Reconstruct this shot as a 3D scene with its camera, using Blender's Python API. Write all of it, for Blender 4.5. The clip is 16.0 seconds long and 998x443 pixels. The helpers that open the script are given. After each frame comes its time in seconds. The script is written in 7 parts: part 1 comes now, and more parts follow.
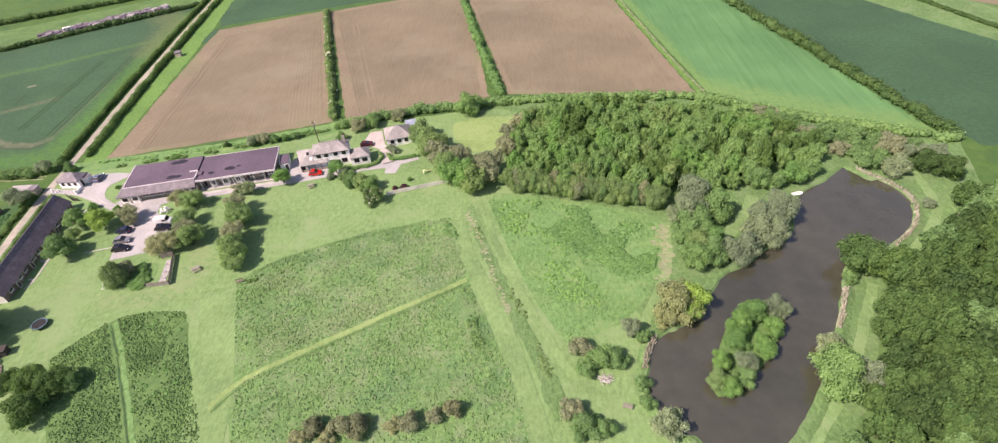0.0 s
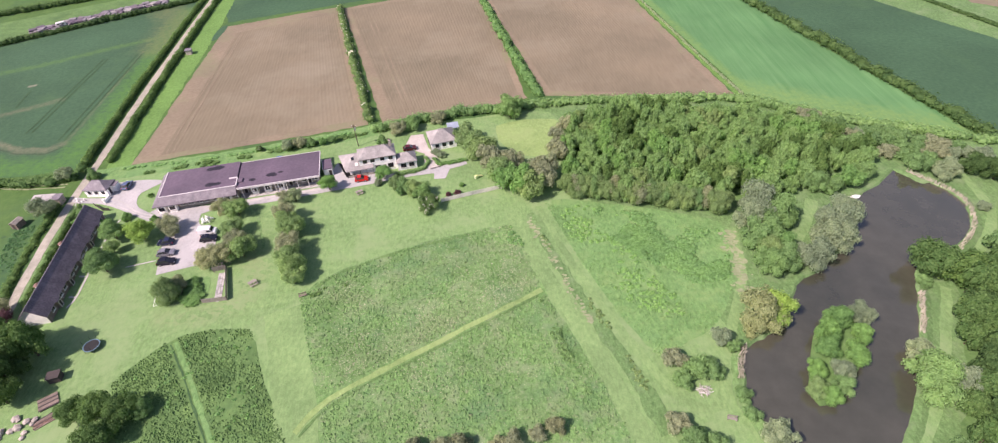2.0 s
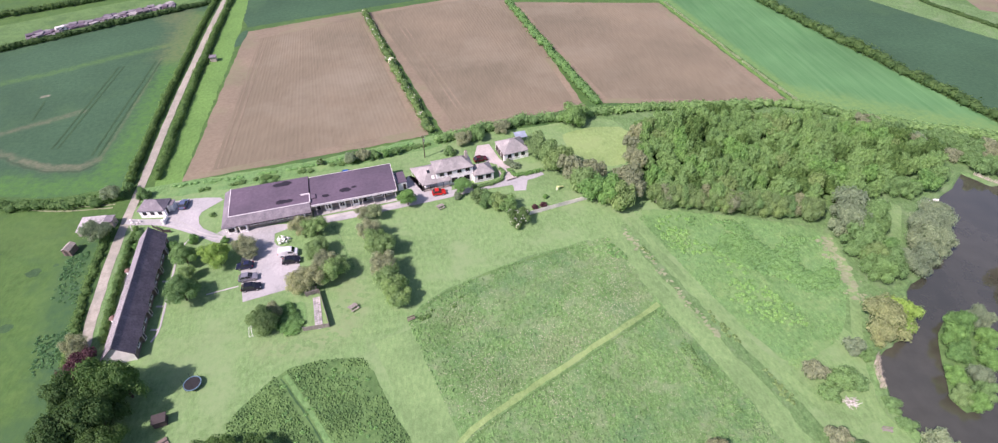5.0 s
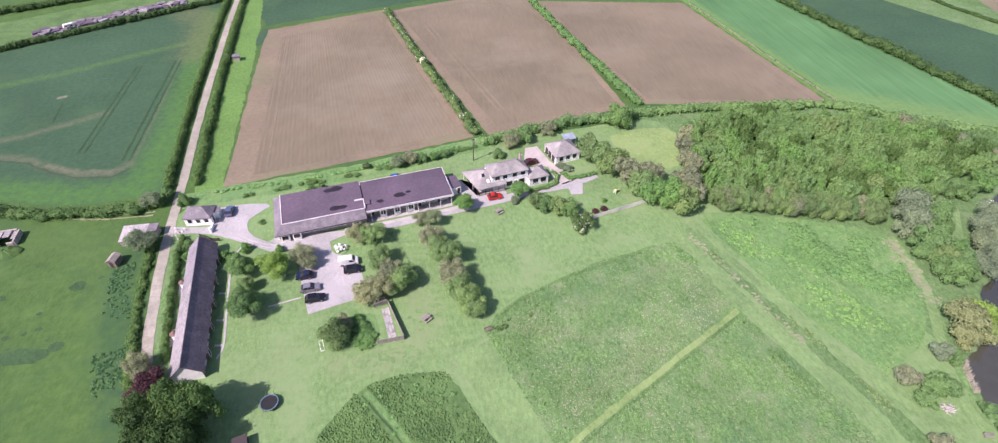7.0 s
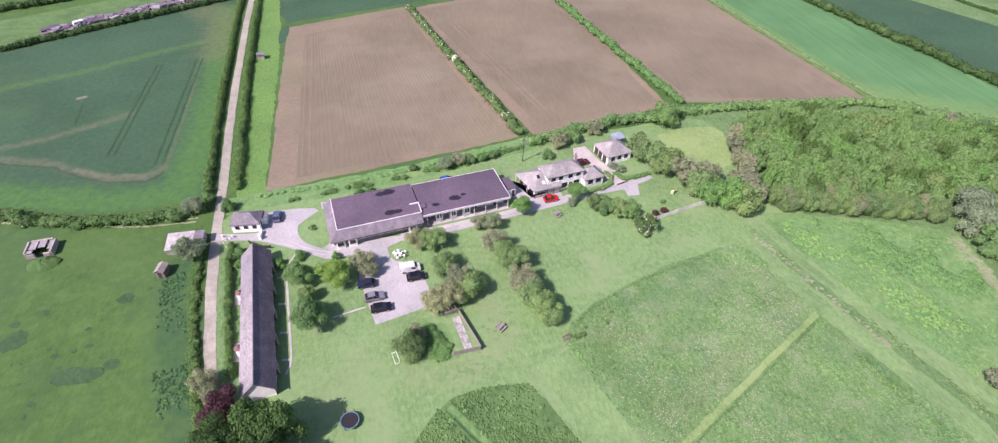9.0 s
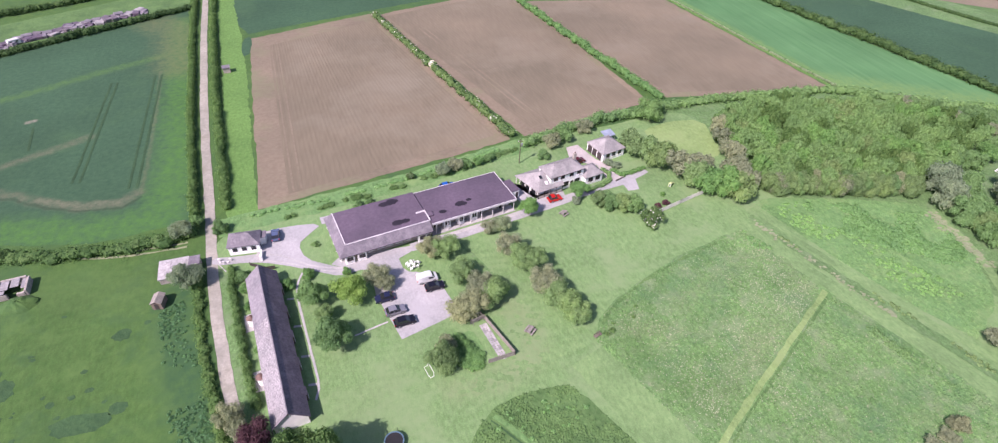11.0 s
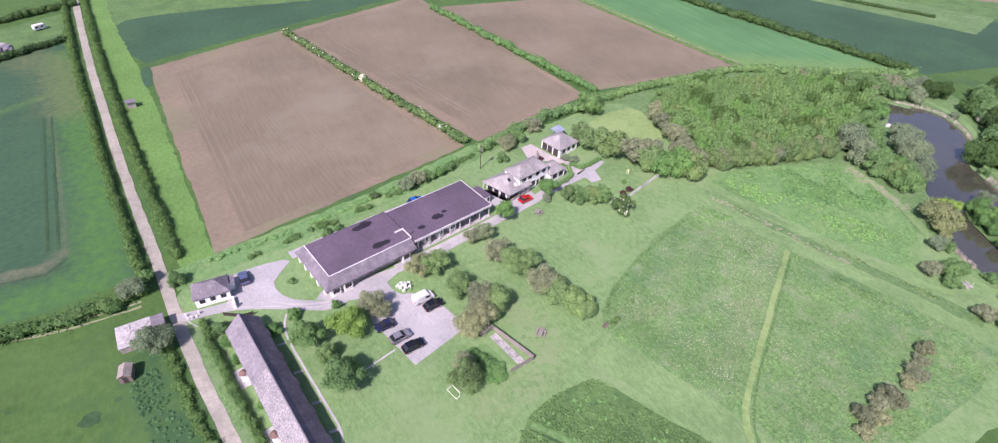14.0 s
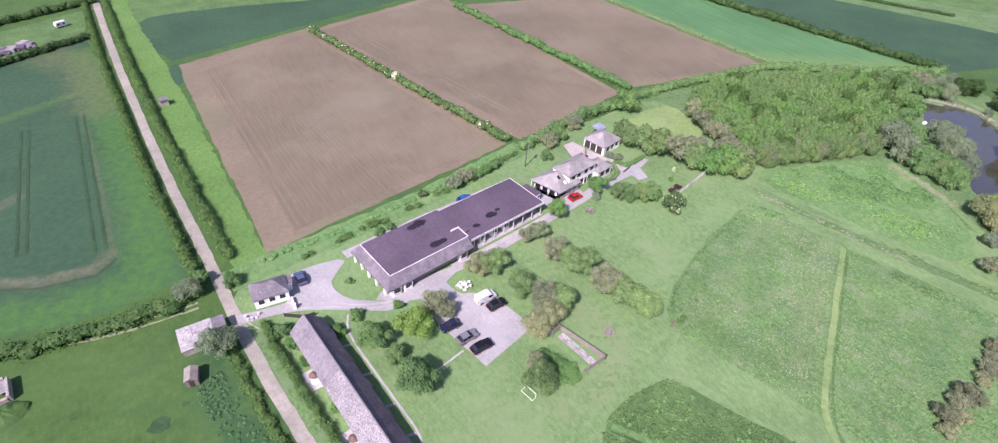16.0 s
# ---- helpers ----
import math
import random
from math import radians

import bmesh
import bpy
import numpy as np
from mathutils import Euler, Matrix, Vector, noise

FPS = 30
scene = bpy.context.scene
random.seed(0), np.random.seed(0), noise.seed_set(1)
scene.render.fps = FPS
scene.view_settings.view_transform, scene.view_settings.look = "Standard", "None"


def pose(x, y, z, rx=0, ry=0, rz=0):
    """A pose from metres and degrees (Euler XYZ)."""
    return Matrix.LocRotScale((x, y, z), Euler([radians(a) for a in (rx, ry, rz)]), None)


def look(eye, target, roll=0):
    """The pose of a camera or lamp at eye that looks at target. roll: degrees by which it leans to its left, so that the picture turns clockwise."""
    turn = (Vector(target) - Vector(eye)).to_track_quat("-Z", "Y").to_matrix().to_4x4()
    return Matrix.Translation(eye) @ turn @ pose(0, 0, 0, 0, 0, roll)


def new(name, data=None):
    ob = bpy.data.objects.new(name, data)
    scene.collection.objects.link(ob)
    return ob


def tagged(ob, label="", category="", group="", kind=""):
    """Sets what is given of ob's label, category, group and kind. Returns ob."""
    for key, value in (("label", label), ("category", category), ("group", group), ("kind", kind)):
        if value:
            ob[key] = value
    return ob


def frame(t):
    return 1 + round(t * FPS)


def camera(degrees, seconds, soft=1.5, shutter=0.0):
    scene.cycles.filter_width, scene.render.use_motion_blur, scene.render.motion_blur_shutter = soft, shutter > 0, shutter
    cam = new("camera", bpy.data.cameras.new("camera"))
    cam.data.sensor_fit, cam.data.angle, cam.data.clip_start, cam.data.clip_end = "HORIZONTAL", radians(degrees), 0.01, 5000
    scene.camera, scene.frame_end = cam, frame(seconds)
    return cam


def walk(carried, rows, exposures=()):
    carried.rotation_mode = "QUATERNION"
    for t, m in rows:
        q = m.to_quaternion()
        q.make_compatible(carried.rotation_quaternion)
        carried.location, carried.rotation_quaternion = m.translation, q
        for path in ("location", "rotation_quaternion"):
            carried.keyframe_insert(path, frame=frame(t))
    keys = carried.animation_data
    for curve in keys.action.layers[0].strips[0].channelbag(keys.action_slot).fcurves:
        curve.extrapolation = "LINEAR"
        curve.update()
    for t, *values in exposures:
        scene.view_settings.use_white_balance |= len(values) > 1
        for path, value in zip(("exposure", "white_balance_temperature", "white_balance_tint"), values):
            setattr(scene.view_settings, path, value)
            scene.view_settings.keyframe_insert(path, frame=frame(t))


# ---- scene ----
cam = camera(85.6, 16.0, soft=1.2)
# seconds, place, turn in degrees
PATH = [
    (0.0, 4.94, -3.15, 85.38, 48.54, 3.47, 0.73),
    (0.5, -0.73, -2.22, 85.62, 48.54, 2.96, 0.09),
    (1.0, -6.84, -0.87, 86.65, 48.09, 2.41, -0.61),
    (1.5, -11.77, 0.16, 86.86, 47.90, 2.12, -1.18),
    (2.0, -16.76, 1.09, 86.91, 47.81, 1.94, -1.97),
    (2.5, -21.78, 1.92, 86.90, 47.88, 1.63, -2.67),
    (3.0, -27.79, 3.08, 87.06, 47.97, 1.23, -3.20),
    (3.5, -32.91, 4.15, 87.18, 47.92, 1.00, -3.91),
    (4.0, -37.98, 5.38, 87.15, 47.99, 0.73, -4.69),
    (6.5, -61.91, 12.35, 85.85, 47.87, -0.57, -7.39),
    (7.0, -66.41, 13.91, 85.43, 47.86, -0.84, -7.82),
    (7.5, -70.68, 15.36, 85.11, 47.74, -1.13, -8.24),
    (8.0, -75.23, 16.85, 84.68, 47.71, -1.35, -8.73),
    (8.5, -78.80, 18.55, 83.81, 47.73, -1.40, -9.02),
    (9.0, -82.92, 20.28, 83.02, 47.76, -1.52, -9.44),
    (11.5, -99.88, 25.55, 80.47, 48.82, -2.56, -17.28),
    (12.0, -103.60, 27.34, 80.01, 48.90, -2.73, -17.76),
    (12.5, -105.65, 28.47, 79.84, 49.12, -2.81, -19.98),
    (13.0, -106.50, 29.34, 80.05, 49.37, -2.80, -24.36),
    (13.5, -108.11, 30.04, 79.82, 49.68, -2.85, -27.64),
    (14.0, -111.33, 31.97, 79.35, 49.79, -3.08, -29.23),
    (14.5, -114.41, 34.01, 78.46, 49.87, -3.24, -29.42),
    (15.0, -117.51, 35.98, 77.80, 49.95, -3.35, -29.54),
    (15.5, -120.03, 37.73, 77.20, 50.01, -3.37, -29.76),
    (16.0, -122.20, 39.42, 76.76, 49.98, -3.38, -29.92),
]
walk(cam, [(t, pose(x, y, z, rx, ry, rz)) for t, x, y, z, rx, ry, rz in PATH], exposures=[(0.0, 0.8, 7350, 30), (2.0, 0.79, 6950, 32), (4.0, 0.77, 6600, 34), (9.0, 0.72, 6400, 36.5), (16.0, 0.67, 6200, 38)])

# ---- daylight ----
SUN_ELEVATION, SUN_FROM = radians(47), Vector((-0.86, -0.51, 0)).normalized()
world = bpy.data.worlds.new("sky")
scene.world = world
world.use_nodes = True
sky = world.node_tree.nodes.new("ShaderNodeTexSky")
sky.sky_type, sky.sun_disc, sky.sun_elevation = "NISHITA", False, SUN_ELEVATION
sky.sun_rotation = math.atan2(SUN_FROM.x, SUN_FROM.y)
world.node_tree.links.new(sky.outputs[0], world.node_tree.nodes["Background"].inputs[0])
world.node_tree.nodes["Background"].inputs[1].default_value = 0.112
sun_data = bpy.data.lights.new("sun", "SUN")
sun_data.energy, sun_data.angle, sun_data.color = 4.35, radians(0.53), (1.0, 0.96, 0.9)
sun = new("sun", sun_data)
sun_way = SUN_FROM * math.cos(SUN_ELEVATION) + Vector((0, 0, math.sin(SUN_ELEVATION)))
sun.matrix_world = look(sun_way * 200, (0, 0, 0))


# ---- materials ----
def node_material(name):
    m = bpy.data.materials.new(name)
    m.use_nodes = True
    nt = m.node_tree
    return m, nt, nt.nodes["Principled BSDF"]


def ramp_of(nt, fac, stops):
    r = nt.nodes.new("ShaderNodeValToRGB")
    while len(r.color_ramp.elements) < len(stops):
        r.color_ramp.elements.new(0.5)
    for e, (p, c) in zip(r.color_ramp.elements, stops):
        e.position, e.color = p, (*c, 1)
    nt.links.new(fac, r.inputs[0])
    return r.outputs[0]


def noise_of(nt, scale, detail=3.0, rough=0.6, stretch=None, turn=0.0):
    co = nt.nodes.new("ShaderNodeTexCoord").outputs["Object"]
    if stretch:
        mp = nt.nodes.new("ShaderNodeMapping")
        mp.inputs["Scale"].default_value = stretch
        mp.inputs["Rotation"].default_value = (0, 0, turn)
        nt.links.new(co, mp.inputs[0])
        co = mp.outputs[0]
    n = nt.nodes.new("ShaderNodeTexNoise")
    n.inputs["Scale"].default_value, n.inputs["Detail"].default_value = scale, detail
    n.inputs["Roughness"].default_value = rough
    nt.links.new(co, n.inputs["Vector"])
    return n.outputs["Fac"]


def mix_of(nt, a, b, fac, kind="MIX"):
    x = nt.nodes.new("ShaderNodeMix")
    x.data_type, x.blend_type = "RGBA", kind
    for socket, value in ((x.inputs["Factor"], fac), (x.inputs["A"], a), (x.inputs["B"], b)):
        if isinstance(value, (int, float)):
            socket.default_value = value
        elif isinstance(value, tuple):
            socket.default_value = (*value, 1)
        else:
            nt.links.new(value, socket)
    return x.outputs["Result"]


def bump_of(nt, bsdf, height, strength, distance):
    b = nt.nodes.new("ShaderNodeBump")
    b.inputs["Strength"].default_value, b.inputs["Distance"].default_value = strength, distance
    nt.links.new(height, b.inputs["Height"])
    nt.links.new(b.outputs[0], bsdf.inputs["Normal"])


def surface(name, dark, light, big=0.08, small=1.2, rough=0.9, bump=0.4, depth=0.1, stain=None, stain_size=0.03, stretch=None, turn=0.0, metal=0.0, spec=0.3, streak=0.0):
    """Two scales of variation between two colours, with a third in wide patches."""
    m, nt, b = node_material(name)
    fine = noise_of(nt, small, 4, 0.65, stretch, turn)
    wide = noise_of(nt, big, 3, 0.55)
    mid = tuple((p + q) / 2 for p, q in zip(dark, light))
    col = ramp_of(nt, fine, [(0.3, dark), (0.5, mid), (0.7, light)])
    shade = ramp_of(nt, wide, [(0.3, (0.78, 0.8, 0.78)), (0.7, (1.15, 1.12, 1.1))])
    col = mix_of(nt, col, shade, 1.0, "MULTIPLY")
    if streak:
        lines = noise_of(nt, 1.6, 4, 0.7, (1.0, 0.42, 1.0), 1.1)
        col = mix_of(nt, col, ramp_of(nt, lines, [(0.32, (1 - streak,) * 3), (0.68, (1 + streak,) * 3)]), 1.0, "MULTIPLY")
        blades = noise_of(nt, 5.0, 3, 0.7)
        col = mix_of(nt, col, ramp_of(nt, blades, [(0.3, (1 - streak,) * 3), (0.7, (1 + streak,) * 3)]), 1.0, "MULTIPLY")
    if stain:
        patch = ramp_of(nt, noise_of(nt, stain_size, 5, 0.7), [(0.5, (0, 0, 0)), (0.68, (1, 1, 1))])
        col = mix_of(nt, col, stain, patch)
    nt.links.new(col, b.inputs["Base Color"])
    b.inputs["Roughness"].default_value, b.inputs["Metallic"].default_value = rough, metal
    b.inputs["Specular IOR Level"].default_value = spec
    if bump:
        bump_of(nt, b, fine, bump, depth)
    return m


def strip_mask(nt, line, inner, outer, ragged=2.0, grain=0.35):
    """1 along a line of ground points, fading out with a ragged edge."""
    geo = nt.nodes.new("ShaderNodeTexCoord").outputs["Object"]
    shift = nt.nodes.new("ShaderNodeTexNoise")
    shift.inputs["Scale"].default_value, shift.inputs["Detail"].default_value = grain, 5
    nt.links.new(geo, shift.inputs["Vector"])

    def vec(op, a, b=None, scale=None):
        n = nt.nodes.new("ShaderNodeVectorMath")
        n.operation = op
        for s, v in ((n.inputs[0], a), (n.inputs[1], b), (n.inputs[3] if len(n.inputs) > 3 else None, scale)):
            if v is None:
                continue
            if isinstance(v, (tuple, float)):
                s.default_value = v
            elif v is not None:
                nt.links.new(v, s)
        return n.outputs["Value"] if op in ("DOT_PRODUCT", "LENGTH") else n.outputs["Vector"]
    wob = vec("SCALE", vec("SUBTRACT", shift.outputs["Color"], (0.5, 0.5, 0.5)), None, 2.0 * ragged)
    pos = vec("MULTIPLY", vec("ADD", geo, wob), (1.0, 1.0, 0.0))
    best = None
    for (ax, ay), (bx, by) in zip(line, line[1:]):
        dx, dy = bx - ax, by - ay
        rel = vec("SUBTRACT", pos, (ax, ay, 0.0))
        k = dx * dx + dy * dy
        m = nt.nodes.new("ShaderNodeClamp")
        nt.links.new(vec("DOT_PRODUCT", rel, (dx / k, dy / k, 0.0)), m.inputs[0])
        away = vec("LENGTH", vec("SUBTRACT", rel, vec("SCALE", (dx, dy, 0.0), None, m.outputs[0])))
        if best is None:
            best = away
        else:
            lo = nt.nodes.new("ShaderNodeMath")
            lo.operation = "MINIMUM"
            nt.links.new(best, lo.inputs[0])
            nt.links.new(away, lo.inputs[1])
            best = lo.outputs[0]
    r = nt.nodes.new("ShaderNodeMapRange")
    r.interpolation_type = "SMOOTHSTEP"
    for i, v in ((1, inner), (2, outer), (3, 1.0), (4, 0.0)):
        r.inputs[i].default_value = v
    nt.links.new(best, r.inputs[0])
    return r.outputs[0]


def worn(material, strips):
    """Adds ragged strips of other growth to a field's material: colour, strength, line, inner and outer reach."""
    nt = material.node_tree
    b = nt.nodes["Principled BSDF"]
    col = b.inputs["Base Color"].links[0].from_socket
    for colour, amount, line, inner, outer in strips:
        mask = strip_mask(nt, line, inner, outer, 0.5 + 0.35 * outer, 0.4)
        x = nt.nodes.new("ShaderNodeMath")
        x.operation = "MULTIPLY"
        x.inputs[1].default_value = amount
        broken = nt.nodes.new("ShaderNodeMapRange")
        nt.links.new(noise_of(nt, 0.55, 6, 0.75), broken.inputs[0])
        for i, v in ((1, 0.36), (2, 0.6), (3, 0.25), (4, 1.0)):
            broken.inputs[i].default_value = v
        y = nt.nodes.new("ShaderNodeMath")
        y.operation = "MULTIPLY"
        nt.links.new(mask, y.inputs[0])
        nt.links.new(broken.outputs[0], y.inputs[1])
        nt.links.new(y.outputs[0], x.inputs[0])
        speck = mix_of(nt, colour, tuple(c * 0.7 for c in colour), noise_of(nt, 1.3, 4, 0.7))
        col = mix_of(nt, col, speck, x.outputs[0])
    nt.links.new(col, b.inputs["Base Color"])


def mottled(material, patches):
    """Adds growth of other colours in soft patches: colour, amount, size of the noise, from, to."""
    nt = material.node_tree
    b = nt.nodes["Principled BSDF"]
    col = b.inputs["Base Color"].links[0].from_socket
    for i, (colour, amount, size, lo, hi) in enumerate(patches):
        r = nt.nodes.new("ShaderNodeMapRange")
        nt.links.new(noise_of(nt, size, 6, 0.68, (1.0, 1.0 + 0.13 * i, 1.0), 0.7 * i), r.inputs[0])
        for k, v in ((1, lo), (2, hi), (3, 0.0), (4, amount)):
            r.inputs[k].default_value = v
        col = mix_of(nt, col, colour, r.outputs[0])
    nt.links.new(col, b.inputs["Base Color"])


def foliage(name, dark, light, flower=None):
    m, nt, b = node_material(name)
    geo = nt.nodes.new("ShaderNodeNewGeometry")
    info = nt.nodes.new("ShaderNodeObjectInfo")
    mid = tuple((p + q) / 2 for p, q in zip(dark, light))
    stops = [(0.0, dark), (0.5, mid), (0.93, light)]
    if flower:
        stops += [(0.955, flower)]
    col = ramp_of(nt, geo.outputs["Random Per Island"], stops)
    tone = ramp_of(nt, info.outputs["Random"], [(0.0, (0.86, 0.88, 0.88)), (0.5, (1, 1, 1)), (1.0, (1.16, 1.12, 1.02))])
    col = mix_of(nt, col, tone, 1.0, "MULTIPLY")
    clump = ramp_of(nt, noise_of(nt, 2.2, 2), [(0.35, (0.88, 0.9, 0.9)), (0.65, (1.12, 1.1, 1.06))])
    col = mix_of(nt, col, clump, 1.0, "MULTIPLY")
    patch = ramp_of(nt, noise_of(nt, 0.16, 3, 0.6), [(0.3, (0.86, 0.9, 0.91)), (0.7, (1.12, 1.1, 1.05))])
    col = mix_of(nt, col, patch, 1.0, "MULTIPLY")
    nt.links.new(col, b.inputs["Base Color"])
    b.inputs["Roughness"].default_value = 0.75
    b.inputs["Specular IOR Level"].default_value = 0.2
    thin = nt.nodes.new("ShaderNodeBsdfTranslucent")
    nt.links.new(mix_of(nt, col, (1.5, 1.5, 1.3), 1.0, "MULTIPLY"), thin.inputs["Color"])
    both = nt.nodes.new("ShaderNodeMixShader")
    both.inputs[0].default_value = 0.4
    nt.links.new(b.outputs[0], both.inputs[1])
    nt.links.new(thin.outputs[0], both.inputs[2])
    nt.links.new(both.outputs[0], nt.nodes["Material Output"].inputs["Surface"])
    return m


def plain(name, colour, rough=0.6, metal=0.0, var=0.12, size=3.0, spec=0.4):
    lo = tuple(c * (1 - var) for c in colour)
    hi = tuple(min(1, c * (1 + var)) for c in colour)
    return surface(name, lo, hi, big=size * 0.2, small=size, rough=rough, bump=0.05, depth=0.02, metal=metal, spec=spec)


M_PASTURE = surface("pasture_grass", (0.044, 0.108, 0.022), (0.07, 0.14, 0.033), 0.05, 0.5, bump=0.5, depth=0.15, stain=(0.038, 0.094, 0.03), stain_size=0.07, streak=0.13)
worn(M_PASTURE, [
    ((0.03, 0.09, 0.038), 0.85, [(-133.6, 106), (-132.6, 98), (-130.6, 90), (-127.4, 80), (-122.8, 68)], 1.6, 5.4),
    ((0.075, 0.155, 0.04), 0.5, [(-136, 101), (-134.6, 90), (-130, 78)], 0.2, 2.2),
    ((0.08, 0.15, 0.04), 0.5, [(-200, 118), (-150, 112), (-140, 108)], 1.0, 9.0)])
mottled(M_PASTURE, [((0.034, 0.088, 0.026), 0.6, 0.05, 0.5, 0.66), ((0.085, 0.16, 0.04), 0.45, 0.12, 0.54, 0.68)])
M_LAWN = surface("mown_lawn", (0.118, 0.218, 0.074), (0.168, 0.272, 0.108), 0.06, 0.8, bump=0.4, depth=0.08, stain=(0.18, 0.262, 0.115), stain_size=0.09, streak=0.18)
worn(M_LAWN, [
    ((0.22, 0.27, 0.13), 0.6, [(-74.5, 90), (-70, 83), (-70.5, 76), (-76, 73), (-86, 72)], 0.5, 4.5),
    ((0.2, 0.265, 0.125), 0.4, [(-96, 78), (-104, 72), (-100, 66)], 0.5, 5.0)])
mottled(M_LAWN, [((0.112, 0.205, 0.076), 0.32, 0.06, 0.5, 0.66), ((0.19, 0.278, 0.12), 0.36, 0.11, 0.53, 0.68), ((0.1, 0.19, 0.066), 0.25, 0.6, 0.57, 0.7)])
M_MEADOW = surface("rough_meadow", (0.072, 0.15, 0.048), (0.125, 0.22, 0.08), 0.07, 1.3, bump=0.7, depth=0.2, stain=(0.14, 0.21, 0.095), stain_size=0.16, streak=0.26)
M_OPENMEADOW = surface("open_meadow", (0.07, 0.16, 0.046), (0.138, 0.252, 0.085), 0.09, 1.5, bump=0.7, depth=0.2, stain=(0.155, 0.222, 0.104), stain_size=0.2, streak=0.26)
worn(M_OPENMEADOW, [
    ((0.195, 0.235, 0.125), 0.32, [(-33, 67), (-25, 70), (-14, 75), (-10, 82)], 0.4, 5.0),
    ((0.185, 0.23, 0.115), 0.28, [(-44, 59), (-36, 64), (-30, 68)], 0.2, 4.0),
    ((0.19, 0.222, 0.12), 0.35, [(-52, 76), (-46, 75), (-40, 72)], 0.2, 3.0),
    ((0.15, 0.2, 0.1), 0.4, [(-12, 93), (-9, 84), (-16, 88), (-26, 84), (-40, 80)], 0.2, 4.0),
    ((0.075, 0.165, 0.045), 0.6, [(-54, 76), (-50, 66), (-46, 58)], 0.5, 5.0),
    ((0.07, 0.16, 0.045), 0.6, [(-8.5, 73.6), (-5.5, 64), (-1.4, 51)], 0.2, 1.8)])
mottled(M_OPENMEADOW, [
    ((0.07, 0.155, 0.066), 0.6, 0.075, 0.5, 0.66),
    ((0.16, 0.235, 0.102), 0.45, 0.2, 0.53, 0.66),
    ((0.062, 0.13, 0.042), 0.5, 0.42, 0.56, 0.7),
    ((0.215, 0.235, 0.14), 0.55, 0.8, 0.58, 0.68),
    ((0.25, 0.27, 0.165), 0.6, 1.7, 0.6, 0.72)])
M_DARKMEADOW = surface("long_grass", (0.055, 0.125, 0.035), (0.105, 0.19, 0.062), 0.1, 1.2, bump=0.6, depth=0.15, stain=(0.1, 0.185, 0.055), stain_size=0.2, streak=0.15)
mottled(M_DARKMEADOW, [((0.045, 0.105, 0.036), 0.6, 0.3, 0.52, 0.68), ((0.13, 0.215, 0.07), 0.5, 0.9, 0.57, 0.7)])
M_LUSH = surface("lush_weeds", (0.082, 0.182, 0.055), (0.138, 0.258, 0.088), 0.09, 0.9, bump=0.8, depth=0.2, stain=(0.16, 0.26, 0.092), stain_size=0.15, streak=0.22)
mottled(M_LUSH, [((0.085, 0.178, 0.066), 0.5, 0.09, 0.5, 0.66), ((0.17, 0.25, 0.1), 0.45, 0.5, 0.58, 0.7)])
M_NETTLE = surface("nettles", (0.026, 0.072, 0.026), (0.046, 0.102, 0.036), 0.2, 1.2, bump=0.7, depth=0.2)
M_DRYGRASS = surface("dry_grass", (0.17, 0.21, 0.105), (0.26, 0.285, 0.17), 0.2, 1.5, bump=0.5, depth=0.15)
M_STRAW = surface("dead_stalks", (0.235, 0.262, 0.16), (0.335, 0.35, 0.23), 0.2, 1.5, bump=0.3, depth=0.1)
M_PATH = surface("mown_path", (0.122, 0.216, 0.078), (0.166, 0.266, 0.104), 0.1, 1.0, bump=0.3, depth=0.05, streak=0.14)
M_CLEARING = surface("clearing_grass", (0.165, 0.255, 0.082), (0.215, 0.31, 0.118), 0.1, 1.0, bump=0.4, depth=0.08, stain=(0.2, 0.275, 0.105), stain_size=0.1, streak=0.16)
M_VERGE = surface("bright_verge", (0.078, 0.178, 0.038), (0.12, 0.235, 0.06), 0.06, 1.2, bump=0.5, depth=0.15, streak=0.14)
M_WHEAT = surface("young_wheat", (0.024, 0.07, 0.034), (0.042, 0.098, 0.047), 0.03, 0.8, bump=0.6, depth=0.2, stain=(0.045, 0.103, 0.042), stain_size=0.02)
worn(M_WHEAT, [
    ((0.066, 0.178, 0.033), 0.95, [(-230, 140), (-192, 136), (-173, 132.5), (-155, 128.6), (-139.6, 129.5), (-138.6, 150), (-141.5, 175), (-144.6, 205), (-149, 245)], 1.2, 8.5),
    ((0.07, 0.155, 0.042), 0.85, [(-225, 181), (-210, 186), (-187, 196), (-168, 208), (-150, 218)], 0.3, 3.2),
    ((0.12, 0.15, 0.062), 0.8, [(-146, 208), (-150, 238), (-158, 246)], 2.0, 12.0),
    ((0.15, 0.15, 0.09), 0.6, [(-230, 162), (-196, 152.5), (-172.5, 146), (-168, 143), (-158, 138.2), (-149, 137.2), (-146, 141)], 0.1, 2.6)])
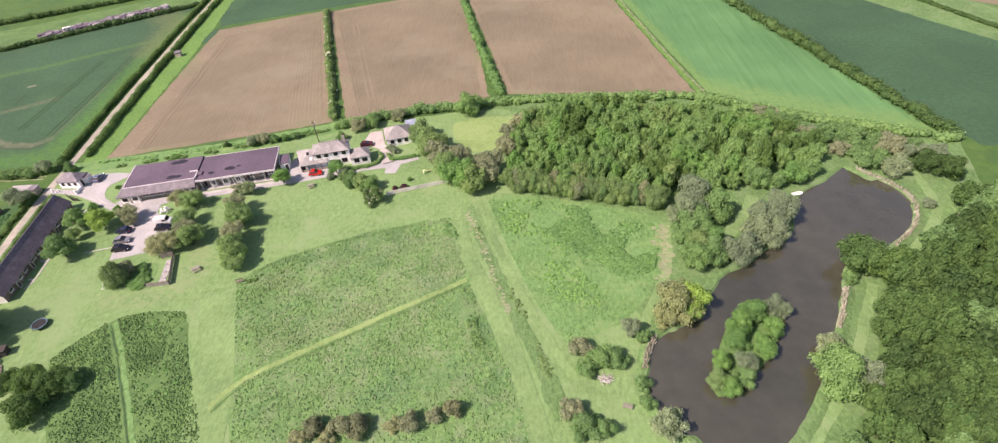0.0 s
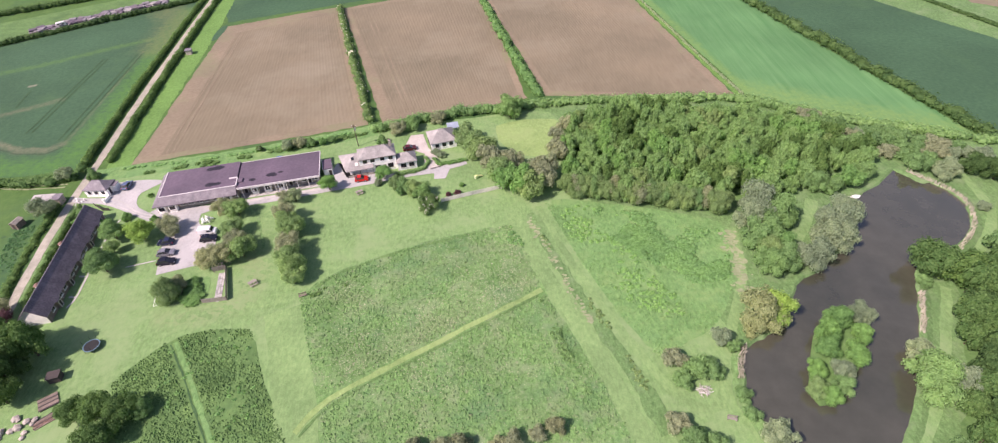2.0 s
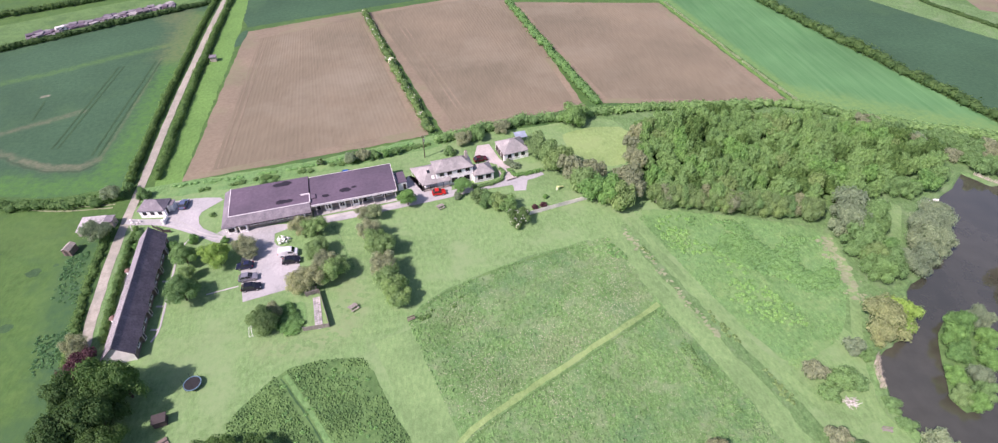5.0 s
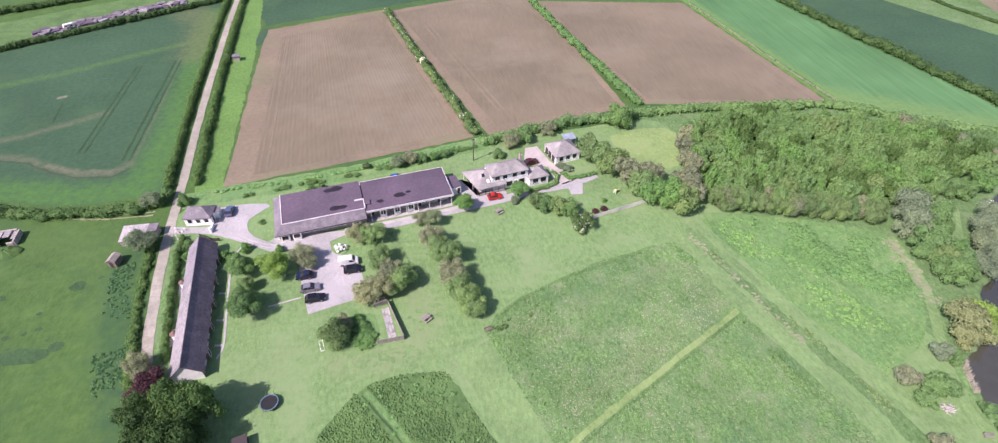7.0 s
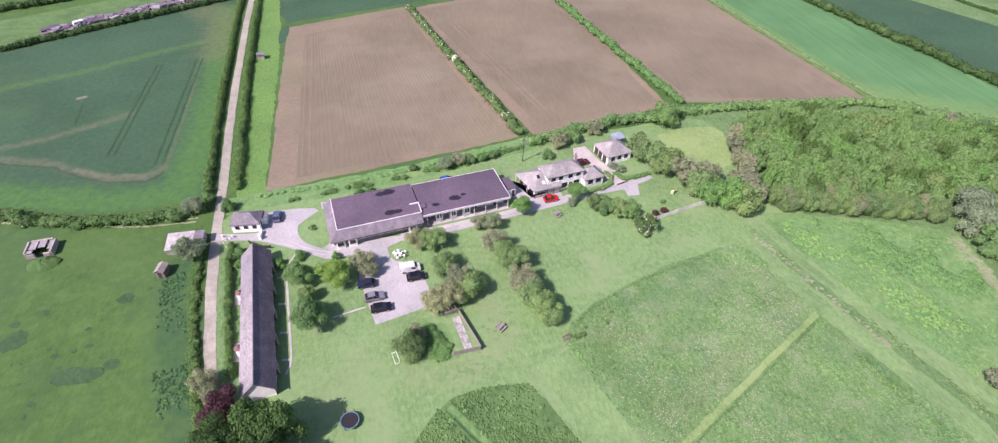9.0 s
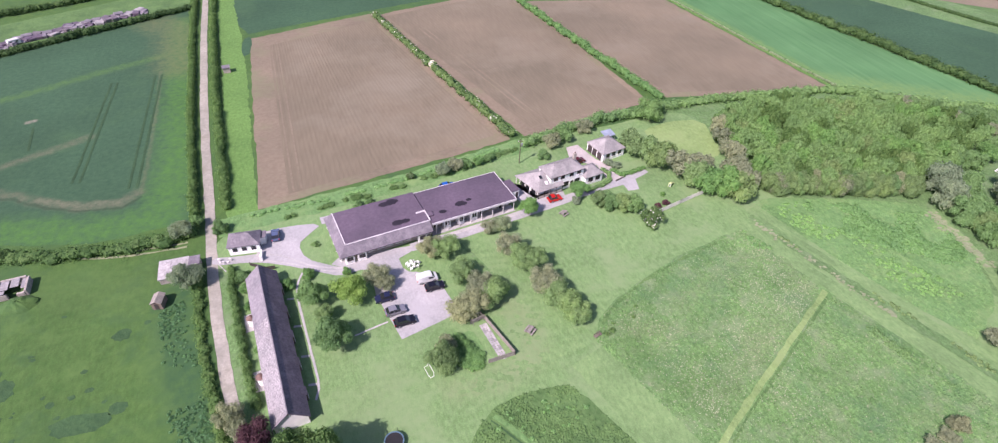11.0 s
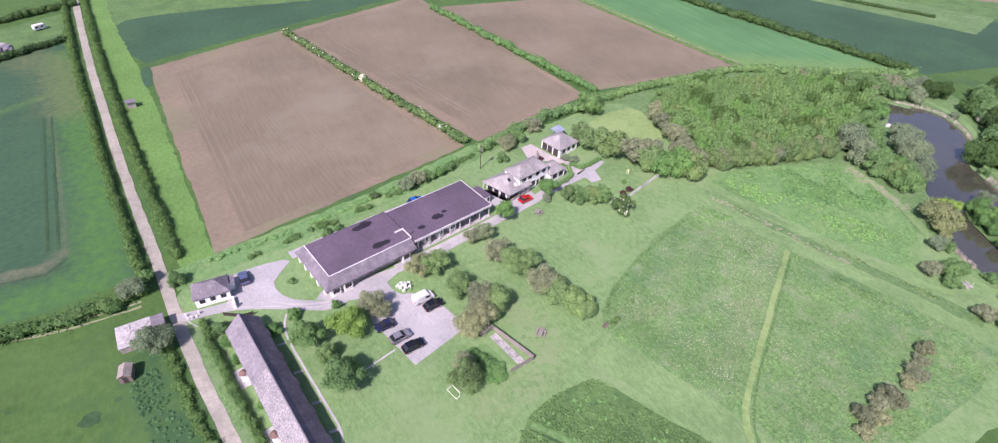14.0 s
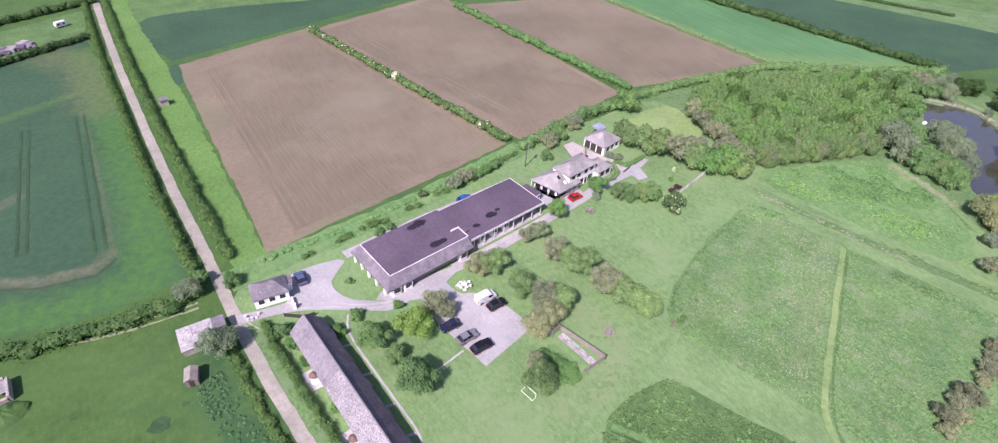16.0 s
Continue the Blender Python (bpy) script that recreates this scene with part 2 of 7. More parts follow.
worn(M_WHEAT, [
    ((0.15, 0.15, 0.09), 0.6, [(-230, 158), (-191, 154.5), (-180.6, 157.8), (-171.6, 163), (-162.3, 169)], 0.1, 2.4),
    ((0.19, 0.185, 0.115), 0.5, [(-166, 142.6), (-158, 139.4), (-149, 138.6)], 0.1, 1.6),
    ((0.022, 0.05, 0.022), 0.7, [(-200, 152), (-172.5, 144.6), (-164, 139.4), (-157, 136.8), (-148.5, 135.8), (-145, 139)], 0.15, 0.6),
    ((0.13, 0.14, 0.075), 0.5, [(-145.6, 142), (-146.2, 155), (-148.2, 180), (-151, 205)], 0.05, 0.9),
    ((0.3, 0.27, 0.2), 0.8, [(-179.6, 180), (-178, 180.6)], 0.1, 1.1)])
M_CROP = surface("green_crop", (0.055, 0.16, 0.055), (0.088, 0.205, 0.08), 0.03, 0.6, bump=0.4, depth=0.15, stretch=(1, 0.05, 1), turn=radians(-12))
worn(M_CROP, [
    ((0.15, 0.265, 0.078), 1.0, [(64, 152), (76, 145), (90, 136), (106, 128), (117, 121)], 2.0, 13.0),
    ((0.14, 0.255, 0.07), 0.9, [(64, 153), (57.5, 195), (51, 238), (44, 290)], 0.4, 3.2)])
M_TRACKDARK = surface("wheel_mark", (0.022, 0.06, 0.025), (0.038, 0.085, 0.033), 0.15, 1.0, bump=0.5)
M_SOIL = surface("ploughed_soil", (0.152, 0.128, 0.084), (0.182, 0.154, 0.102), 0.025, 1.1, bump=0.4, depth=0.06, stain=(0.195, 0.17, 0.116), stain_size=0.02, stretch=(1.0, 0.12, 1.0), turn=radians(-13))
M_SOILEDGE = surface("headland_soil", (0.165, 0.133, 0.09), (0.215, 0.178, 0.122), 0.04, 0.9, bump=0.4, depth=0.06, stain=(0.165, 0.165, 0.09), stain_size=0.05)
M_TRACK = surface("chalk_track", (0.262, 0.247, 0.203), (0.345, 0.33, 0.275), 0.12, 1.4, bump=0.3, stain=(0.24, 0.228, 0.175), stain_size=0.2, streak=0.08)
M_TARMAC = surface("pale_tarmac", (0.3, 0.294, 0.292), (0.375, 0.368, 0.364), 0.12, 1.8, bump=0.1, depth=0.02, stain=(0.35, 0.338, 0.33), stain_size=0.15, streak=0.06)
M_PAVING = surface("paving", (0.33, 0.32, 0.305), (0.43, 0.415, 0.4), 0.3, 2.0, bump=0.15)
M_COURT = surface("brick_paving", (0.345, 0.31, 0.288), (0.45, 0.41, 0.385), 0.3, 2.5, bump=0.2)
M_WATER = surface("pond_water", (0.046, 0.047, 0.033), (0.06, 0.06, 0.044), 0.05, 0.25, rough=0.05, bump=0.02, depth=0.03, spec=1.0)
M_REED = surface("dry_reeds", (0.36, 0.335, 0.26), (0.48, 0.45, 0.37), 0.4, 3.0)
M_RUBBLE = surface("weathered_stone", (0.28, 0.265, 0.26), (0.46, 0.44, 0.43), 0.4, 2.0, bump=0.4, depth=0.06)
M_ROOF = surface("flat_roof_felt", (0.088, 0.066, 0.09), (0.12, 0.092, 0.12), 0.12, 1.5, rough=0.7, bump=0.1, depth=0.02)
M_PUDDLE = surface("damp_patch", (0.022, 0.017, 0.022), (0.03, 0.024, 0.03), 0.3, 1.0, rough=0.4, bump=0)
M_SLATE = surface("slate", (0.125, 0.11, 0.126), (0.21, 0.188, 0.208), 0.3, 3.0, rough=0.65, bump=0.25, depth=0.03, stain=(0.23, 0.208, 0.218), stain_size=0.6)
# Dark tone carries the shade of the cottages' east slope and porch roofs.
M_SLATEDARK = surface("purple_shaded_slate", (0.1, 0.083, 0.096), (0.165, 0.14, 0.158), 0.3, 3.0, rough=0.75, bump=0.25, depth=0.03, stain=(0.18, 0.155, 0.168), stain_size=0.6, spec=0.2)
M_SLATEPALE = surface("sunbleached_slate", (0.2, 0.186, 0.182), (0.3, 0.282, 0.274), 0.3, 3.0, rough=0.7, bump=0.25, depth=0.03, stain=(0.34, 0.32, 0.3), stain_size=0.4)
M_SLATEOLD = surface("weathered_sunny_slate", (0.155, 0.142, 0.156), (0.262, 0.242, 0.26), 0.25, 2.2, rough=0.8, bump=0.3, depth=0.04, stain=(0.24, 0.218, 0.228), stain_size=0.5)
M_LICHEN = surface("lichened_slate", (0.11, 0.102, 0.112), (0.44, 0.415, 0.415), 0.4, 4.0, bump=0.3)
M_FASCIA = plain("white_fascia", (0.66, 0.62, 0.62), 0.6)
M_RENDER = plain("white_render", (0.88, 0.865, 0.84), 0.8, var=0.05, size=1.5)
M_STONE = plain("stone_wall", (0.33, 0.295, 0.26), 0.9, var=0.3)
M_GLASS = plain("window_glass", (0.02, 0.022, 0.026), 0.08, var=0.1, spec=0.6)
M_WOOD = surface("weathered_wood", (0.3, 0.26, 0.22), (0.46, 0.41, 0.35), 0.5, 4.0, bump=0.2)
M_GREYWOOD = surface("greyed_boards", (0.2, 0.18, 0.155), (0.31, 0.28, 0.245), 0.5, 4.0, bump=0.2)
M_PALEWOOD = surface("silvered_wood", (0.56, 0.53, 0.47), (0.72, 0.68, 0.62), 0.5, 4.0, bump=0.2)
M_BROWNWOOD = surface("brown_boards", (0.15, 0.115, 0.095), (0.24, 0.19, 0.16), 0.5, 4.0, bump=0.2)
M_DARKWOOD = plain("dark_timber", (0.05, 0.04, 0.038), 0.7)
M_TERRACOTTA = plain("brown_tile", (0.17, 0.105, 0.085), 0.8, var=0.3)
M_BARK = plain("bark", (0.09, 0.07, 0.05), 0.9, var=0.3)
M_WHITE = plain("white_paint", (0.82, 0.82, 0.8), 0.4)
M_CONCRETE = surface("broken_concrete", (0.2, 0.19, 0.19), (0.36, 0.34, 0.34), 0.4, 1.5, bump=0.6, depth=0.15)
M_TYRE = plain("tyre_rubber", (0.015, 0.015, 0.016), 0.8)
M_STEEL = plain("galvanised_steel", (0.45, 0.46, 0.47), 0.35, metal=0.8)
M_BLUENET = plain("blue_cover", (0.26, 0.3, 0.37), 0.5)
M_CARS = {n: plain(n + "_car_paint", c, 0.22, 0.25, 0.03, spec=0.6) for n, c in (("black", (0.012, 0.012, 0.02)), ("navy", (0.02, 0.025, 0.06)), ("silver", (0.22, 0.22, 0.25)), ("white", (0.8, 0.8, 0.8)), ("blue", (0.02, 0.12, 0.42)), ("red", (0.55, 0.02, 0.015)), ("slate_blue", (0.1, 0.13, 0.22)), ("maroon", (0.1, 0.015, 0.02)))}
LEAF = {
    "green": foliage("green_leaves", (0.136, 0.25, 0.094), (0.204, 0.342, 0.14)),
    "bright": foliage("fresh_leaves", (0.118, 0.25, 0.08), (0.19, 0.35, 0.12)),
    "weed": foliage("weed_leaves", (0.158, 0.32, 0.112), (0.238, 0.42, 0.165)),
    "willow": foliage("grey_willow_leaves", (0.195, 0.265, 0.165), (0.295, 0.365, 0.235)),
    "brown": foliage("budding_twigs", (0.228, 0.262, 0.158), (0.33, 0.36, 0.222)),
    "dark": foliage("dark_leaves", (0.045, 0.1, 0.033), (0.095, 0.17, 0.058)),
    "olive": foliage("olive_leaves", (0.152, 0.242, 0.098), (0.228, 0.332, 0.142)),
    "nettle": foliage("nettle_leaves", (0.1, 0.23, 0.1), (0.155, 0.3, 0.14)),
    "purple": foliage("copper_leaves", (0.075, 0.036, 0.045), (0.14, 0.07, 0.082)),
    "orange": foliage("bronze_leaves", (0.21, 0.258, 0.125), (0.312, 0.35, 0.185)),
    "yellow": foliage("yellow_green_leaves", (0.205, 0.33, 0.075), (0.3, 0.45, 0.125)),
    "garden": foliage("garden_leaves", (0.182, 0.292, 0.115), (0.272, 0.398, 0.168)),
    "thorn": foliage("thorn_twigs", (0.175, 0.198, 0.118), (0.275, 0.298, 0.178)),
    "hedge": foliage("hedge_leaves", (0.07, 0.15, 0.045), (0.13, 0.225, 0.075)),
    "blossom": foliage("hawthorn_leaves", (0.09, 0.17, 0.06), (0.165, 0.26, 0.09), (0.75, 0.72, 0.66)),
    "pinkwhite": foliage("white_blossom", (0.3, 0.29, 0.25), (0.62, 0.59, 0.54)),
}


# ---- helpers for meshes ----
def mesh_ob(name, bm, mat, parent=None, label=""):
    me = bpy.data.meshes.new(name)
    bmesh.ops.recalc_face_normals(bm, faces=bm.faces)
    bm.to_mesh(me)
    bm.free()
    me.materials.append(mat)
    ob = new(name, me)
    if parent:
        ob.parent = parent
    if label:
        ob["label"] = label
    return ob


def part(name, bm, mat, parent, label=""):
    return mesh_ob(name, bm, mat, parent, label)


def data_ob(name, verts, faces, mat, parent=None):
    me = bpy.data.meshes.new(name)
    me.from_pydata(verts, [], faces)
    me.materials.append(mat)
    ob = new(name, me)
    if parent:
        ob.parent = parent
    return ob


def thing(name, m, label, category, group="", kind=""):
    ob = new(name)
    ob.matrix_basis = m
    ob.empty_display_size = 0.5
    return tagged(ob, label, category, group, kind)


def add_box(bm, x0, x1, y0, y1, z0, z1, bevel=0.0):
    r = bmesh.ops.create_cube(bm, size=1)
    vs = r["verts"]
    for v in vs:
        v.co = Vector((x0 + (v.co.x + 0.5) * (x1 - x0), y0 + (v.co.y + 0.5) * (y1 - y0), z0 + (v.co.z + 0.5) * (z1 - z0)))
    if bevel:
        bmesh.ops.bevel(bm, geom=list({e for v in vs for e in v.link_edges}), offset=bevel, segments=1, affect="EDGES")
    return bm


def box(x0, x1, y0, y1, z0, z1, bevel=0.0):
    return add_box(bmesh.new(), x0, x1, y0, y1, z0, z1, bevel)


def add_cyl(bm, x, y, z0, z1, r0, r1=None, n=10):
    res = bmesh.ops.create_cone(bm, cap_ends=True, segments=n, radius1=r0, radius2=r0 if r1 is None else r1, depth=z1 - z0)
    for v in res["verts"]:
        v.co += Vector((x, y, (z0 + z1) / 2))
    return bm


def cyl(x, y, z0, z1, r0, r1=None, n=10):
    return add_cyl(bmesh.new(), x, y, z0, z1, r0, r1, n)


def solid(points, faces):
    bm = bmesh.new()
    vs = [bm.verts.new(p) for p in points]
    for f in faces:
        bm.faces.new([vs[i] for i in f])
    return bm


def rounded(pts, times=2, closed=True):
    for _ in range(times):
        out = []
        n = len(pts)
        for i in range(n if closed else n - 1):
            a, b = pts[i], pts[(i + 1) % n]
            out += [(a[0] * 0.75 + b[0] * 0.25, a[1] * 0.75 + b[1] * 0.25), (a[0] * 0.25 + b[0] * 0.75, a[1] * 0.25 + b[1] * 0.75)]
        pts = out if closed else [pts[0]] + out + [pts[-1]]
    return pts


def wobbled(pts, step, amount, seed, closed=True):
    """Cuts the sides into short pieces and shakes them a little."""
    rnd = random.Random(seed)
    out = []
    n = len(pts)
    for i in range(n if closed else n - 1):
        a, b = Vector(pts[i]), Vector(pts[(i + 1) % n])
        k = max(1, int((b - a).length / step))
        out += [tuple(a.lerp(b, j / k) + Vector((rnd.uniform(-amount, amount), rnd.uniform(-amount, amount)))) for j in range(k)]
    if not closed:
        out.append(pts[-1])
    return out


def area(name, pts, z, mat, label="", smooth=0, shake=0.0, category="ground", kind="structure"):
    pts = rounded(pts, smooth) if smooth else pts
    if shake:
        pts = wobbled(pts, 2.5, shake, name)
    bm = bmesh.new()
    f = bm.faces.new([bm.verts.new((x, y, z)) for x, y in pts])
    bmesh.ops.triangulate(bm, faces=[f])
    ob = mesh_ob(name, bm, mat)
    for p in ob.data.polygons:
        if p.normal.z < 0:
            p.flip()
    return tagged(ob, label, category, kind=kind)


def along(pts, step):
    """Even places and headings along a line."""
    out, left = [], 0.0
    for a, b in zip(pts, pts[1:]):
        a, b = Vector(a), Vector(b)
        d = (b - a).length
        t = left
        while t < d:
            out.append((a.lerp(b, t / d), (b - a).normalized()))
            t += step
        left = t - d
    return out


def ribbon(name, pts, width, z, mat, label="", category="path", shake=0.15, step=2.0, kind="structure"):
    rnd = random.Random(name)
    pl = along(rounded(pts, 2, False), step)
    verts, faces = [], []
    for i, (p, d) in enumerate(pl):
        w = width if isinstance(width, (int, float)) else width[0] + (width[1] - width[0]) * i / max(1, len(pl) - 1)
        side = Vector((-d.y, d.x))
        for s in (1, -1):
            q = p + side * s * (w / 2 + rnd.uniform(-shake, shake))
            verts.append((q.x, q.y, z))
        if i:
            faces.append((2 * i - 1, 2 * i + 1, 2 * i, 2 * i - 2))
    ob = data_ob(name, verts, faces, mat)
    return tagged(ob, label, category, kind=kind)


# ---- plants ----
def leaf_cloud(rnd, lobes, count, size, low=-9.0, droop=0.0):
    """Small bent leaf clumps on the skin of several lobes. lobes: centre, radii."""
    weights = [a * b + b * c + a * c for _, (a, b, c) in lobes]
    verts, faces = [], []
    picks = rnd.choices(range(len(lobes)), weights, k=count)
    for i in picks:
        (cx, cy, cz), (ra, rb, rc) = lobes[i]
        d = Vector((rnd.gauss(0, 1), rnd.gauss(0, 1), rnd.gauss(0.25, 1))).normalized()
        k = rnd.uniform(0.82, 1.08) if rnd.random() < 0.82 else rnd.uniform(1.05, 1.3)
        p = Vector((cx + d.x * ra * k, cy + d.y * rb * k, cz + d.z * rc * k))
        if p.z < low:
            continue
        n = (d * 1.3 + Vector((rnd.uniform(-0.55, 0.55), rnd.uniform(-0.55, 0.55), rnd.uniform(-0.1, 0.8)))).normalized()
        a = n.orthogonal().normalized()
        a.rotate(Matrix.Rotation(rnd.uniform(0, 6.283), 3, n))
        b = n.cross(a)
        s = size * rnd.uniform(0.55, 1.25)
        e = s * rnd.uniform(0.5, 0.9)
        j = len(verts)
        lift = n * s * 0.3
        down = Vector((0, 0, -droop * s))
        verts += [p - a * s + down, p - b * e + lift, p + a * s + down, p + b * e + lift]
        faces += [(j, j + 1, j + 2), (j, j + 2, j + 3)]
    return verts, faces


def add_blob(verts, faces, rnd, centre, radii, n=8, m=6):
    """A lumpy inner mass that closes a crown."""
    j = len(verts)
    for i in range(1, m):
        th = math.pi * i / m
        for k in range(n):
            ph = 6.28318 * k / n
            q = rnd.uniform(0.72, 0.95)
            verts.append(Vector((centre[0] + radii[0] * q * math.sin(th) * math.cos(ph), centre[1] + radii[1] * q * math.sin(th) * math.sin(ph), centre[2] + radii[2] * q * math.cos(th))))
    for i in range(m - 2):
        for k in range(n):
            a, b = j + i * n + k, j + i * n + (k + 1) % n
            faces.append((a, a + n, b + n, b))
    faces.append(tuple(j + k for k in range(n)))
    faces.append(tuple(j + (m - 2) * n + k for k in reversed(range(n))))


def crown_lobes(rnd, kind):
    """Lobes of a crown that is 1 in radius and 1 high above its trunk."""
    lobes = [((0, 0, 0.48), (0.52, 0.52, 0.42))]
    n = {"round": 9, "tall": 8, "wide": 11}[kind]
    for i in range(n):
        a = 6.283 * i / n + rnd.uniform(-0.4, 0.4)
        d = rnd.uniform(0.4, 0.76)
        z = rnd.uniform(0.22, 0.72)
        r = rnd.uniform(0.2, 0.38)
        lobes.append(((d * math.cos(a), d * math.sin(a), z), (r, r, r * rnd.uniform(0.6, 0.9))))
    for i in range(3):
        r = rnd.uniform(0.22, 0.34)
        lobes.append(((rnd.uniform(-0.3, 0.3), rnd.uniform(-0.3, 0.3), rnd.uniform(0.72, 0.85)), (r, r, r * 0.7)))
    return lobes


CROWNS = {}


def crown_mesh(leaf, shape, fine):
    key = (leaf, shape, fine)
    if key not in CROWNS:
        rnd = random.Random(str(key))
        lobes = crown_lobes(rnd, ("round", "tall", "wide")[shape % 3])
        count, size = {0: (1250, 0.085), 1: (2200, 0.064), 2: (4200, 0.046)}[fine]
        verts, faces = leaf_cloud(rnd, lobes, count, size, 0.02, 0.4 if leaf in ("willow", "orange") else 0.1)
        for c, r in lobes:
            add_blob(verts, faces, rnd, c, tuple(q * (0.74 if leaf == "brown" else 0.8) for q in r), *((8, 6) if fine else (6, 5)))
        me = bpy.data.meshes.new("crown")
        me.from_pydata(verts, [], faces)
        me.materials.append(LEAF[leaf])
        CROWNS[key] = me
    return CROWNS[key]


def trunk_mesh():
    bm = bmesh.new()
    rnd = random.Random(5)
    add_cyl(bm, 0, 0, 0, 0.55, 0.075, 0.05, 8)
    for i in range(5):
        a = 6.283 * i / 5 + rnd.uniform(-0.3, 0.3)
        limb = bmesh.ops.create_cone(bm, cap_ends=True, segments=5, radius1=0.035, radius2=0.012, depth=0.5)
        m = Matrix.Translation((0.14 * math.cos(a), 0.14 * math.sin(a), 0.55)) @ Matrix.Rotation(a, 4, "Z") @ Matrix.Rotation(rnd.uniform(0.5, 0.8), 4, "Y")
        bmesh.ops.transform(bm, matrix=m, verts=limb["verts"])
    me = bpy.data.meshes.new("trunk")
    bm.to_mesh(me)
    bm.free()
    me.materials.append(M_BARK)
    return me


TRUNK = trunk_mesh()
TREE_WORDS = {"green": "leafy green rounded", "bright": "fresh yellow-green", "willow": "grey-green drooping willow", "brown": "brownish budding hawthorn", "dark": "dense dark green", "olive": "olive-green bushy", "purple": "dark purple copper-leaved", "orange": "bronze-twigged willow", "yellow": "yellow-green drooping", "garden": "pale green leafy", "hedge": "mid-green bushy", "thorn": "low olive-brown thorny", "blossom": "white-flowering green hawthorn", "pinkwhite": "white-blossomed"}
RND = random.Random(11)


def tree(x, y, r, h, leaf="green", where="on the lawn", group="", fine=1, squat=0.12, name="tree", base=0.0):
    """r: the crown's radius, h: the whole height; the crown starts at squat * h."""
    ob = thing(name, pose(x, y, base, 0, 0, RND.uniform(0, 360)), TREE_WORDS[leaf] + " " + name + " " + where, "tree" if name == "tree" else "shrub", group)
    tr = new("trunk", TRUNK)
    tr.parent = ob
    tr.scale = (min(r, 5) * 0.8, min(r, 5) * 0.8, h * 0.9)
    cr = new("crown", crown_mesh(leaf, RND.randrange(3), fine))
    cr.parent = ob
    cr.location = (0, 0, h * squat)
    cr.scale = (r * RND.uniform(1.12, 1.3), r * RND.uniform(1.12, 1.3), h * (1 - squat) * 1.05)
    return ob


def hedge(name, pts, width, height, leaf="green", label="", gaps=0.0, size=0.34, per=26, ragged=0.45, flower_bits=False):
    """A hedge of uneven clumps along a line, as one plant mass on woody stems."""
    rnd = random.Random(name + str(pts[0]))
    verts, faces = [], []
    pl = along(pts, width * 0.3)
    for p, d in pl:
        if rnd.random() < gaps:
            continue
        h = height * (1 + ragged * (0.9 * noise.noise(Vector((p.x * 0.17, p.y * 0.17, 4.0))) + rnd.uniform(-0.35, 0.25)))
        w = width * rnd.uniform(0.7, 1.2) / 2
        off = rnd.uniform(-0.18, 0.18) * width
        c = (p.x - d.y * off, p.y + d.x * off, h * 0.45)
        lobe = (c, (w, w, h * 0.55))
        add_blob(verts, faces, rnd, c, (w * 0.85, w * 0.85, h * 0.5), 7, 5)
        v, f = leaf_cloud(rnd, [lobe], int(per * 1.5), size * 0.8, 0.05)
        j = len(verts)
        verts += v
        faces += [tuple(j + k for k in q) for q in f]
    ob = data_ob(name, verts, faces, LEAF[leaf])
    return tagged(ob, label, "hedge")


def near_line(pts, x, y, reach):
    for (ax, ay), (bx, by) in zip(pts, pts[1:]):
        dx, dy = bx - ax, by - ay
        t = min(1, max(0, ((x - ax) * dx + (y - ay) * dy) / (dx * dx + dy * dy)))
        if math.hypot(ax + t * dx - x, ay + t * dy - y) < reach:
            return True
    return False


def tufts(name, pts, count, size, leaf, label, seed, keep_out=(), heart=None):
    """Grass tufts scattered over an outline, as one stuff. heart: centre and reach of a patch that thins outwards."""
    rnd = random.Random(seed)
    xs, ys = [p[0] for p in pts], [p[1] for p in pts]

    def inside(x, y):
        c = False
        for (ax, ay), (bx, by) in zip(pts, pts[1:] + pts[:1]):
            if (ay > y) != (by > y) and x < (bx - ax) * (y - ay) / (by - ay) + ax:
                c = not c
        return c
    verts, faces = [], []
    made = 0
    for _ in range(count * 3):
        if made >= count:
            break
        x, y = (rnd.gauss(heart[0], heart[2]), rnd.gauss(heart[1], heart[2])) if heart else (rnd.uniform(min(xs), max(xs)), rnd.uniform(min(ys), max(ys)))
        if not inside(x, y) or any(near_line(q, x, y, w) for q, w in keep_out):
            continue
        if noise.noise(Vector((x * 0.13, y * 0.13, seed))) + rnd.uniform(-0.5, 0.5) < -0.1:
            continue
        made += 1
        s = size * rnd.uniform(0.5, 1.4)
        a = rnd.uniform(0, 6.283)
        j = len(verts)
        for k in range(3):
            t = a + 2.094 * k
            verts.append((x + s * math.cos(t), y + s * math.sin(t), 0.02))
        verts.append((x + rnd.uniform(-0.3, 0.3) * s, y + rnd.uniform(-0.3, 0.3) * s, s * rnd.uniform(0.3, 0.95)))
        faces += [(j, j + 1, j + 3), (j + 1, j + 2, j + 3), (j + 2, j, j + 3)]
    ob = data_ob(name, verts, faces, LEAF[leaf] if isinstance(leaf, str) else leaf)
    return tagged(ob, label, "grass", kind="stuff")


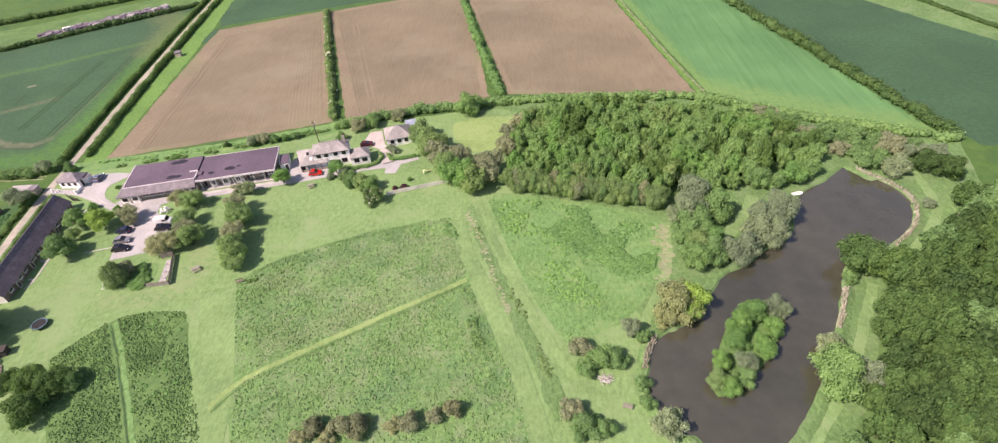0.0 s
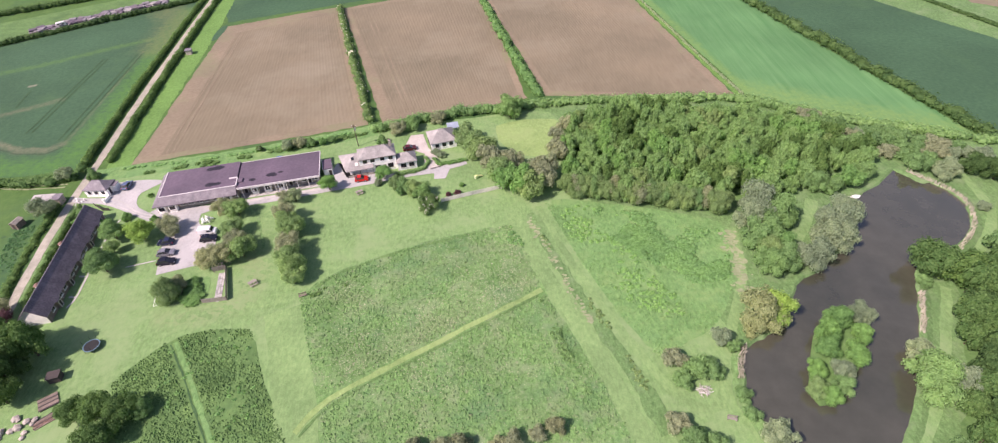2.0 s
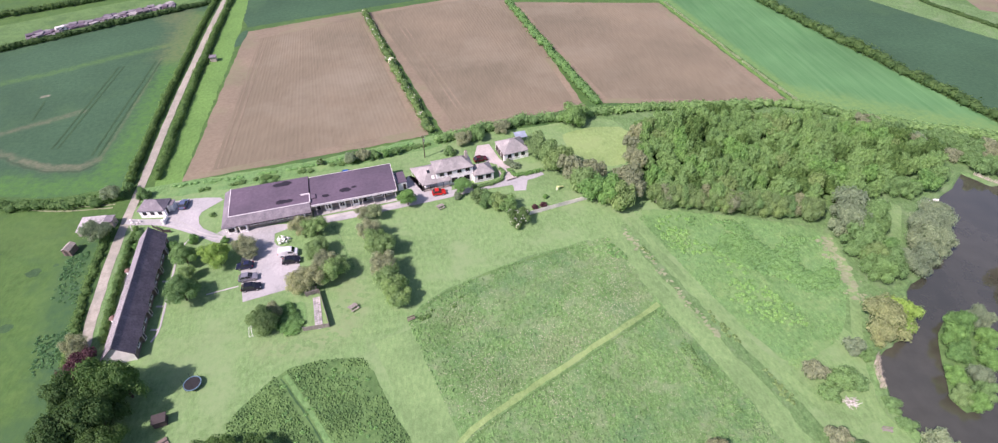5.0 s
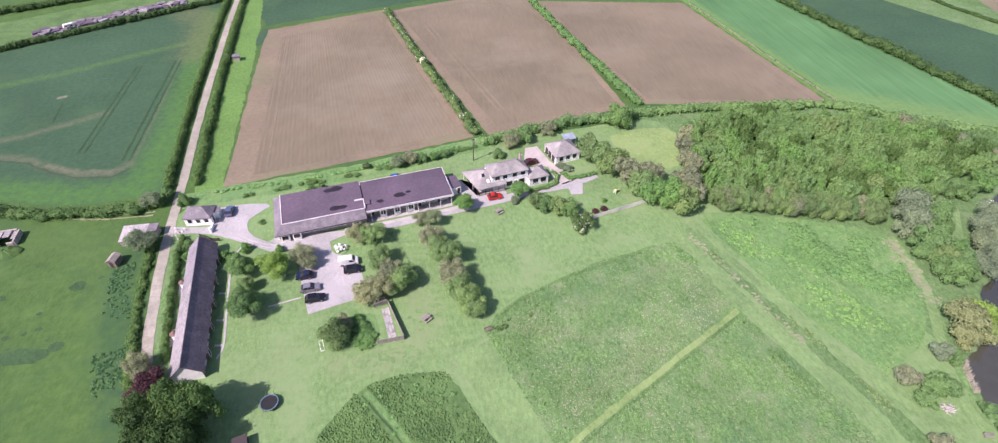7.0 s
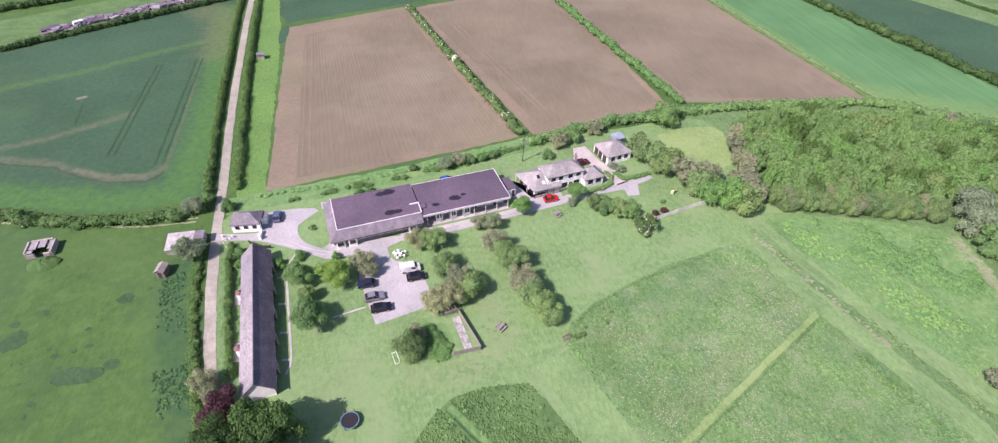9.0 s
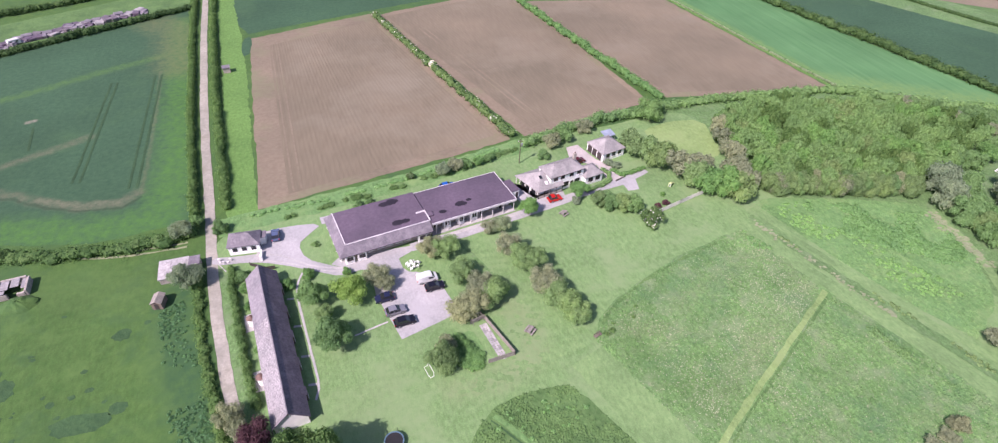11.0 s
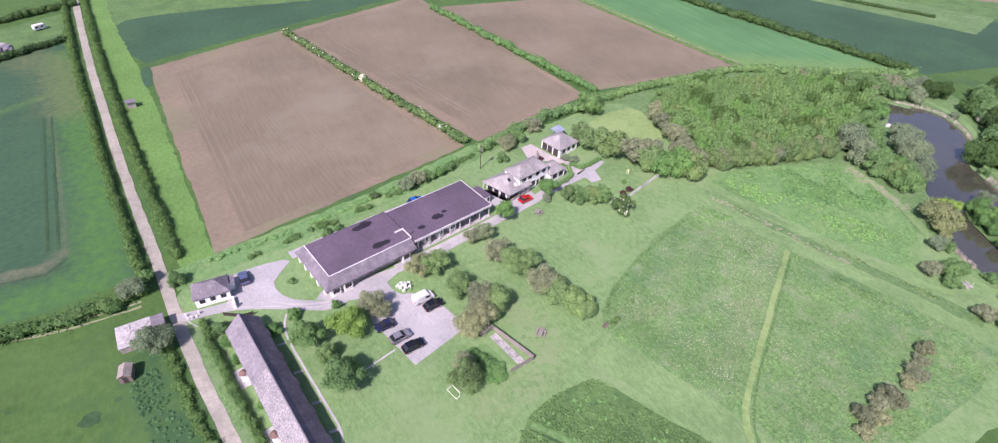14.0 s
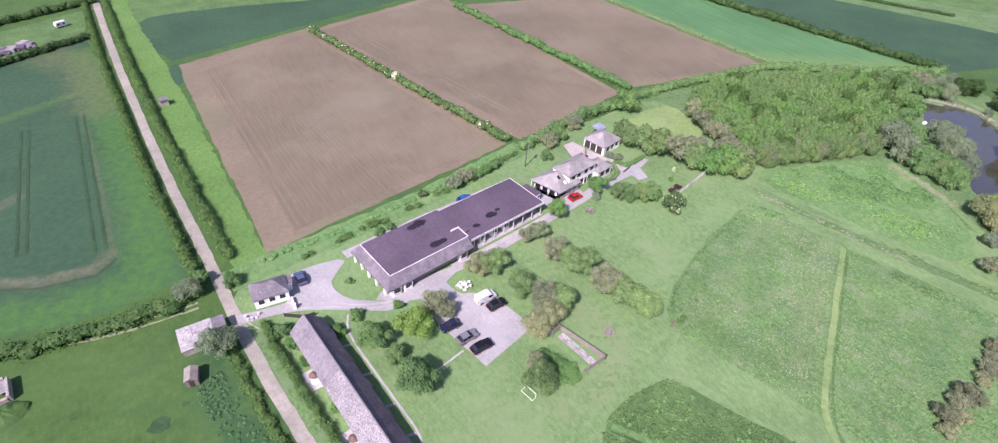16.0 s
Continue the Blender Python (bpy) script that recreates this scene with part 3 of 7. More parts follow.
# ---- ground and fields ----
area("ground", [(-3000, -3000), (3000, -3000), (3000, 3000), (-3000, 3000)], 0.0, M_PASTURE, "green farmland pasture reaching to the horizon")
area("pond_grass", [(-6, 100), (-8, 152), (40, 152), (60, 150), (120, 119), (114, 100), (62, 25), (5, 30)], 0.012, M_MEADOW, "rough green grass round wood and pond", 0, 0.3)
MEADOW = [(-59.6, 75.5), (-55.4, 81.6), (-46, 86.4), (-33, 91.6), (-13.4, 96.2), (-9.5, 84), (-7.8, 75), (-3, 63), (3.4, 46), (6, 35), (-45, 35), (-50, 50), (-55.5, 64)]
DARKS = [(-67, 68.4), (-75, 69.2), (-83, 66.8), (-90, 57.5), (-84, 46), (-74, 35), (-50, 35), (-53, 43), (-61, 56)]
LUSH = [(-5, 104), (2, 104), (13, 101), (25, 97.5), (35.5, 93.5), (35.5, 85), (33.2, 77), (29.5, 69.5), (23.5, 63), (17, 59.5), (12, 57.5), (6.6, 68), (0.4, 85)]
area("lawn", [(-118, 124), (-104, 125), (-88, 128), (-74, 131.5), (-52, 138.6), (-36, 143.5), (-15, 146), (0, 148), (4, 140), (3, 103), (30, 60), (40, 30), (-60, 30), (-92, 35), (-116, 55), (-119, 75), (-127, 110), (-128, 121)], 0.02, M_LAWN, "mown green lawn round the buildings", 1, 0.3)
area("meadow", MEADOW, 0.05, M_OPENMEADOW, "rough green meadow grass crossed by a mown path", 1, 0.25)
area("long_grass", DARKS, 0.05, M_DARKMEADOW, "patch of long dark green grass", 1, 0.25)
area("weedy_ground", LUSH, 0.05, M_LUSH, "lush bright green weeds beside the wood", 1, 0.4)
area("clearing", [(-15.5, 130), (-16.5, 139), (-12.7, 141.4), (-5, 143), (4.2, 141.6), (2.6, 131.5), (0.5, 124), (-7, 122)], 0.04, M_CLEARING, "pale grassy clearing beside the wood", 1, 0.4)
ribbon("meadow_edge", [(-56.4, 78.6), (-53.5, 82), (-46.6, 85.6), (-35, 90.0), (-20, 93.6)], 0.7, 0.062, M_DARKMEADOW, "dark rim strip round the meadow", "grass", 0.25)
ribbon("meadow_edge", [(-52, 45.2), (-48.6, 51), (-28.6, 62.3), (-7.4, 74.4)], 0.5, 0.112, M_DARKMEADOW, "dark rim strip beside the narrow path", "grass", 0.15)
ribbon("mown_path", [(-53, 46), (-49.2, 52), (-29, 63.3), (-7.6, 75.4)], 1.1, 0.115, M_CLEARING, "narrow mown path across the meadow")
ribbon("mown_path", [(-13, 100), (-11, 91), (-6.8, 78), (0.2, 62), (4.5, 46), (7, 36)], 3.6, 0.08, M_PATH, "wide mown path along the meadow")
ribbon("rough_strip", [(-9.0, 99.5), (-5.8, 88), (-1.2, 75), (3.6, 62), (8, 50), (10.4, 42)], (1.8, 3.4), 0.1, M_MEADOW, "strip of rough grass between two mown paths", "grass", 0.4)
ribbon("mown_path", [(-6.6, 102), (-1.8, 85), (4.2, 68.6), (8.6, 58.6), (12.2, 51), (15.2, 47.4), (18.8, 46.2), (21.2, 49), (23, 53), (25, 58)], (1.5, 1.8), 0.08, M_PATH, "mown path beside the weedy ground")
ribbon("mown_path", [(-62, 73), (-58, 62), (-53, 48), (-51, 38)], 7.5, 0.06, M_PATH, "broad mown strip between meadow and long grass")
ribbon("mown_path", [(-82.0, 65.6), (-72.6, 52.4), (-65.6, 41.8), (-61.6, 36)], 0.32, 0.09, M_NETTLE, "trodden line through the long grass")
ribbon("mown_path", [(-81.3, 66.2), (-71.9, 52.9), (-64.9, 42.2), (-60.9, 36)], 0.9, 0.09, M_LUSH, "bright grass edge beside the trodden line")
ribbon("pond_path", [(37.4, 91), (36.2, 84), (35, 77), (32, 71), (28.4, 65), (26, 59)], 2.0, 0.07, M_PATH, "pale worn grass path beside the pond")
ribbon("pond_path", [(46.8, 82), (50, 86), (53.6, 90), (57.4, 95), (60.5, 100)], 2.8, 0.07, M_LAWN, "grass ride among the pond trees")
ribbon("pond_path", [(101.4, 107), (101, 100.4), (99, 92), (94.7, 86.6), (88.6, 80.8), (82.4, 76.9)], 2.2, 0.07, M_LAWN, "grass path round the far bank")
ribbon("pond_path", [(74, 70.5), (71.4, 66.2), (67.5, 60.6), (63.6, 54.6), (60.6, 50), (56, 45), (52, 41.4), (46, 34)], 2.0, 0.07, M_LAWN, "grass path along the pond bank")


def ploughed(name, corners, seed, label):
    """Soil drawn up in ridges that run with the field's length. corners: near left, far left, far right, near right."""
    a, b, c, d = [Vector(p) for p in corners]
    n = int(((d - a).length + (c - b).length) / 2 / 1.05)
    cuts = 24
    rnd = random.Random(seed)
    verts, faces = [], []
    for i in range(2 * n + 1):
        u = i / (2 * n)
        z = 0.06 + (0.03 * rnd.uniform(0.5, 1.2) if i % 2 else 0.0)
        for j in range(cuts + 1):
            p = a.lerp(d, u).lerp(b.lerp(c, u), j / cuts)
            verts.append((p.x, p.y, z))
    for i in range(2 * n):
        for j in range(cuts):
            k = i * (cuts + 1) + j
            faces.append((k, k + cuts + 1, k + cuts + 2, k + 1))
    return tagged(data_ob(name, verts, faces, M_SOIL), label, "field", kind="structure")


F1 = [(-119.2, 128.2), (-125.9, 226), (-80.2, 243.5), (-54.6, 143.5)]
F2 = [(-50.2, 144.0), (-79.6, 241), (-20, 262), (-5.5, 155.0)]
F3 = [(0.9, 156.2), (-17.2, 246), (46, 238), (59.8, 149.6)]
for nm, q in (("field_west", F1), ("field_middle", F2), ("field_east", F3)):
    area(nm + "_headland", q, 0.035, M_SOILEDGE, "bare headland soil round a ploughed field", 0, 0.3)
ploughed("field_west", [(-112.8, 132.5), (-119.2, 219), (-82.4, 235), (-58.3, 146.6)], 1, "brown ploughed field with straight ridges")
ploughed("field_middle", [(-47.5, 148.5), (-76.5, 239), (-21.8, 257), (-8.2, 158.5)], 2, "brown ploughed field with faint ridges")
ploughed("field_east", [(2.6, 158.8), (-15.2, 243), (43, 235.5), (56.2, 152.6)], 3, "brown ploughed field beyond the wood")
for a, b in (((-111.6, 133.5), (-118.4, 217)), ((-109.8, 134), (-116.4, 218)), ((-44, 152), (-66, 225)), ((-42.3, 152.3), (-64, 225.5)), ((-41, 151), (-20, 160))):
    ribbon("wheel_track", [a, b], 0.45, 0.112, M_SOILEDGE, "pale wheel track over the ploughed soil", "track", 0.06)
for x, y in ((-94, 148), (-68.4, 149), (-65.4, 146.4), (-30, 165), (-48, 186)):
    ribbon("soil_scrape", [(x, y), (x + 1.2, y + 0.5), (x + 2.6, y + 0.7)], 0.3, 0.116, M_SOILEDGE, "pale dry scrape on the ploughed soil", "track", 0.1, 0.6)
area("crop_corner", [(-128.4, 226), (-125.4, 228.4), (-124.8, 219), (-125.2, 213), (-127.6, 211.4)], 0.07, M_WHEAT, "small dark green crop corner on the verge", 1, 0.2)
area("field_northwest", [(-126.6, 230.5), (-130.4, 240), (-133.4, 255), (-134.4, 267), (-131, 272.4), (-122, 274.4), (-105, 274.6), (-64, 271.5), (-20, 270), (-20, 266), (-79, 247)], 0.03, M_WHEAT, "dark green crop beyond the ploughed field", 0, 0.3)
area("field_north", [(-140, 268), (-144, 330), (40, 330), (48, 240), (-20, 264), (-64, 268)], 0.026, M_DARKMEADOW, "long grass field beyond the dark crop", 0, 0.3)
ribbon("verge", [(-122.7, 127), (-125.9, 165), (-129.9, 208), (-133.6, 240), (-138.6, 272), (-142, 330)], (6.6, 7.6), 0.033, M_VERGE, "bright green grass verge along the track", "verge", 0.4)
area("field_green", [(63.2, 151.6), (49, 240), (42, 330), (70, 330), (90, 232), (105, 172), (112, 145), (118, 121), (88, 133)], 0.03, M_CROP, "bright green cereal field in fine rows", 0, 0.3)
ribbon("field_edge", [(61.6, 149.6), (58.4, 168), (47.6, 240), (40, 300)], 2.2, 0.05, M_VERGE, "grassy strip between two fields", "verge", 0.3)
area("field_beyond", [(94, 232), (108, 172), (116, 145), (124, 117), (200, 100), (240, 170), (150, 330), (75, 330)], 0.03, M_WHEAT, "dark green crop beyond the hedge", 0, 0.3)
area("field_far", [(206, 172), (186, 203), (160, 250), (146, 291), (140, 330), (420, 330), (420, 120), (226, 140)], 0.045, M_DARKMEADOW, "olive-green far field", 0, 0.3)
area("field_far_strip", [(118, 290), (137.5, 232), (156, 196), (174, 166), (192, 132), (226, 140), (206, 172), (186, 203), (160, 250), (146, 290)], 0.052, M_MEADOW, "pale olive strip field beyond the dark crop", 0, 0.3)
area("field_northeast", [(178, 215), (260, 150), (330, 260), (200, 300)], 0.06, M_SOILEDGE, "bare far field", 0, 0.3)
WHEAT = [(-133.8, 127.5), (-138.0, 165), (-144.0, 222), (-149.5, 258), (-182, 237), (-214, 216), (-270, 191), (-270, 138), (-173, 129), (-152, 124.5)]
area("field_wheat", WHEAT, 0.03, M_WHEAT, "dark green young wheat with tramlines", 0, 0.3)


def scattered_patches(name, line, reach, count, size, z, mat, label, seed):
    """Small ragged patches strewn along a line, as one stuff."""
    rnd = random.Random(seed)
    pl = along(line, 0.3)
    verts, faces = [], []
    for _ in range(count):
        p, d = rnd.choice(pl)
        o = rnd.gauss(0, reach)
        x, y, s = p.x - d.y * o, p.y + d.x * o, size * rnd.uniform(0.3, 1.3)
        n, j, a = 9, len(verts), rnd.uniform(0, 3)
        verts += [(x + s * rnd.uniform(0.5, 1.2) * math.cos(a + 6.283 * k / n), y + s * rnd.uniform(0.4, 0.9) * math.sin(a + 6.283 * k / n), z + rnd.uniform(0, 0.006)) for k in range(n)]
        faces.append(tuple(range(j, j + n)))
    return tagged(data_ob(name, verts, faces, mat), label, "patches", kind="stuff")


scattered_patches("dry_patches", [(36, 90), (35.2, 80), (32.4, 72)], 0.9, 140, 0.6, 0.1, M_DRYGRASS, "dry pale grass at the edge of the weeds", 8)
scattered_patches("dry_patches", [(-9.6, 98), (-5.4, 86), (-2.4, 76), (0.8, 66)], 0.5, 120, 0.45, 0.14, M_DRYGRASS, "dry pale grass in the rough strip", 9)
scattered_patches("worn_patches", [(-72, 78), (-66, 88), (-76, 98), (-72, 104)], 3.0, 130, 0.8, 0.045, M_PATH, "pale worn patches in the lawn", 10)
scattered_patches("worn_patches", [(-86, 72), (-70, 73), (-62, 76)], 1.5, 90, 0.8, 0.045, M_PATH, "pale worn patches in the lawn", 11)
for a, b in (((-146.6, 143), (-150.4, 204)), ((-148.4, 143), (-152.2, 204)), ((-159.6, 148), (-162, 200)), ((-161.2, 148), (-163.6, 200)), ((-175, 165), (-177.5, 178))):
    ribbon("tramline", [a, b], 0.55, 0.08, M_TRACKDARK, "dark tramline in the wheat", "track", 0.08)
area("field_strip", [(-151, 259), (-182, 240), (-214, 219), (-270, 194), (-270, 222), (-222, 246), (-147, 290)], 0.04, M_DARKMEADOW, "narrow rough field beyond the wheat", 0, 0.3)

# ---- roads, yard and paving ----
ribbon("track", [(-116.2, 60), (-121.4, 78), (-124.5, 93), (-126.5, 105), (-127.9, 115), (-129.0, 125), (-130.9, 140), (-133.6, 160), (-136.4, 184), (-138.6, 206), (-141.8, 237), (-144.9, 275), (-149, 330)], (2.1, 2.2), 0.07, M_TRACK, "pale dusty farm track", "road", 0.1)
area("yard", [(-120.5, 119.8), (-113, 121), (-105.6, 120.2), (-108.8, 117.0), (-111, 114.4), (-109.4, 109.6), (-105, 106.8), (-102, 105.2), (-98, 104.2), (-102.6, 102.8), (-107.6, 105.6), (-114.6, 109.4), (-120, 111.4), (-127.6, 112.0), (-127.6, 114.4), (-124.0, 113.8), (-117.6, 113.4)], 0.075, M_TARMAC, "grey tarmac yard and drive", 1)
area("car_park", [(-104.5, 106.8), (-103, 108.4), (-86, 108.4), (-87.5, 107), (-91, 105.2), (-90.5, 102.2), (-84.5, 98.2), (-81.8, 88.2), (-93.4, 84.7), (-96.7, 96.5), (-97, 103.4), (-100.5, 104.2)], 0.08, M_TARMAC, "grey tarmac car park beside the long building", 0)
ribbon("front_path", [(-88, 107.9), (-80, 108.9), (-71, 110.6), (-61, 112.9), (-50.5, 115.2), (-44, 117), (-37.5, 118.3), (-33, 119)], 2.6, 0.085, M_TARMAC, "grey path along the front of the buildings", "path", 0.1)
area("apron", [(-82.6, 109.8), (-61.5, 113.9), (-61.3, 112.9), (-82.4, 108.8)], 0.088, M_PAVING, "pale paved strip along the veranda", 0)
ribbon("front_path", [(-34, 118.6), (-29, 120.2), (-23.5, 122.6)], 2.4, 0.09, M_TARMAC, "grey drive to the wood edge", "path", 0.1)
area("front_path", [(-34.5, 119.2), (-33, 117), (-33, 115), (-30, 115), (-29, 119), (-31, 120.5)], 0.095, M_TARMAC, "turning place of grey tarmac", 0)
area("courtyard", [(-42.2, 131), (-41, 136.5), (-37.5, 137), (-35.4, 129.6), (-33.6, 127), (-30.8, 120.2), (-34, 119.2), (-36.2, 121), (-36.2, 126.8), (-39.3, 128.6)], 0.09, M_COURT, "brick-paved courtyard between house and garage", 0)
area("terrace", [(-58.4, 112.9), (-49.2, 114.9), (-48.9, 118.6), (-56.5, 117.4), (-60.2, 124.4), (-61.5, 119.5)], 0.1, M_TARMAC, "paved terrace before the house", 0)
ribbon("garden_path", [(-110.2, 105.8), (-111.5, 102.4), (-110.9, 97), (-109.9, 91), (-108.8, 84), (-107.8, 78.2), (-109.0, 75.4)], 0.4, 0.09, M_PAVING, "narrow paved path along the cottages", "path", 0.03)
for y in (99.2, 92.2, 85.2, 79.2):
    x = -109.7 + (y - 90) * -0.17
    ribbon("garden_path", [(x - 1.9, y + 0.2), (x, y)], 0.5, 0.095, M_PAVING, "short paved path to a cottage door", "path", 0.03, 0.7)
ribbon("garden_path", [(-101.5, 87.6), (-95.3, 89.3)], 0.32, 0.09, M_PAVING, "short paved path to the car park", "path", 0.03, 0.8)
ribbon("service_lane", [(-106, 121), (-94, 123.4), (-80, 125.6), (-67, 128)], 2.6, 0.06, M_TARMAC, "grey lane behind the long building", "path", 0.2)
ribbon("drive_edge", [(-119.4, 113.4), (-117.4, 112.8), (-114.8, 112.2), (-112.2, 110.4), (-109.2, 107.8), (-106, 106.2), (-102, 105.2), (-98, 104.6)], 0.45, 0.09, M_PAVING, "pale worn wheel line along the drive", "path", 0.05)
ribbon("drive_edge", [(-118.6, 111.4), (-114.9, 110.2), (-111.2, 108.4), (-108.2, 106.5), (-105, 104.9), (-101, 104.1)], 0.35, 0.09, M_PAVING, "pale edging along the drive", "path", 0.05)
ribbon("gate_line", [(-119.0, 114.4), (-118.6, 111.4)], 0.16, 0.095, M_PAVING, "pale strip across the drive entrance", "path", 0.02, 0.8)
ribbon("gate_line", [(-126.4, 112.4), (-124.4, 109.2)], 0.22, 0.095, M_PAVING, "pale kerb strip at the track", "path", 0.02, 0.8)
ribbon("ditch_line", [(-77.6, 106.4), (-75.4, 101.4), (-73.0, 95.8), (-70.6, 90.4)], 0.8, 0.05, M_MEADOW, "rough grassy furrow between the tree rows", "path", 0.3)
for off in (0.0, 1.3):
    ribbon("pasture_track", [(-133, 119.2 + off), (-146, 118.8 + off), (-158, 121.9 + off), (-175, 124.4 + off)], 0.55, 0.05, M_DRYGRASS, "worn wheel line across the pasture", "track", 0.12)

# ---- pond ----
LAKE = [(86.6, 111), (89.6, 106.2), (93.4, 101.6), (95.4, 97), (93.6, 91.4), (90, 86.2), (83, 80.8), (74.6, 78.6), (70.2, 74.6), (67.6, 69), (64.4, 63.6), (60.2, 56.4), (56.2, 50), (51.6, 44.2), (44, 36.4), (34, 30), (30, 38), (25.8, 43.4), (24.6, 48), (26, 53), (28, 58.4), (33, 60.8), (38, 63.4), (41.4, 68.6), (44.6, 74), (50, 76), (56.6, 81.2), (63.4, 84.4), (66.2, 91), (68.4, 96.6), (72.6, 100.8), (79.4, 104.6)]
area("pond", LAKE, 0.1, M_WATER, "dark still pond with an island", 2, 0.3, "water")
bank = wobbled(rounded(LAKE, 2), 1.2, 0.25, "bank")
bv, bf = [], []
for i, p in enumerate(bank):
    c = Vector(p)
    d = (Vector(bank[(i + 1) % len(bank)]) - Vector(bank[i - 1])).normalized()
    out = Vector((d.y, -d.x))
    if out.dot(c - Vector((c.y * 0.95 - 8, c.y))) < 0:
        out = -out
    for off, z in ((-0.4, 0.04), (0.1, 0.42), (0.9, 0.38), (2.0, 0.05)):
        q = c + out * off
        bv.append((q.x, q.y, z))
n4 = len(bank)
for i in range(n4):
    for k in range(3):
        a, b = i * 4 + k, ((i + 1) % n4) * 4 + k
        bf.append((a, b, b + 1, a + 1))
tagged(data_ob("bank", bv, bf, M_MEADOW), "grassy earth bank round the pond", "bank", kind="structure")
tagged(area("island", [(54.2, 64.6), (50.6, 57), (45, 51), (39, 46), (36, 46.2), (35.8, 49.6), (38.6, 54), (42.2, 61), (47, 65.2), (51.4, 66.4)], 0.3, M_DARKMEADOW, "low overgrown island in the pond", 1, 0.3), category="island")


def reeds(name, pts, width, count, seed):
    rnd = random.Random(seed)
    pl = along(rounded(pts, 2, False), 0.2)
    verts, faces = [], []
    for _ in range(count):
        p, d = rnd.choice(pl)
        o = rnd.uniform(-width / 2, width / 2)
        x, y, h = p.x - d.y * o, p.y + d.x * o, rnd.uniform(0.7, 1.5)
        a = rnd.uniform(0, 3.14)
        j = len(verts)
        w = 0.12
        verts += [(x - w * math.cos(a), y - w * math.sin(a), 0.05), (x + w * math.cos(a), y + w * math.sin(a), 0.05), (x + rnd.uniform(-0.3, 0.3), y + rnd.uniform(-0.3, 0.3), h)]
        faces.append((j, j + 1, j + 2))
    return tagged(data_ob(name, verts, faces, M_REED), "pale dry reeds standing at the water's edge", "reeds", kind="stuff")


reeds("reeds", [(88.2, 108.4), (93.6, 101.8), (95.6, 97), (94, 91.4), (90.4, 86), (83.4, 80.6)], 0.9, 800, 1)
reeds("reeds", [(68, 69.4), (64.8, 63.4), (62.4, 59.6)], 0.9, 400, 2)
reeds("reeds", [(25.2, 52), (26.6, 56), (28.4, 58.8)], 1.0, 400, 3)

# ---- hedges ----
hedge("hedge", [(-54.2, 145), (-67, 189), (-80.8, 240)], 3.0, 2.6, "blossom", "field hedge with white hawthorn blossom between ploughed fields", 0.12)
hedge("hedge", [(-1.6, 156), (-12, 203), (-19.5, 246)], 3.6, 2.6, "bright", "bright green hedge between ploughed fields", 0.05)
hedge("hedge", [(75, 300), (91, 230), (105.2, 175), (113.2, 146), (119.5, 120)], 5.0, 3.0, "dark", "tall dark hedge beside a green field", 0, 0.42, 40)
hedge("hedge", [(-132.4, 128), (-134.2, 140), (-137.0, 161), (-139.8, 184), (-142, 206), (-145.3, 237), (-148.6, 275), (-152, 320)], 2.0, 1.7, "hedge", "hedge along the farm track", 0, 0.26, 40)
hedge("hedge", [(-126.2, 130), (-127.9, 145), (-130.5, 165), (-133.3, 186), (-135.4, 206), (-138.6, 237), (-141.8, 275), (-145.2, 320)], 2.3, 1.9, "hedge", "thick hedge on the verge of the farm track", 0, 0.26, 40)
hedge("hedge", [(-200, 133), (-173, 125.6), (-160, 121.8), (-146, 120.4), (-137.5, 121.2), (-132.6, 123.2)], 4.2, 2.0, "hedge", "rough hedge at the foot of the wheat", 0, 0.28, 44)
hedge("hedge", [(-270, 192), (-214, 217), (-182, 238), (-149, 259)], 3.0, 2.2, "dark", "dark hedge behind the wheat")
hedge("hedge", [(-290, 226), (-245, 246), (-200, 268), (-147, 296)], 3.4, 2.6, "dark", "far dark green field hedge")
hedge("hedge", [(-130.6, 113), (-129.2, 104), (-127.2, 92), (-123.8, 78), (-120.4, 66)], 1.9, 1.1, "hedge", "low hedge between pasture and track", 0.05, 0.2, 34)
hedge("hedge", [(-123.5, 110), (-123.2, 105), (-121.3, 94), (-118.9, 82), (-117.6, 77)], 1.7, 1.5, "hedge", "garden hedge behind the cottages", 0.0, 0.17, 40, 0.2)
ribbon("verge", [(-116, 66), (-120.0, 82), (-122.8, 95), (-124.8, 107), (-125.4, 111)], 3.8, 0.03, M_MEADOW, "grass verge between track and cottage hedge", "verge", 0.3)
ribbon("grass_bank", [(-127.6, 123.4), (-121, 125.0), (-104, 127.6), (-88, 130.6), (-74.5, 134), (-58, 138.8), (-50, 141)], 6.2, 0.045, M_LUSH, "rough bright green grass bank beside the ploughed field", "bank", 0.4)
hedge("hedge", [(-113, 124.2), (-104, 126), (-88, 129.2), (-74.5, 132.8), (-60, 137), (-52, 139.6)], 2.2, 0.55, "hedge", "rough green brambles along the ploughed field", 0.68, 0.18, 44, 0.6)
hedge("hedge", [(-121, 126.2), (-104, 128.6), (-88, 131.6), (-74.5, 135), (-58, 139.8)], 1.6, 0.4, "weed", "long bright grass beside the ploughed field", 0.55, 0.15, 30, 0.6)
hedge("hedge", [(-52, 139.8), (-44, 142), (-36.5, 145), (-26, 146.8), (-15, 147.5), (-2, 150)], 3.2, 3.0, "green", "hedge behind the house garden", 0, 0.36, 34)
hedge("hedge", [(-2, 150), (12, 150.5), (30, 150), (57, 148), (72, 140.5), (88, 131.5), (105, 124), (119, 119)], 3.6, 2.6, "green", "hedge between the wood and the fields", 0.04, 0.38, 34)
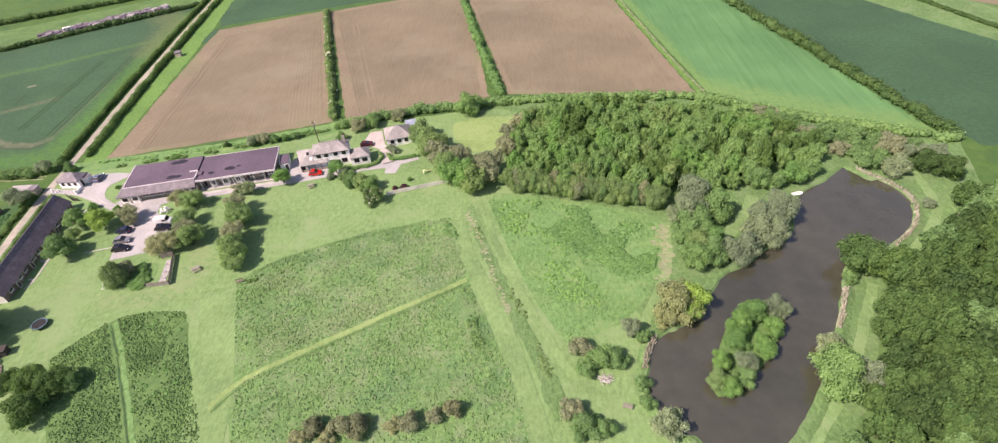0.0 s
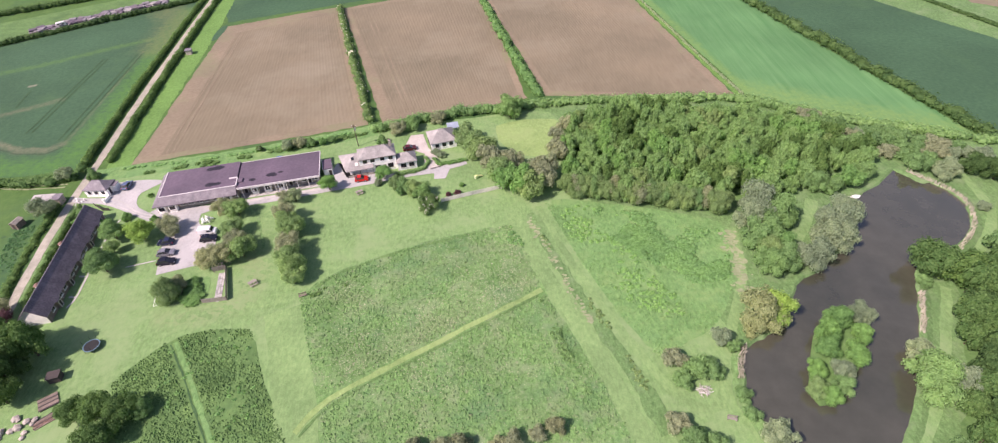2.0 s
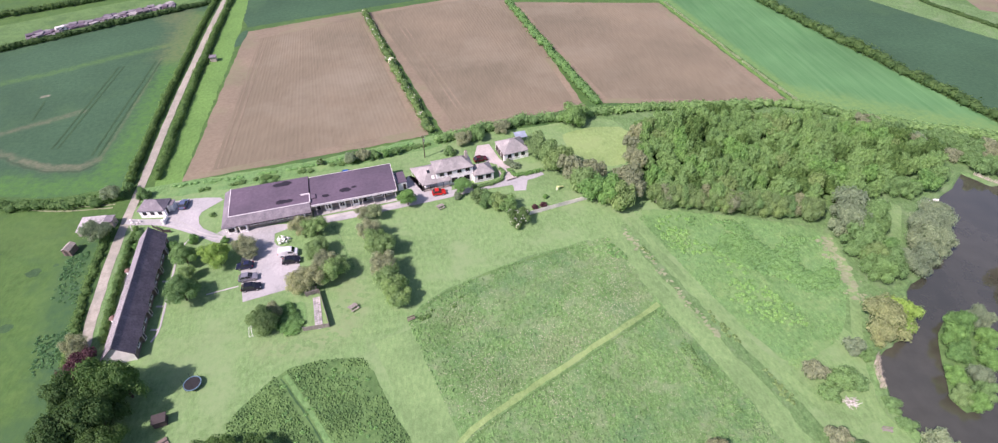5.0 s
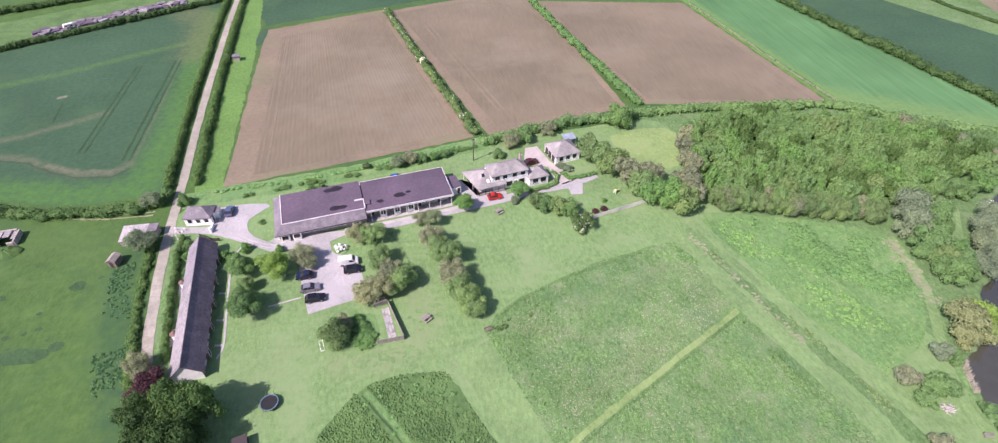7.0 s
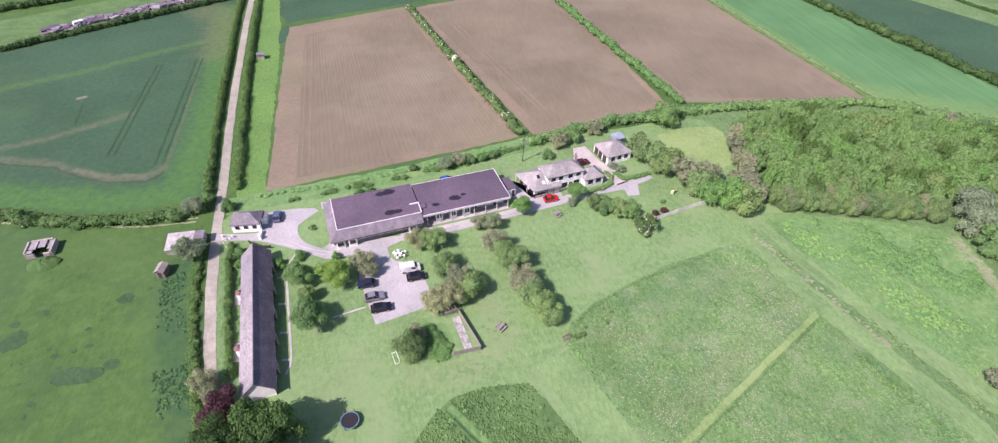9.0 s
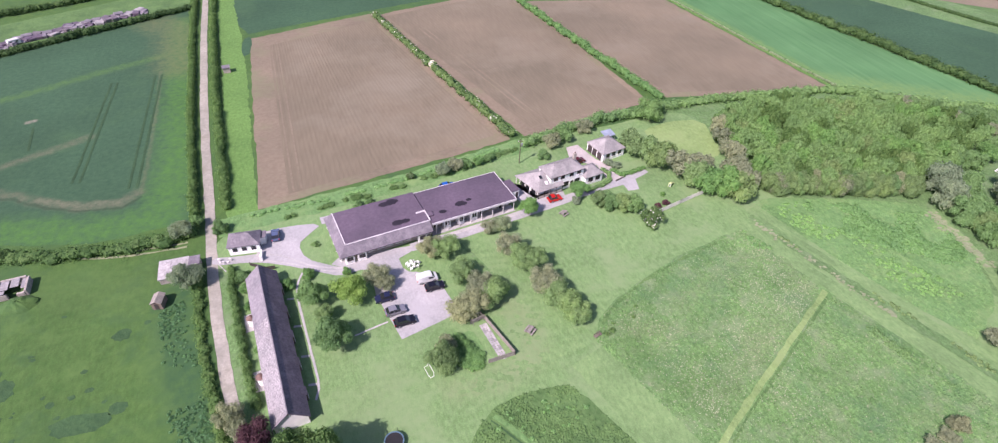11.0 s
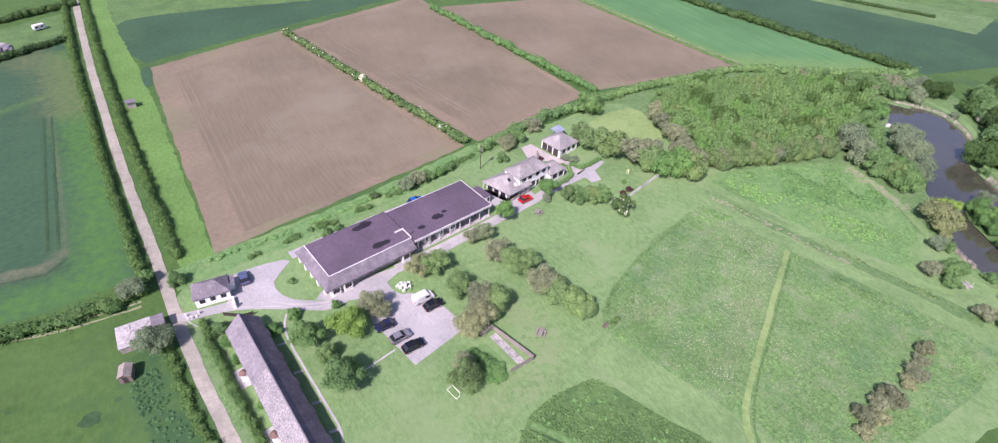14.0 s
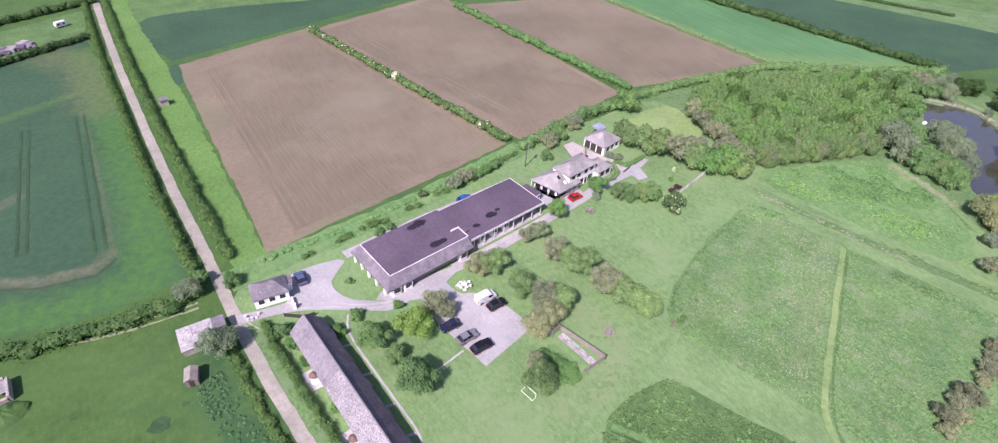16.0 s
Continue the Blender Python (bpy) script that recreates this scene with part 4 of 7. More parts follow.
hedge("hedge", [(62.2, 150), (57, 180), (48.4, 238)], 0.9, 0.7, "willow", "low strip of growth between fields", 0.35, 0.25, 14)
hedge("hedge", [(-43.3, 117.2), (-38.6, 118.3), (-36.0, 119.6), (-34.7, 122.6), (-35.9, 124.6)], 1.0, 0.9, "green", "clipped hedge round the house", 0, 0.2, 34, 0.1)
hedge("hedge", [(-33.3, 123.8), (-31.9, 121.2), (-28.6, 121.6), (-24.6, 122.7)], 1.1, 0.9, "bright", "clipped hedge beside the drive", 0, 0.2, 34, 0.15)
hedge("hedge", [(196, 153), (173.2, 188), (161.6, 221), (146.6, 291)], 2.0, 1.2, "dark", "low dark hedge between far fields")
hedge("hedge", [(225, 170), (190, 260), (175, 330)], 4.0, 3.0, "dark", "far hedge between fields")


# ---- buildings ----
def hip_roof(x0, x1, y0, y1, z0, z1, inset, over=0.4, thick=0.18, axis="x"):
    """A hipped roof shell with eaves; the ridge runs along axis."""
    x0, x1, y0, y1 = x0 - over, x1 + over, y0 - over, y1 + over
    if axis == "x":
        r0, r1 = (x0 + inset, (y0 + y1) / 2, z1), (x1 - inset, (y0 + y1) / 2, z1)
    else:
        r0, r1 = ((x0 + x1) / 2, y0 + inset, z1), ((x0 + x1) / 2, y1 - inset, z1)
    pts = [(x0, y0, z0), (x1, y0, z0), (x1, y1, z0), (x0, y1, z0), r0, r1]
    pts += [(x, y, z - thick) for x, y, z in pts[:4]]
    if axis == "x":
        f = [(0, 1, 5, 4), (1, 2, 5), (2, 3, 4, 5), (3, 0, 4)]
    else:
        f = [(0, 1, 4), (1, 2, 5, 4), (2, 3, 5), (3, 0, 4, 5)]
    f += [(6, 7, 1, 0), (7, 8, 2, 1), (8, 9, 3, 2), (9, 6, 0, 3), (9, 8, 7, 6)]
    return solid(pts, f)


def ridge_tiles(parent, a, b, mat, r=0.11):
    a, b = Vector(a), Vector(b)
    d = b - a
    bm = bmesh.new()
    res = bmesh.ops.create_cone(bm, cap_ends=True, segments=8, radius1=r, radius2=r, depth=d.length)
    bmesh.ops.transform(bm, matrix=Matrix.Translation((a + b) / 2) @ d.to_track_quat("Z", "Y").to_matrix().to_4x4(), verts=res["verts"])
    return part("ridge", bm, mat, parent, "pale ridge tiles")


def slates(parent, a, b, c, d, course, mat, lift=0.03):
    """Overlapping courses on a roof slope; a-b is the eaves, d-c the ridge."""
    a, b, c, d = [Vector(p) for p in (a, b, c, d)]
    n = max(2, int(((d - a).length + (c - b).length) / 2 / course))
    nrm = (b - a).cross(d - a).normalized()
    if nrm.z < 0:
        nrm = -nrm
    verts, faces = [], []
    for i in range(n):
        p, q = a.lerp(d, i / n), b.lerp(c, i / n)
        verts += [p + nrm * 0.004, q + nrm * 0.004, p + nrm * lift, q + nrm * lift]
    verts += [d + nrm * 0.004, c + nrm * 0.004]
    for k in range(0, len(verts) - 2, 2):
        faces.append((k, k + 1, k + 3, k + 2))
    return data_ob("slating", verts, faces, mat, parent)


def opening(parent, name, x, z0, z1, w, y, face=-1, axis="x", glass=True, frame_mat=None):
    """A window or door unit standing 3 cm proud of a wall, with frame, pane and sill."""
    fm = frame_mat or M_WHITE
    t = 0.07
    bm = bmesh.new()

    def put(bm, u0, u1, d0, d1, q0, q1):
        if axis == "x":
            add_box(bm, u0, u1, min(y + face * d0, y + face * d1), max(y + face * d0, y + face * d1), q0, q1)
        else:
            add_box(bm, min(y + face * d0, y + face * d1), max(y + face * d0, y + face * d1), u0, u1, q0, q1)
    for u0, u1, q0, q1 in ((x - w / 2, x - w / 2 + t, z0, z1), (x + w / 2 - t, x + w / 2, z0, z1), (x - w / 2 + t, x + w / 2 - t, z1 - t, z1), (x - w / 2 + t, x + w / 2 - t, z0, z0 + t)):
        put(bm, u0, u1, -0.05, 0.06, q0, q1)
    if w > 1.1:
        put(bm, x - t / 2, x + t / 2, -0.05, 0.055, z0 + t, z1 - t)
    ob = part(name, bm, fm, parent)
    bm = bmesh.new()
    put(bm, x - w / 2 + t, x + w / 2 - t, -0.04, 0.02, z0 + t, z1 - t)
    part("pane", bm, M_GLASS if glass else M_DARKWOOD, ob)
    if name == "window":
        bm = bmesh.new()
        put(bm, x - w / 2 - 0.06, x + w / 2 + 0.06, -0.02, 0.13, z0 - 0.06, z0)
        part("sill", bm, M_RENDER, ob)
    return ob


def long_building():
    ob = thing("long_building", pose(-101.7, 107.0, 0, 0, 0, 11.0), "long low white building with a flat purple-brown roof", "building")
    # Stone colour is darker than the white bays, to hold the eaves' shade.
    part("wall", box(0, 19, 0, 12, 0, 2.7), M_STONE, ob, "brownish stone wall, coloured dark for eaves shade")
    part("veranda_floor", box(19.3, 39.8, -0.3, 1.89, 0.0, 0.14), M_PAVING, ob, "pale paved veranda floor")
    # This wall's dark colour takes the place of the veranda's shade.
    part("wall", box(19.01, 39.3, 1.9, 10.9, 0, 2.9), M_STONE, ob, "stone wall behind the veranda, coloured dark for shade")
    # west block: flat roof with a sloping skirt
    x0, x1, y0, y1 = -1.1, 19.1, -1.25, 12.5
    tx0, tx1, ty0, ty1 = 0.75, 19.1, 0.85, 11.6
    pts = [(x0, y0, 2.3), (x1, y0, 2.3), (x1, y1, 2.3), (x0, y1, 2.3), (tx0, ty0, 3.75), (tx1, ty0, 3.75), (tx1, ty1, 3.75), (tx0, ty1, 3.75), (x0, y0, 2.14), (x1, y0, 2.14), (x1, y1, 2.14), (x0, y1, 2.14)]
    part("roof", solid(pts, [(0, 1, 5, 4), (1, 2, 6, 5), (2, 3, 7, 6), (3, 0, 4, 7), (4, 5, 6, 7), (8, 9, 1, 0), (9, 10, 2, 1), (10, 11, 3, 2), (11, 8, 0, 3), (11, 10, 9, 8)]), M_ROOF, ob, "purple-brown felt flat roof")
    slates(ob, (x0, y0, 2.3), (x1, y0, 2.3), (tx1, ty0, 3.75), (tx0, ty0, 3.75), 0.24, M_SLATE)
    slates(ob, (x0, y1, 2.3), (x0, y0, 2.3), (tx0, ty0, 3.75), (tx0, ty1, 3.75), 0.24, M_SLATE)
    for a, b in (((tx0, ty0), (tx1, ty0)), ((tx0, ty1), (tx0, ty0))):
        bm = box(min(a[0], b[0]) - 0.07, max(a[0], b[0]) + 0.07, min(a[1], b[1]) - 0.07, max(a[1], b[1]) + 0.07, 3.7, 3.83)
        part("roof_edge", bm, M_FASCIA, ob, "pale roof edging")
    part("roof_edge", box(19.1, 19.3, 0.85, 4.0, 3.5, 3.9), M_FASCIA, ob, "pale step in the roof")
    part("roof_edge", box(17.2, 19.3, 4.0, 4.2, 3.76, 4.05), M_FASCIA, ob, "pale step in the roof")
    part("roof_box", box(19.32, 20.6, 2.2, 3.9, 3.4, 3.75, 0.03), M_ROOF, ob)
    # east block: flat roof over a veranda
    part("roof", box(19.3, 39.9, -0.1, 11.3, 3.1, 3.42), M_ROOF, ob, "purple-brown felt flat roof")
    part("fascia", box(19.3, 40.0, -0.22, -0.11, 2.95, 3.5), M_FASCIA, ob, "pale fascia board")
    part("fascia", box(39.91, 40.02, -0.1, 11.3, 2.95, 3.5), M_FASCIA, ob, "pale fascia board")
    part("fascia", box(19.3, 39.9, 11.31, 11.4, 3.0, 3.47), M_FASCIA, ob, "pale fascia board")
    for i in range(8):
        part("post", box(20.2 + i * 2.75, 20.34 + i * 2.75, 0.05, 0.19, 0, 3.1), M_FASCIA, ob)
    for i in range(3):
        part("bay", box(22.3 + i * 3.3, 23.9 + i * 3.3, 0.7, 1.89, 0.0, 2.5), M_RENDER, ob, "white projecting bay")
        opening(ob, "window", 23.1 + i * 3.3, 0.9, 2.2, 1.2, 0.7)
    for x in (33.2, 35.6, 38.2):
        opening(ob, "window", x, 0.9, 2.2, 1.3, 1.9)
    for x in (20.7, 32, 36.9):
        opening(ob, "door", x, 0.02, 2.1, 0.95, 1.9, glass=False)
    for x in (5.6, 7.6, 9.6, 11.6, 13.6, 18.2):
        opening(ob, "window", x, 0.85, 2.15, 1.5, 0)
    for x in (0.9, 3.4, 16.6):
        part("bay", box(x - 0.9, x + 0.9, -1.15, -0.01, 0, 2.1), M_RENDER, ob, "white bay under the eaves")
        opening(ob, "window", x, 0.8, 1.9, 1.3, -1.15, frame_mat=M_DARKWOOD)
    for y in (0.5, 3.5, 6.3, 8.9, 11.5):
        part("pillar", box(-0.9, -0.5, y - 0.25, y + 0.25, 0, 2.2), M_RENDER, ob, "white pillar under the eaves")
    for y in (2.2, 4.9, 7.6, 10.2):
        opening(ob, "window", y, 0.85, 2.15, 1.7, 0, -1, "y")
    # damp patches on the roof
    rnd = random.Random(3)
    for cx, cy, r, z in ((11.9, 10.0, 1.3, 3.757), (13.6, 10.1, 1.6, 3.758), (12.8, 2.9, 1.5, 3.757), (14.2, 2.8, 1.2, 3.758), (27.6, 3.7, 1.4, 3.427), (28.3, 3.3, 0.9, 3.428), (29.9, 4.2, 0.75, 3.427), (22.9, 2.7, 0.95, 3.427)):
        bm = bmesh.new()
        bm.faces.new([bm.verts.new((cx + r * rnd.uniform(0.8, 1.1) * math.cos(a * 0.3142), cy + r * 0.62 * rnd.uniform(0.8, 1.1) * math.sin(a * 0.3142), z)) for a in range(20)])
        part("damp_patch", bm, M_PUDDLE, ob, "dark damp patch on the roof")


def cottage_row():
    length = 33.1
    ob = thing("cottage_row", pose(-112.1, 72.2, 0, 0, 0, 9.3), "long white cottage row with a weathered slate roof", "cottages")
    hw, ez, rz = 2.55, 2.3, 4.75
    part("wall", solid([(-hw, 0, 0), (hw, 0, 0), (hw, length, 0), (-hw, length, 0), (-hw, 0, ez), (hw, 0, ez), (hw, length, ez), (-hw, length, ez), (0, 0, rz - 0.12), (0, length, rz - 0.12)], [(0, 1, 5, 8, 4), (1, 2, 6, 5), (2, 3, 7, 9, 6), (3, 0, 4, 7), (4, 8, 9, 7), (5, 6, 9, 8), (3, 2, 1, 0)]), M_RENDER, ob, "white rendered wall")
    o, e = 0.35, 0.25
    k = (rz - ez) / hw
    for s in (-1, 1):
        ex, exz = s * (hw + o), ez - o * k + 0.08
        pts = [(ex, -e, exz), (ex, length + e, exz), (0, length + e, rz + 0.08), (0, -e, rz + 0.08)]
        pts += [(x, y, z - 0.16) for x, y, z in pts]
        part("roof", solid(pts, [(0, 1, 2, 3), (7, 6, 5, 4), (0, 4, 5, 1), (1, 5, 6, 2), (2, 6, 7, 3), (3, 7, 4, 0)]), M_SLATE, ob)
        # Light difference is put into colour: paler slate on the sunny slope, darker opposite.
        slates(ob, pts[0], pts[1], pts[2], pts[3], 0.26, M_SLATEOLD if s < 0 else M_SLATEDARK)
    ridge_tiles(ob, (0, -e, rz + 0.12), (0, length + e, rz + 0.12), M_SLATE)
    rnd = random.Random(8)
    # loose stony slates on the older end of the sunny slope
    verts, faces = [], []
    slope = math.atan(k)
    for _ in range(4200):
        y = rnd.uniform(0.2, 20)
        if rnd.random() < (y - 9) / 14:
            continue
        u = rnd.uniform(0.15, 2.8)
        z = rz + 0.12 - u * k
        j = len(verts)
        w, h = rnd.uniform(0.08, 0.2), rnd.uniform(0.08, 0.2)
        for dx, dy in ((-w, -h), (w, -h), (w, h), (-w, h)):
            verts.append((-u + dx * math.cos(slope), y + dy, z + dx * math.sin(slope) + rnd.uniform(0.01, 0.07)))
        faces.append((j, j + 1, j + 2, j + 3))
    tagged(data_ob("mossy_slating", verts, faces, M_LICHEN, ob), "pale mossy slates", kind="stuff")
    for i in range(5):
        y = 4.6 + i * 6.1
        # Added brown panels and brown porches put the east side's shade into colour.
        part("shade_panel", box(hw + 0.003, hw + 0.035, i * 6.6 + 0.05, i * 6.6 + 6.55, 0, ez - 0.1), M_BROWNWOOD, ob, "brown wall panel, coloured for the shaded side")
        # porch with its roof carried on from the main slope
        part("porch", box(hw + 0.04, hw + 0.55, y - 0.7, y + 0.7, 0, 1.78), M_BROWNWOOD, ob, "brown porch, coloured for the shaded side")
        pts = [(hw - 0.3, y - 0.85, 2.74), (hw - 0.3, y + 0.85, 2.74), (hw + 0.62, y + 0.85, 1.88), (hw + 0.62, y - 0.85, 1.88)]
        pts += [(x, yy, z - 0.15) for x, yy, z in pts]
        part("porch_roof", solid(pts, [(3, 2, 1, 0), (4, 5, 6, 7), (0, 1, 5, 4), (1, 2, 6, 5), (2, 3, 7, 6), (3, 0, 4, 7)]), M_SLATEDARK, ob)
        opening(ob, "door", y, 0.02, 1.72, 0.9, hw + 0.55, 1, "y", False)
        for dy in (-2.0, 2.0):
            opening(ob, "window", y + dy, 0.9, 2.1, 1.2, hw + 0.035, 1, "y")
            opening(ob, "window", y + dy, 0.9, 2.1, 1.0, -hw, -1, "y")
    for y in (10.2, 23.4):
        part("patio", box(-4.5, -2.6, y - 1.5, y + 2.6, 0, 0.12), M_PAVING, ob, "pale paved patio")
        part("bay", cyl(-3.2, y, 0, 1.9, 0.6, 0.62, 14), M_RENDER, ob, "round white bay")
        part("bay_roof", cyl(-3.2, y, 1.9, 2.4, 0.78, 0.15, 14), M_TERRACOTTA, ob, "conical red-brown tiled roof")


def gatehouse():
    ob = thing("gatehouse", pose(-124.2, 114.3, 0, 0, 0, -2), "small white lodge with a hipped slate roof at the crossing", "lodge")
    part("wall", box(0, 5.9, 0, 4.1, 0, 2.4), M_RENDER, ob, "white rendered wall")
    part("roof", hip_roof(0, 5.9, 0, 4.1, 2.4, 4.0, 2.2, 0.25), M_SLATE, ob)
    ridge_tiles(ob, (1.95, 2.05, 4.02), (3.95, 2.05, 4.02), M_SLATE, 0.09)
    for x in (1.2, 3.0, 4.8):
        opening(ob, "window", x, 0.8, 2.0, 1.1, 0)
    opening(ob, "door", 1.2, 0.02, 2.1, 0.95, 5.9, 1, "y", False)
    part("annex", box(5.91, 6.9, 2.2, 4.0, 0, 2.0), M_RENDER, ob, "white side annex")
    part("annex_roof", box(5.92, 7.1, 2.05, 4.2, 2.0, 2.12), M_SLATE, ob)
    w = thing("garden_wall", pose(-126.2, 111.9, 0), "low curved pale garden wall at the drive", "wall")
    for i in (0, 2, 4, 6, 8):
        a = radians(180 + i * 20)
        part("block", box(1.1 + 1.1 * math.cos(a) - 0.2, 1.1 + 1.1 * math.cos(a) + 0.2, 1.2 + 1.0 * math.sin(a) - 0.14, 1.2 + 1.0 * math.sin(a) + 0.14, 0, 0.45 if i % 4 else 0.8, 0.03), M_FASCIA, w)
    w = thing("garden_wall", pose(-118.2, 111.6, 0), "low white wall with a pier beside the drive", "wall")
    part("block", box(0, 0.3, 0, 2.2, 0, 0.9, 0.03), M_RENDER, w)
    part("pier", box(-0.1, 0.4, -0.45, 0.05, 0, 1.4, 0.03), M_RENDER, w)


def ruin_shed():
    ob = thing("outbuilding", pose(-136.5, 108.9, 0, 0, 0, 3) @ Matrix.Diagonal((0.86, 0.86, 1, 1)), "low outbuilding with a patched pale roof beside the track", "outbuilding")
    part("wall", box(0.2, 6.0, 0.2, 5.2, 0, 1.4), M_STONE, ob)
    pts = [(0, 0, 1.4), (6.2, 0, 1.4), (6.2, 5.6, 1.9), (0, 5.6, 1.9), (0, 0, 1.55), (6.2, 0, 1.55), (6.2, 5.6, 2.05), (0, 5.6, 2.05)]
    part("roof", solid(pts, [(3, 2, 1, 0), (4, 5, 6, 7), (0, 1, 5, 4), (1, 2, 6, 5), (2, 3, 7, 6), (3, 0, 4, 7)]), M_RUBBLE, ob, "pale crumbling roof")
    rnd = random.Random(4)
    for _ in range(26):
        x, y = rnd.uniform(0.3, 5.2), rnd.uniform(0.3, 4.8)
        bm = box(-0.5, 0.5, -0.35, 0.35, 0, 0.05)
        bmesh.ops.transform(bm, matrix=Matrix.Translation((x + 0.4, y + 0.3, 1.57 + y * 0.09 + rnd.uniform(0.0, 0.06))) @ Matrix.Rotation(rnd.uniform(-0.5, 0.5), 4, "Z") @ Matrix.Rotation(0.09, 4, "X"), verts=bm.verts)
        part("roof_sheet", bm, rnd.choice([M_RUBBLE, M_CONCRETE, M_CONCRETE]), ob)
    part("wall", box(6.1, 8.4, 2.6, 5.2, 0, 1.9), M_STONE, ob)
    part("roof", box(6.21, 8.6, 2.4, 5.4, 1.9, 2.05), M_SLATE, ob, "dark slate roof")
    sh = thing("garden_shed", pose(-136.7, 102.8, 0, 0, 0, -8) @ Matrix.Diagonal((0.85, 0.85, 0.9, 1)), "small brown wooden shed in the pasture", "shed")
    part("wall", box(0, 2.1, 0, 2.9, 0, 1.8), M_BROWNWOOD, sh)
    for s, (xa, xb) in enumerate(((-0.15, 1.05), (1.05, 2.25))):
        za, zb = (1.75, 2.35) if s == 0 else (2.35, 1.75)
        pts = [(xa, -0.15, za), (xb, -0.15, zb), (xb, 3.05, zb), (xa, 3.05, za)]
        pts += [(x, y, z + 0.07) for x, y, z in pts]
        part("roof", solid(pts, [(3, 2, 1, 0), (4, 5, 6, 7), (0, 1, 5, 4), (1, 2, 6, 5), (2, 3, 7, 6), (3, 0, 4, 7)]), M_GREYWOOD, sh, "greyed felt roof")
    part("door", box(0.6, 1.4, -0.05, -0.01, 0.05, 1.7), M_DARKWOOD, sh)
    ru = thing("ruined_barn", pose(-164.0, 111.6, 0, 0, 0, 8) @ Matrix.Diagonal((0.72, 0.72, 0.85, 1)), "ruined stone barn overgrown with ivy in the pasture", "ruin")
    for x0, x1, y0, y1, h in ((0, 0.6, 0, 5, 2.2), (6.2, 6.8, 0, 5.5, 1.7), (0.6, 6.2, 5, 5.6, 2.0), (0.6, 2.4, -0.1, 0.5, 1.5), (4.4, 6.2, -0.1, 0.5, 1.2)):
        part("wall", box(x0, x1, y0, y1, 0, h, 0.08), M_STONE, ru)
    for x0, x1, y0, y1, tilt in ((0.2, 2.6, 1.6, 5.2, 2), (3.1, 5.0, 1.9, 5.3, -1), (5.3, 6.7, 1.4, 4.9, 3), (0.3, 2.2, -0.1, 1.1, -3)):
        bm = box(x0, x1, y0, y1, 0, 0.16, 0.03)
        bmesh.ops.transform(bm, matrix=Matrix.Translation((0, 0, 1.75)) @ Matrix.Rotation(radians(tilt), 4, "Y"), verts=bm.verts)
        part("roof_slab", bm, M_CONCRETE, ru, "broken pale concrete slab")
    verts, faces = [], []
    for k in range(9):
        q = k / 8
        for n in range(22):
            a = 6.2832 * n / 22
            lump = 1 + 0.16 * noise.noise(Vector((math.cos(a) * 2, math.sin(a) * 2, q * 3)))
            verts.append((-160.2 + 3.2 * q * lump * math.cos(a), 110.0 + 2.3 * q * lump * math.sin(a), 1.25 * (1 - q * q) * lump + 0.01))
    for k in range(8):
        for n in range(22):
            a, b = k * 22 + n, k * 22 + (n + 1) % 22
            faces.append((a, a + 22, b + 22, b))
    tagged(data_ob("mound", verts, faces, M_PASTURE), "rough grassed mound of spoil beside the ruin", "mound", kind="structure")


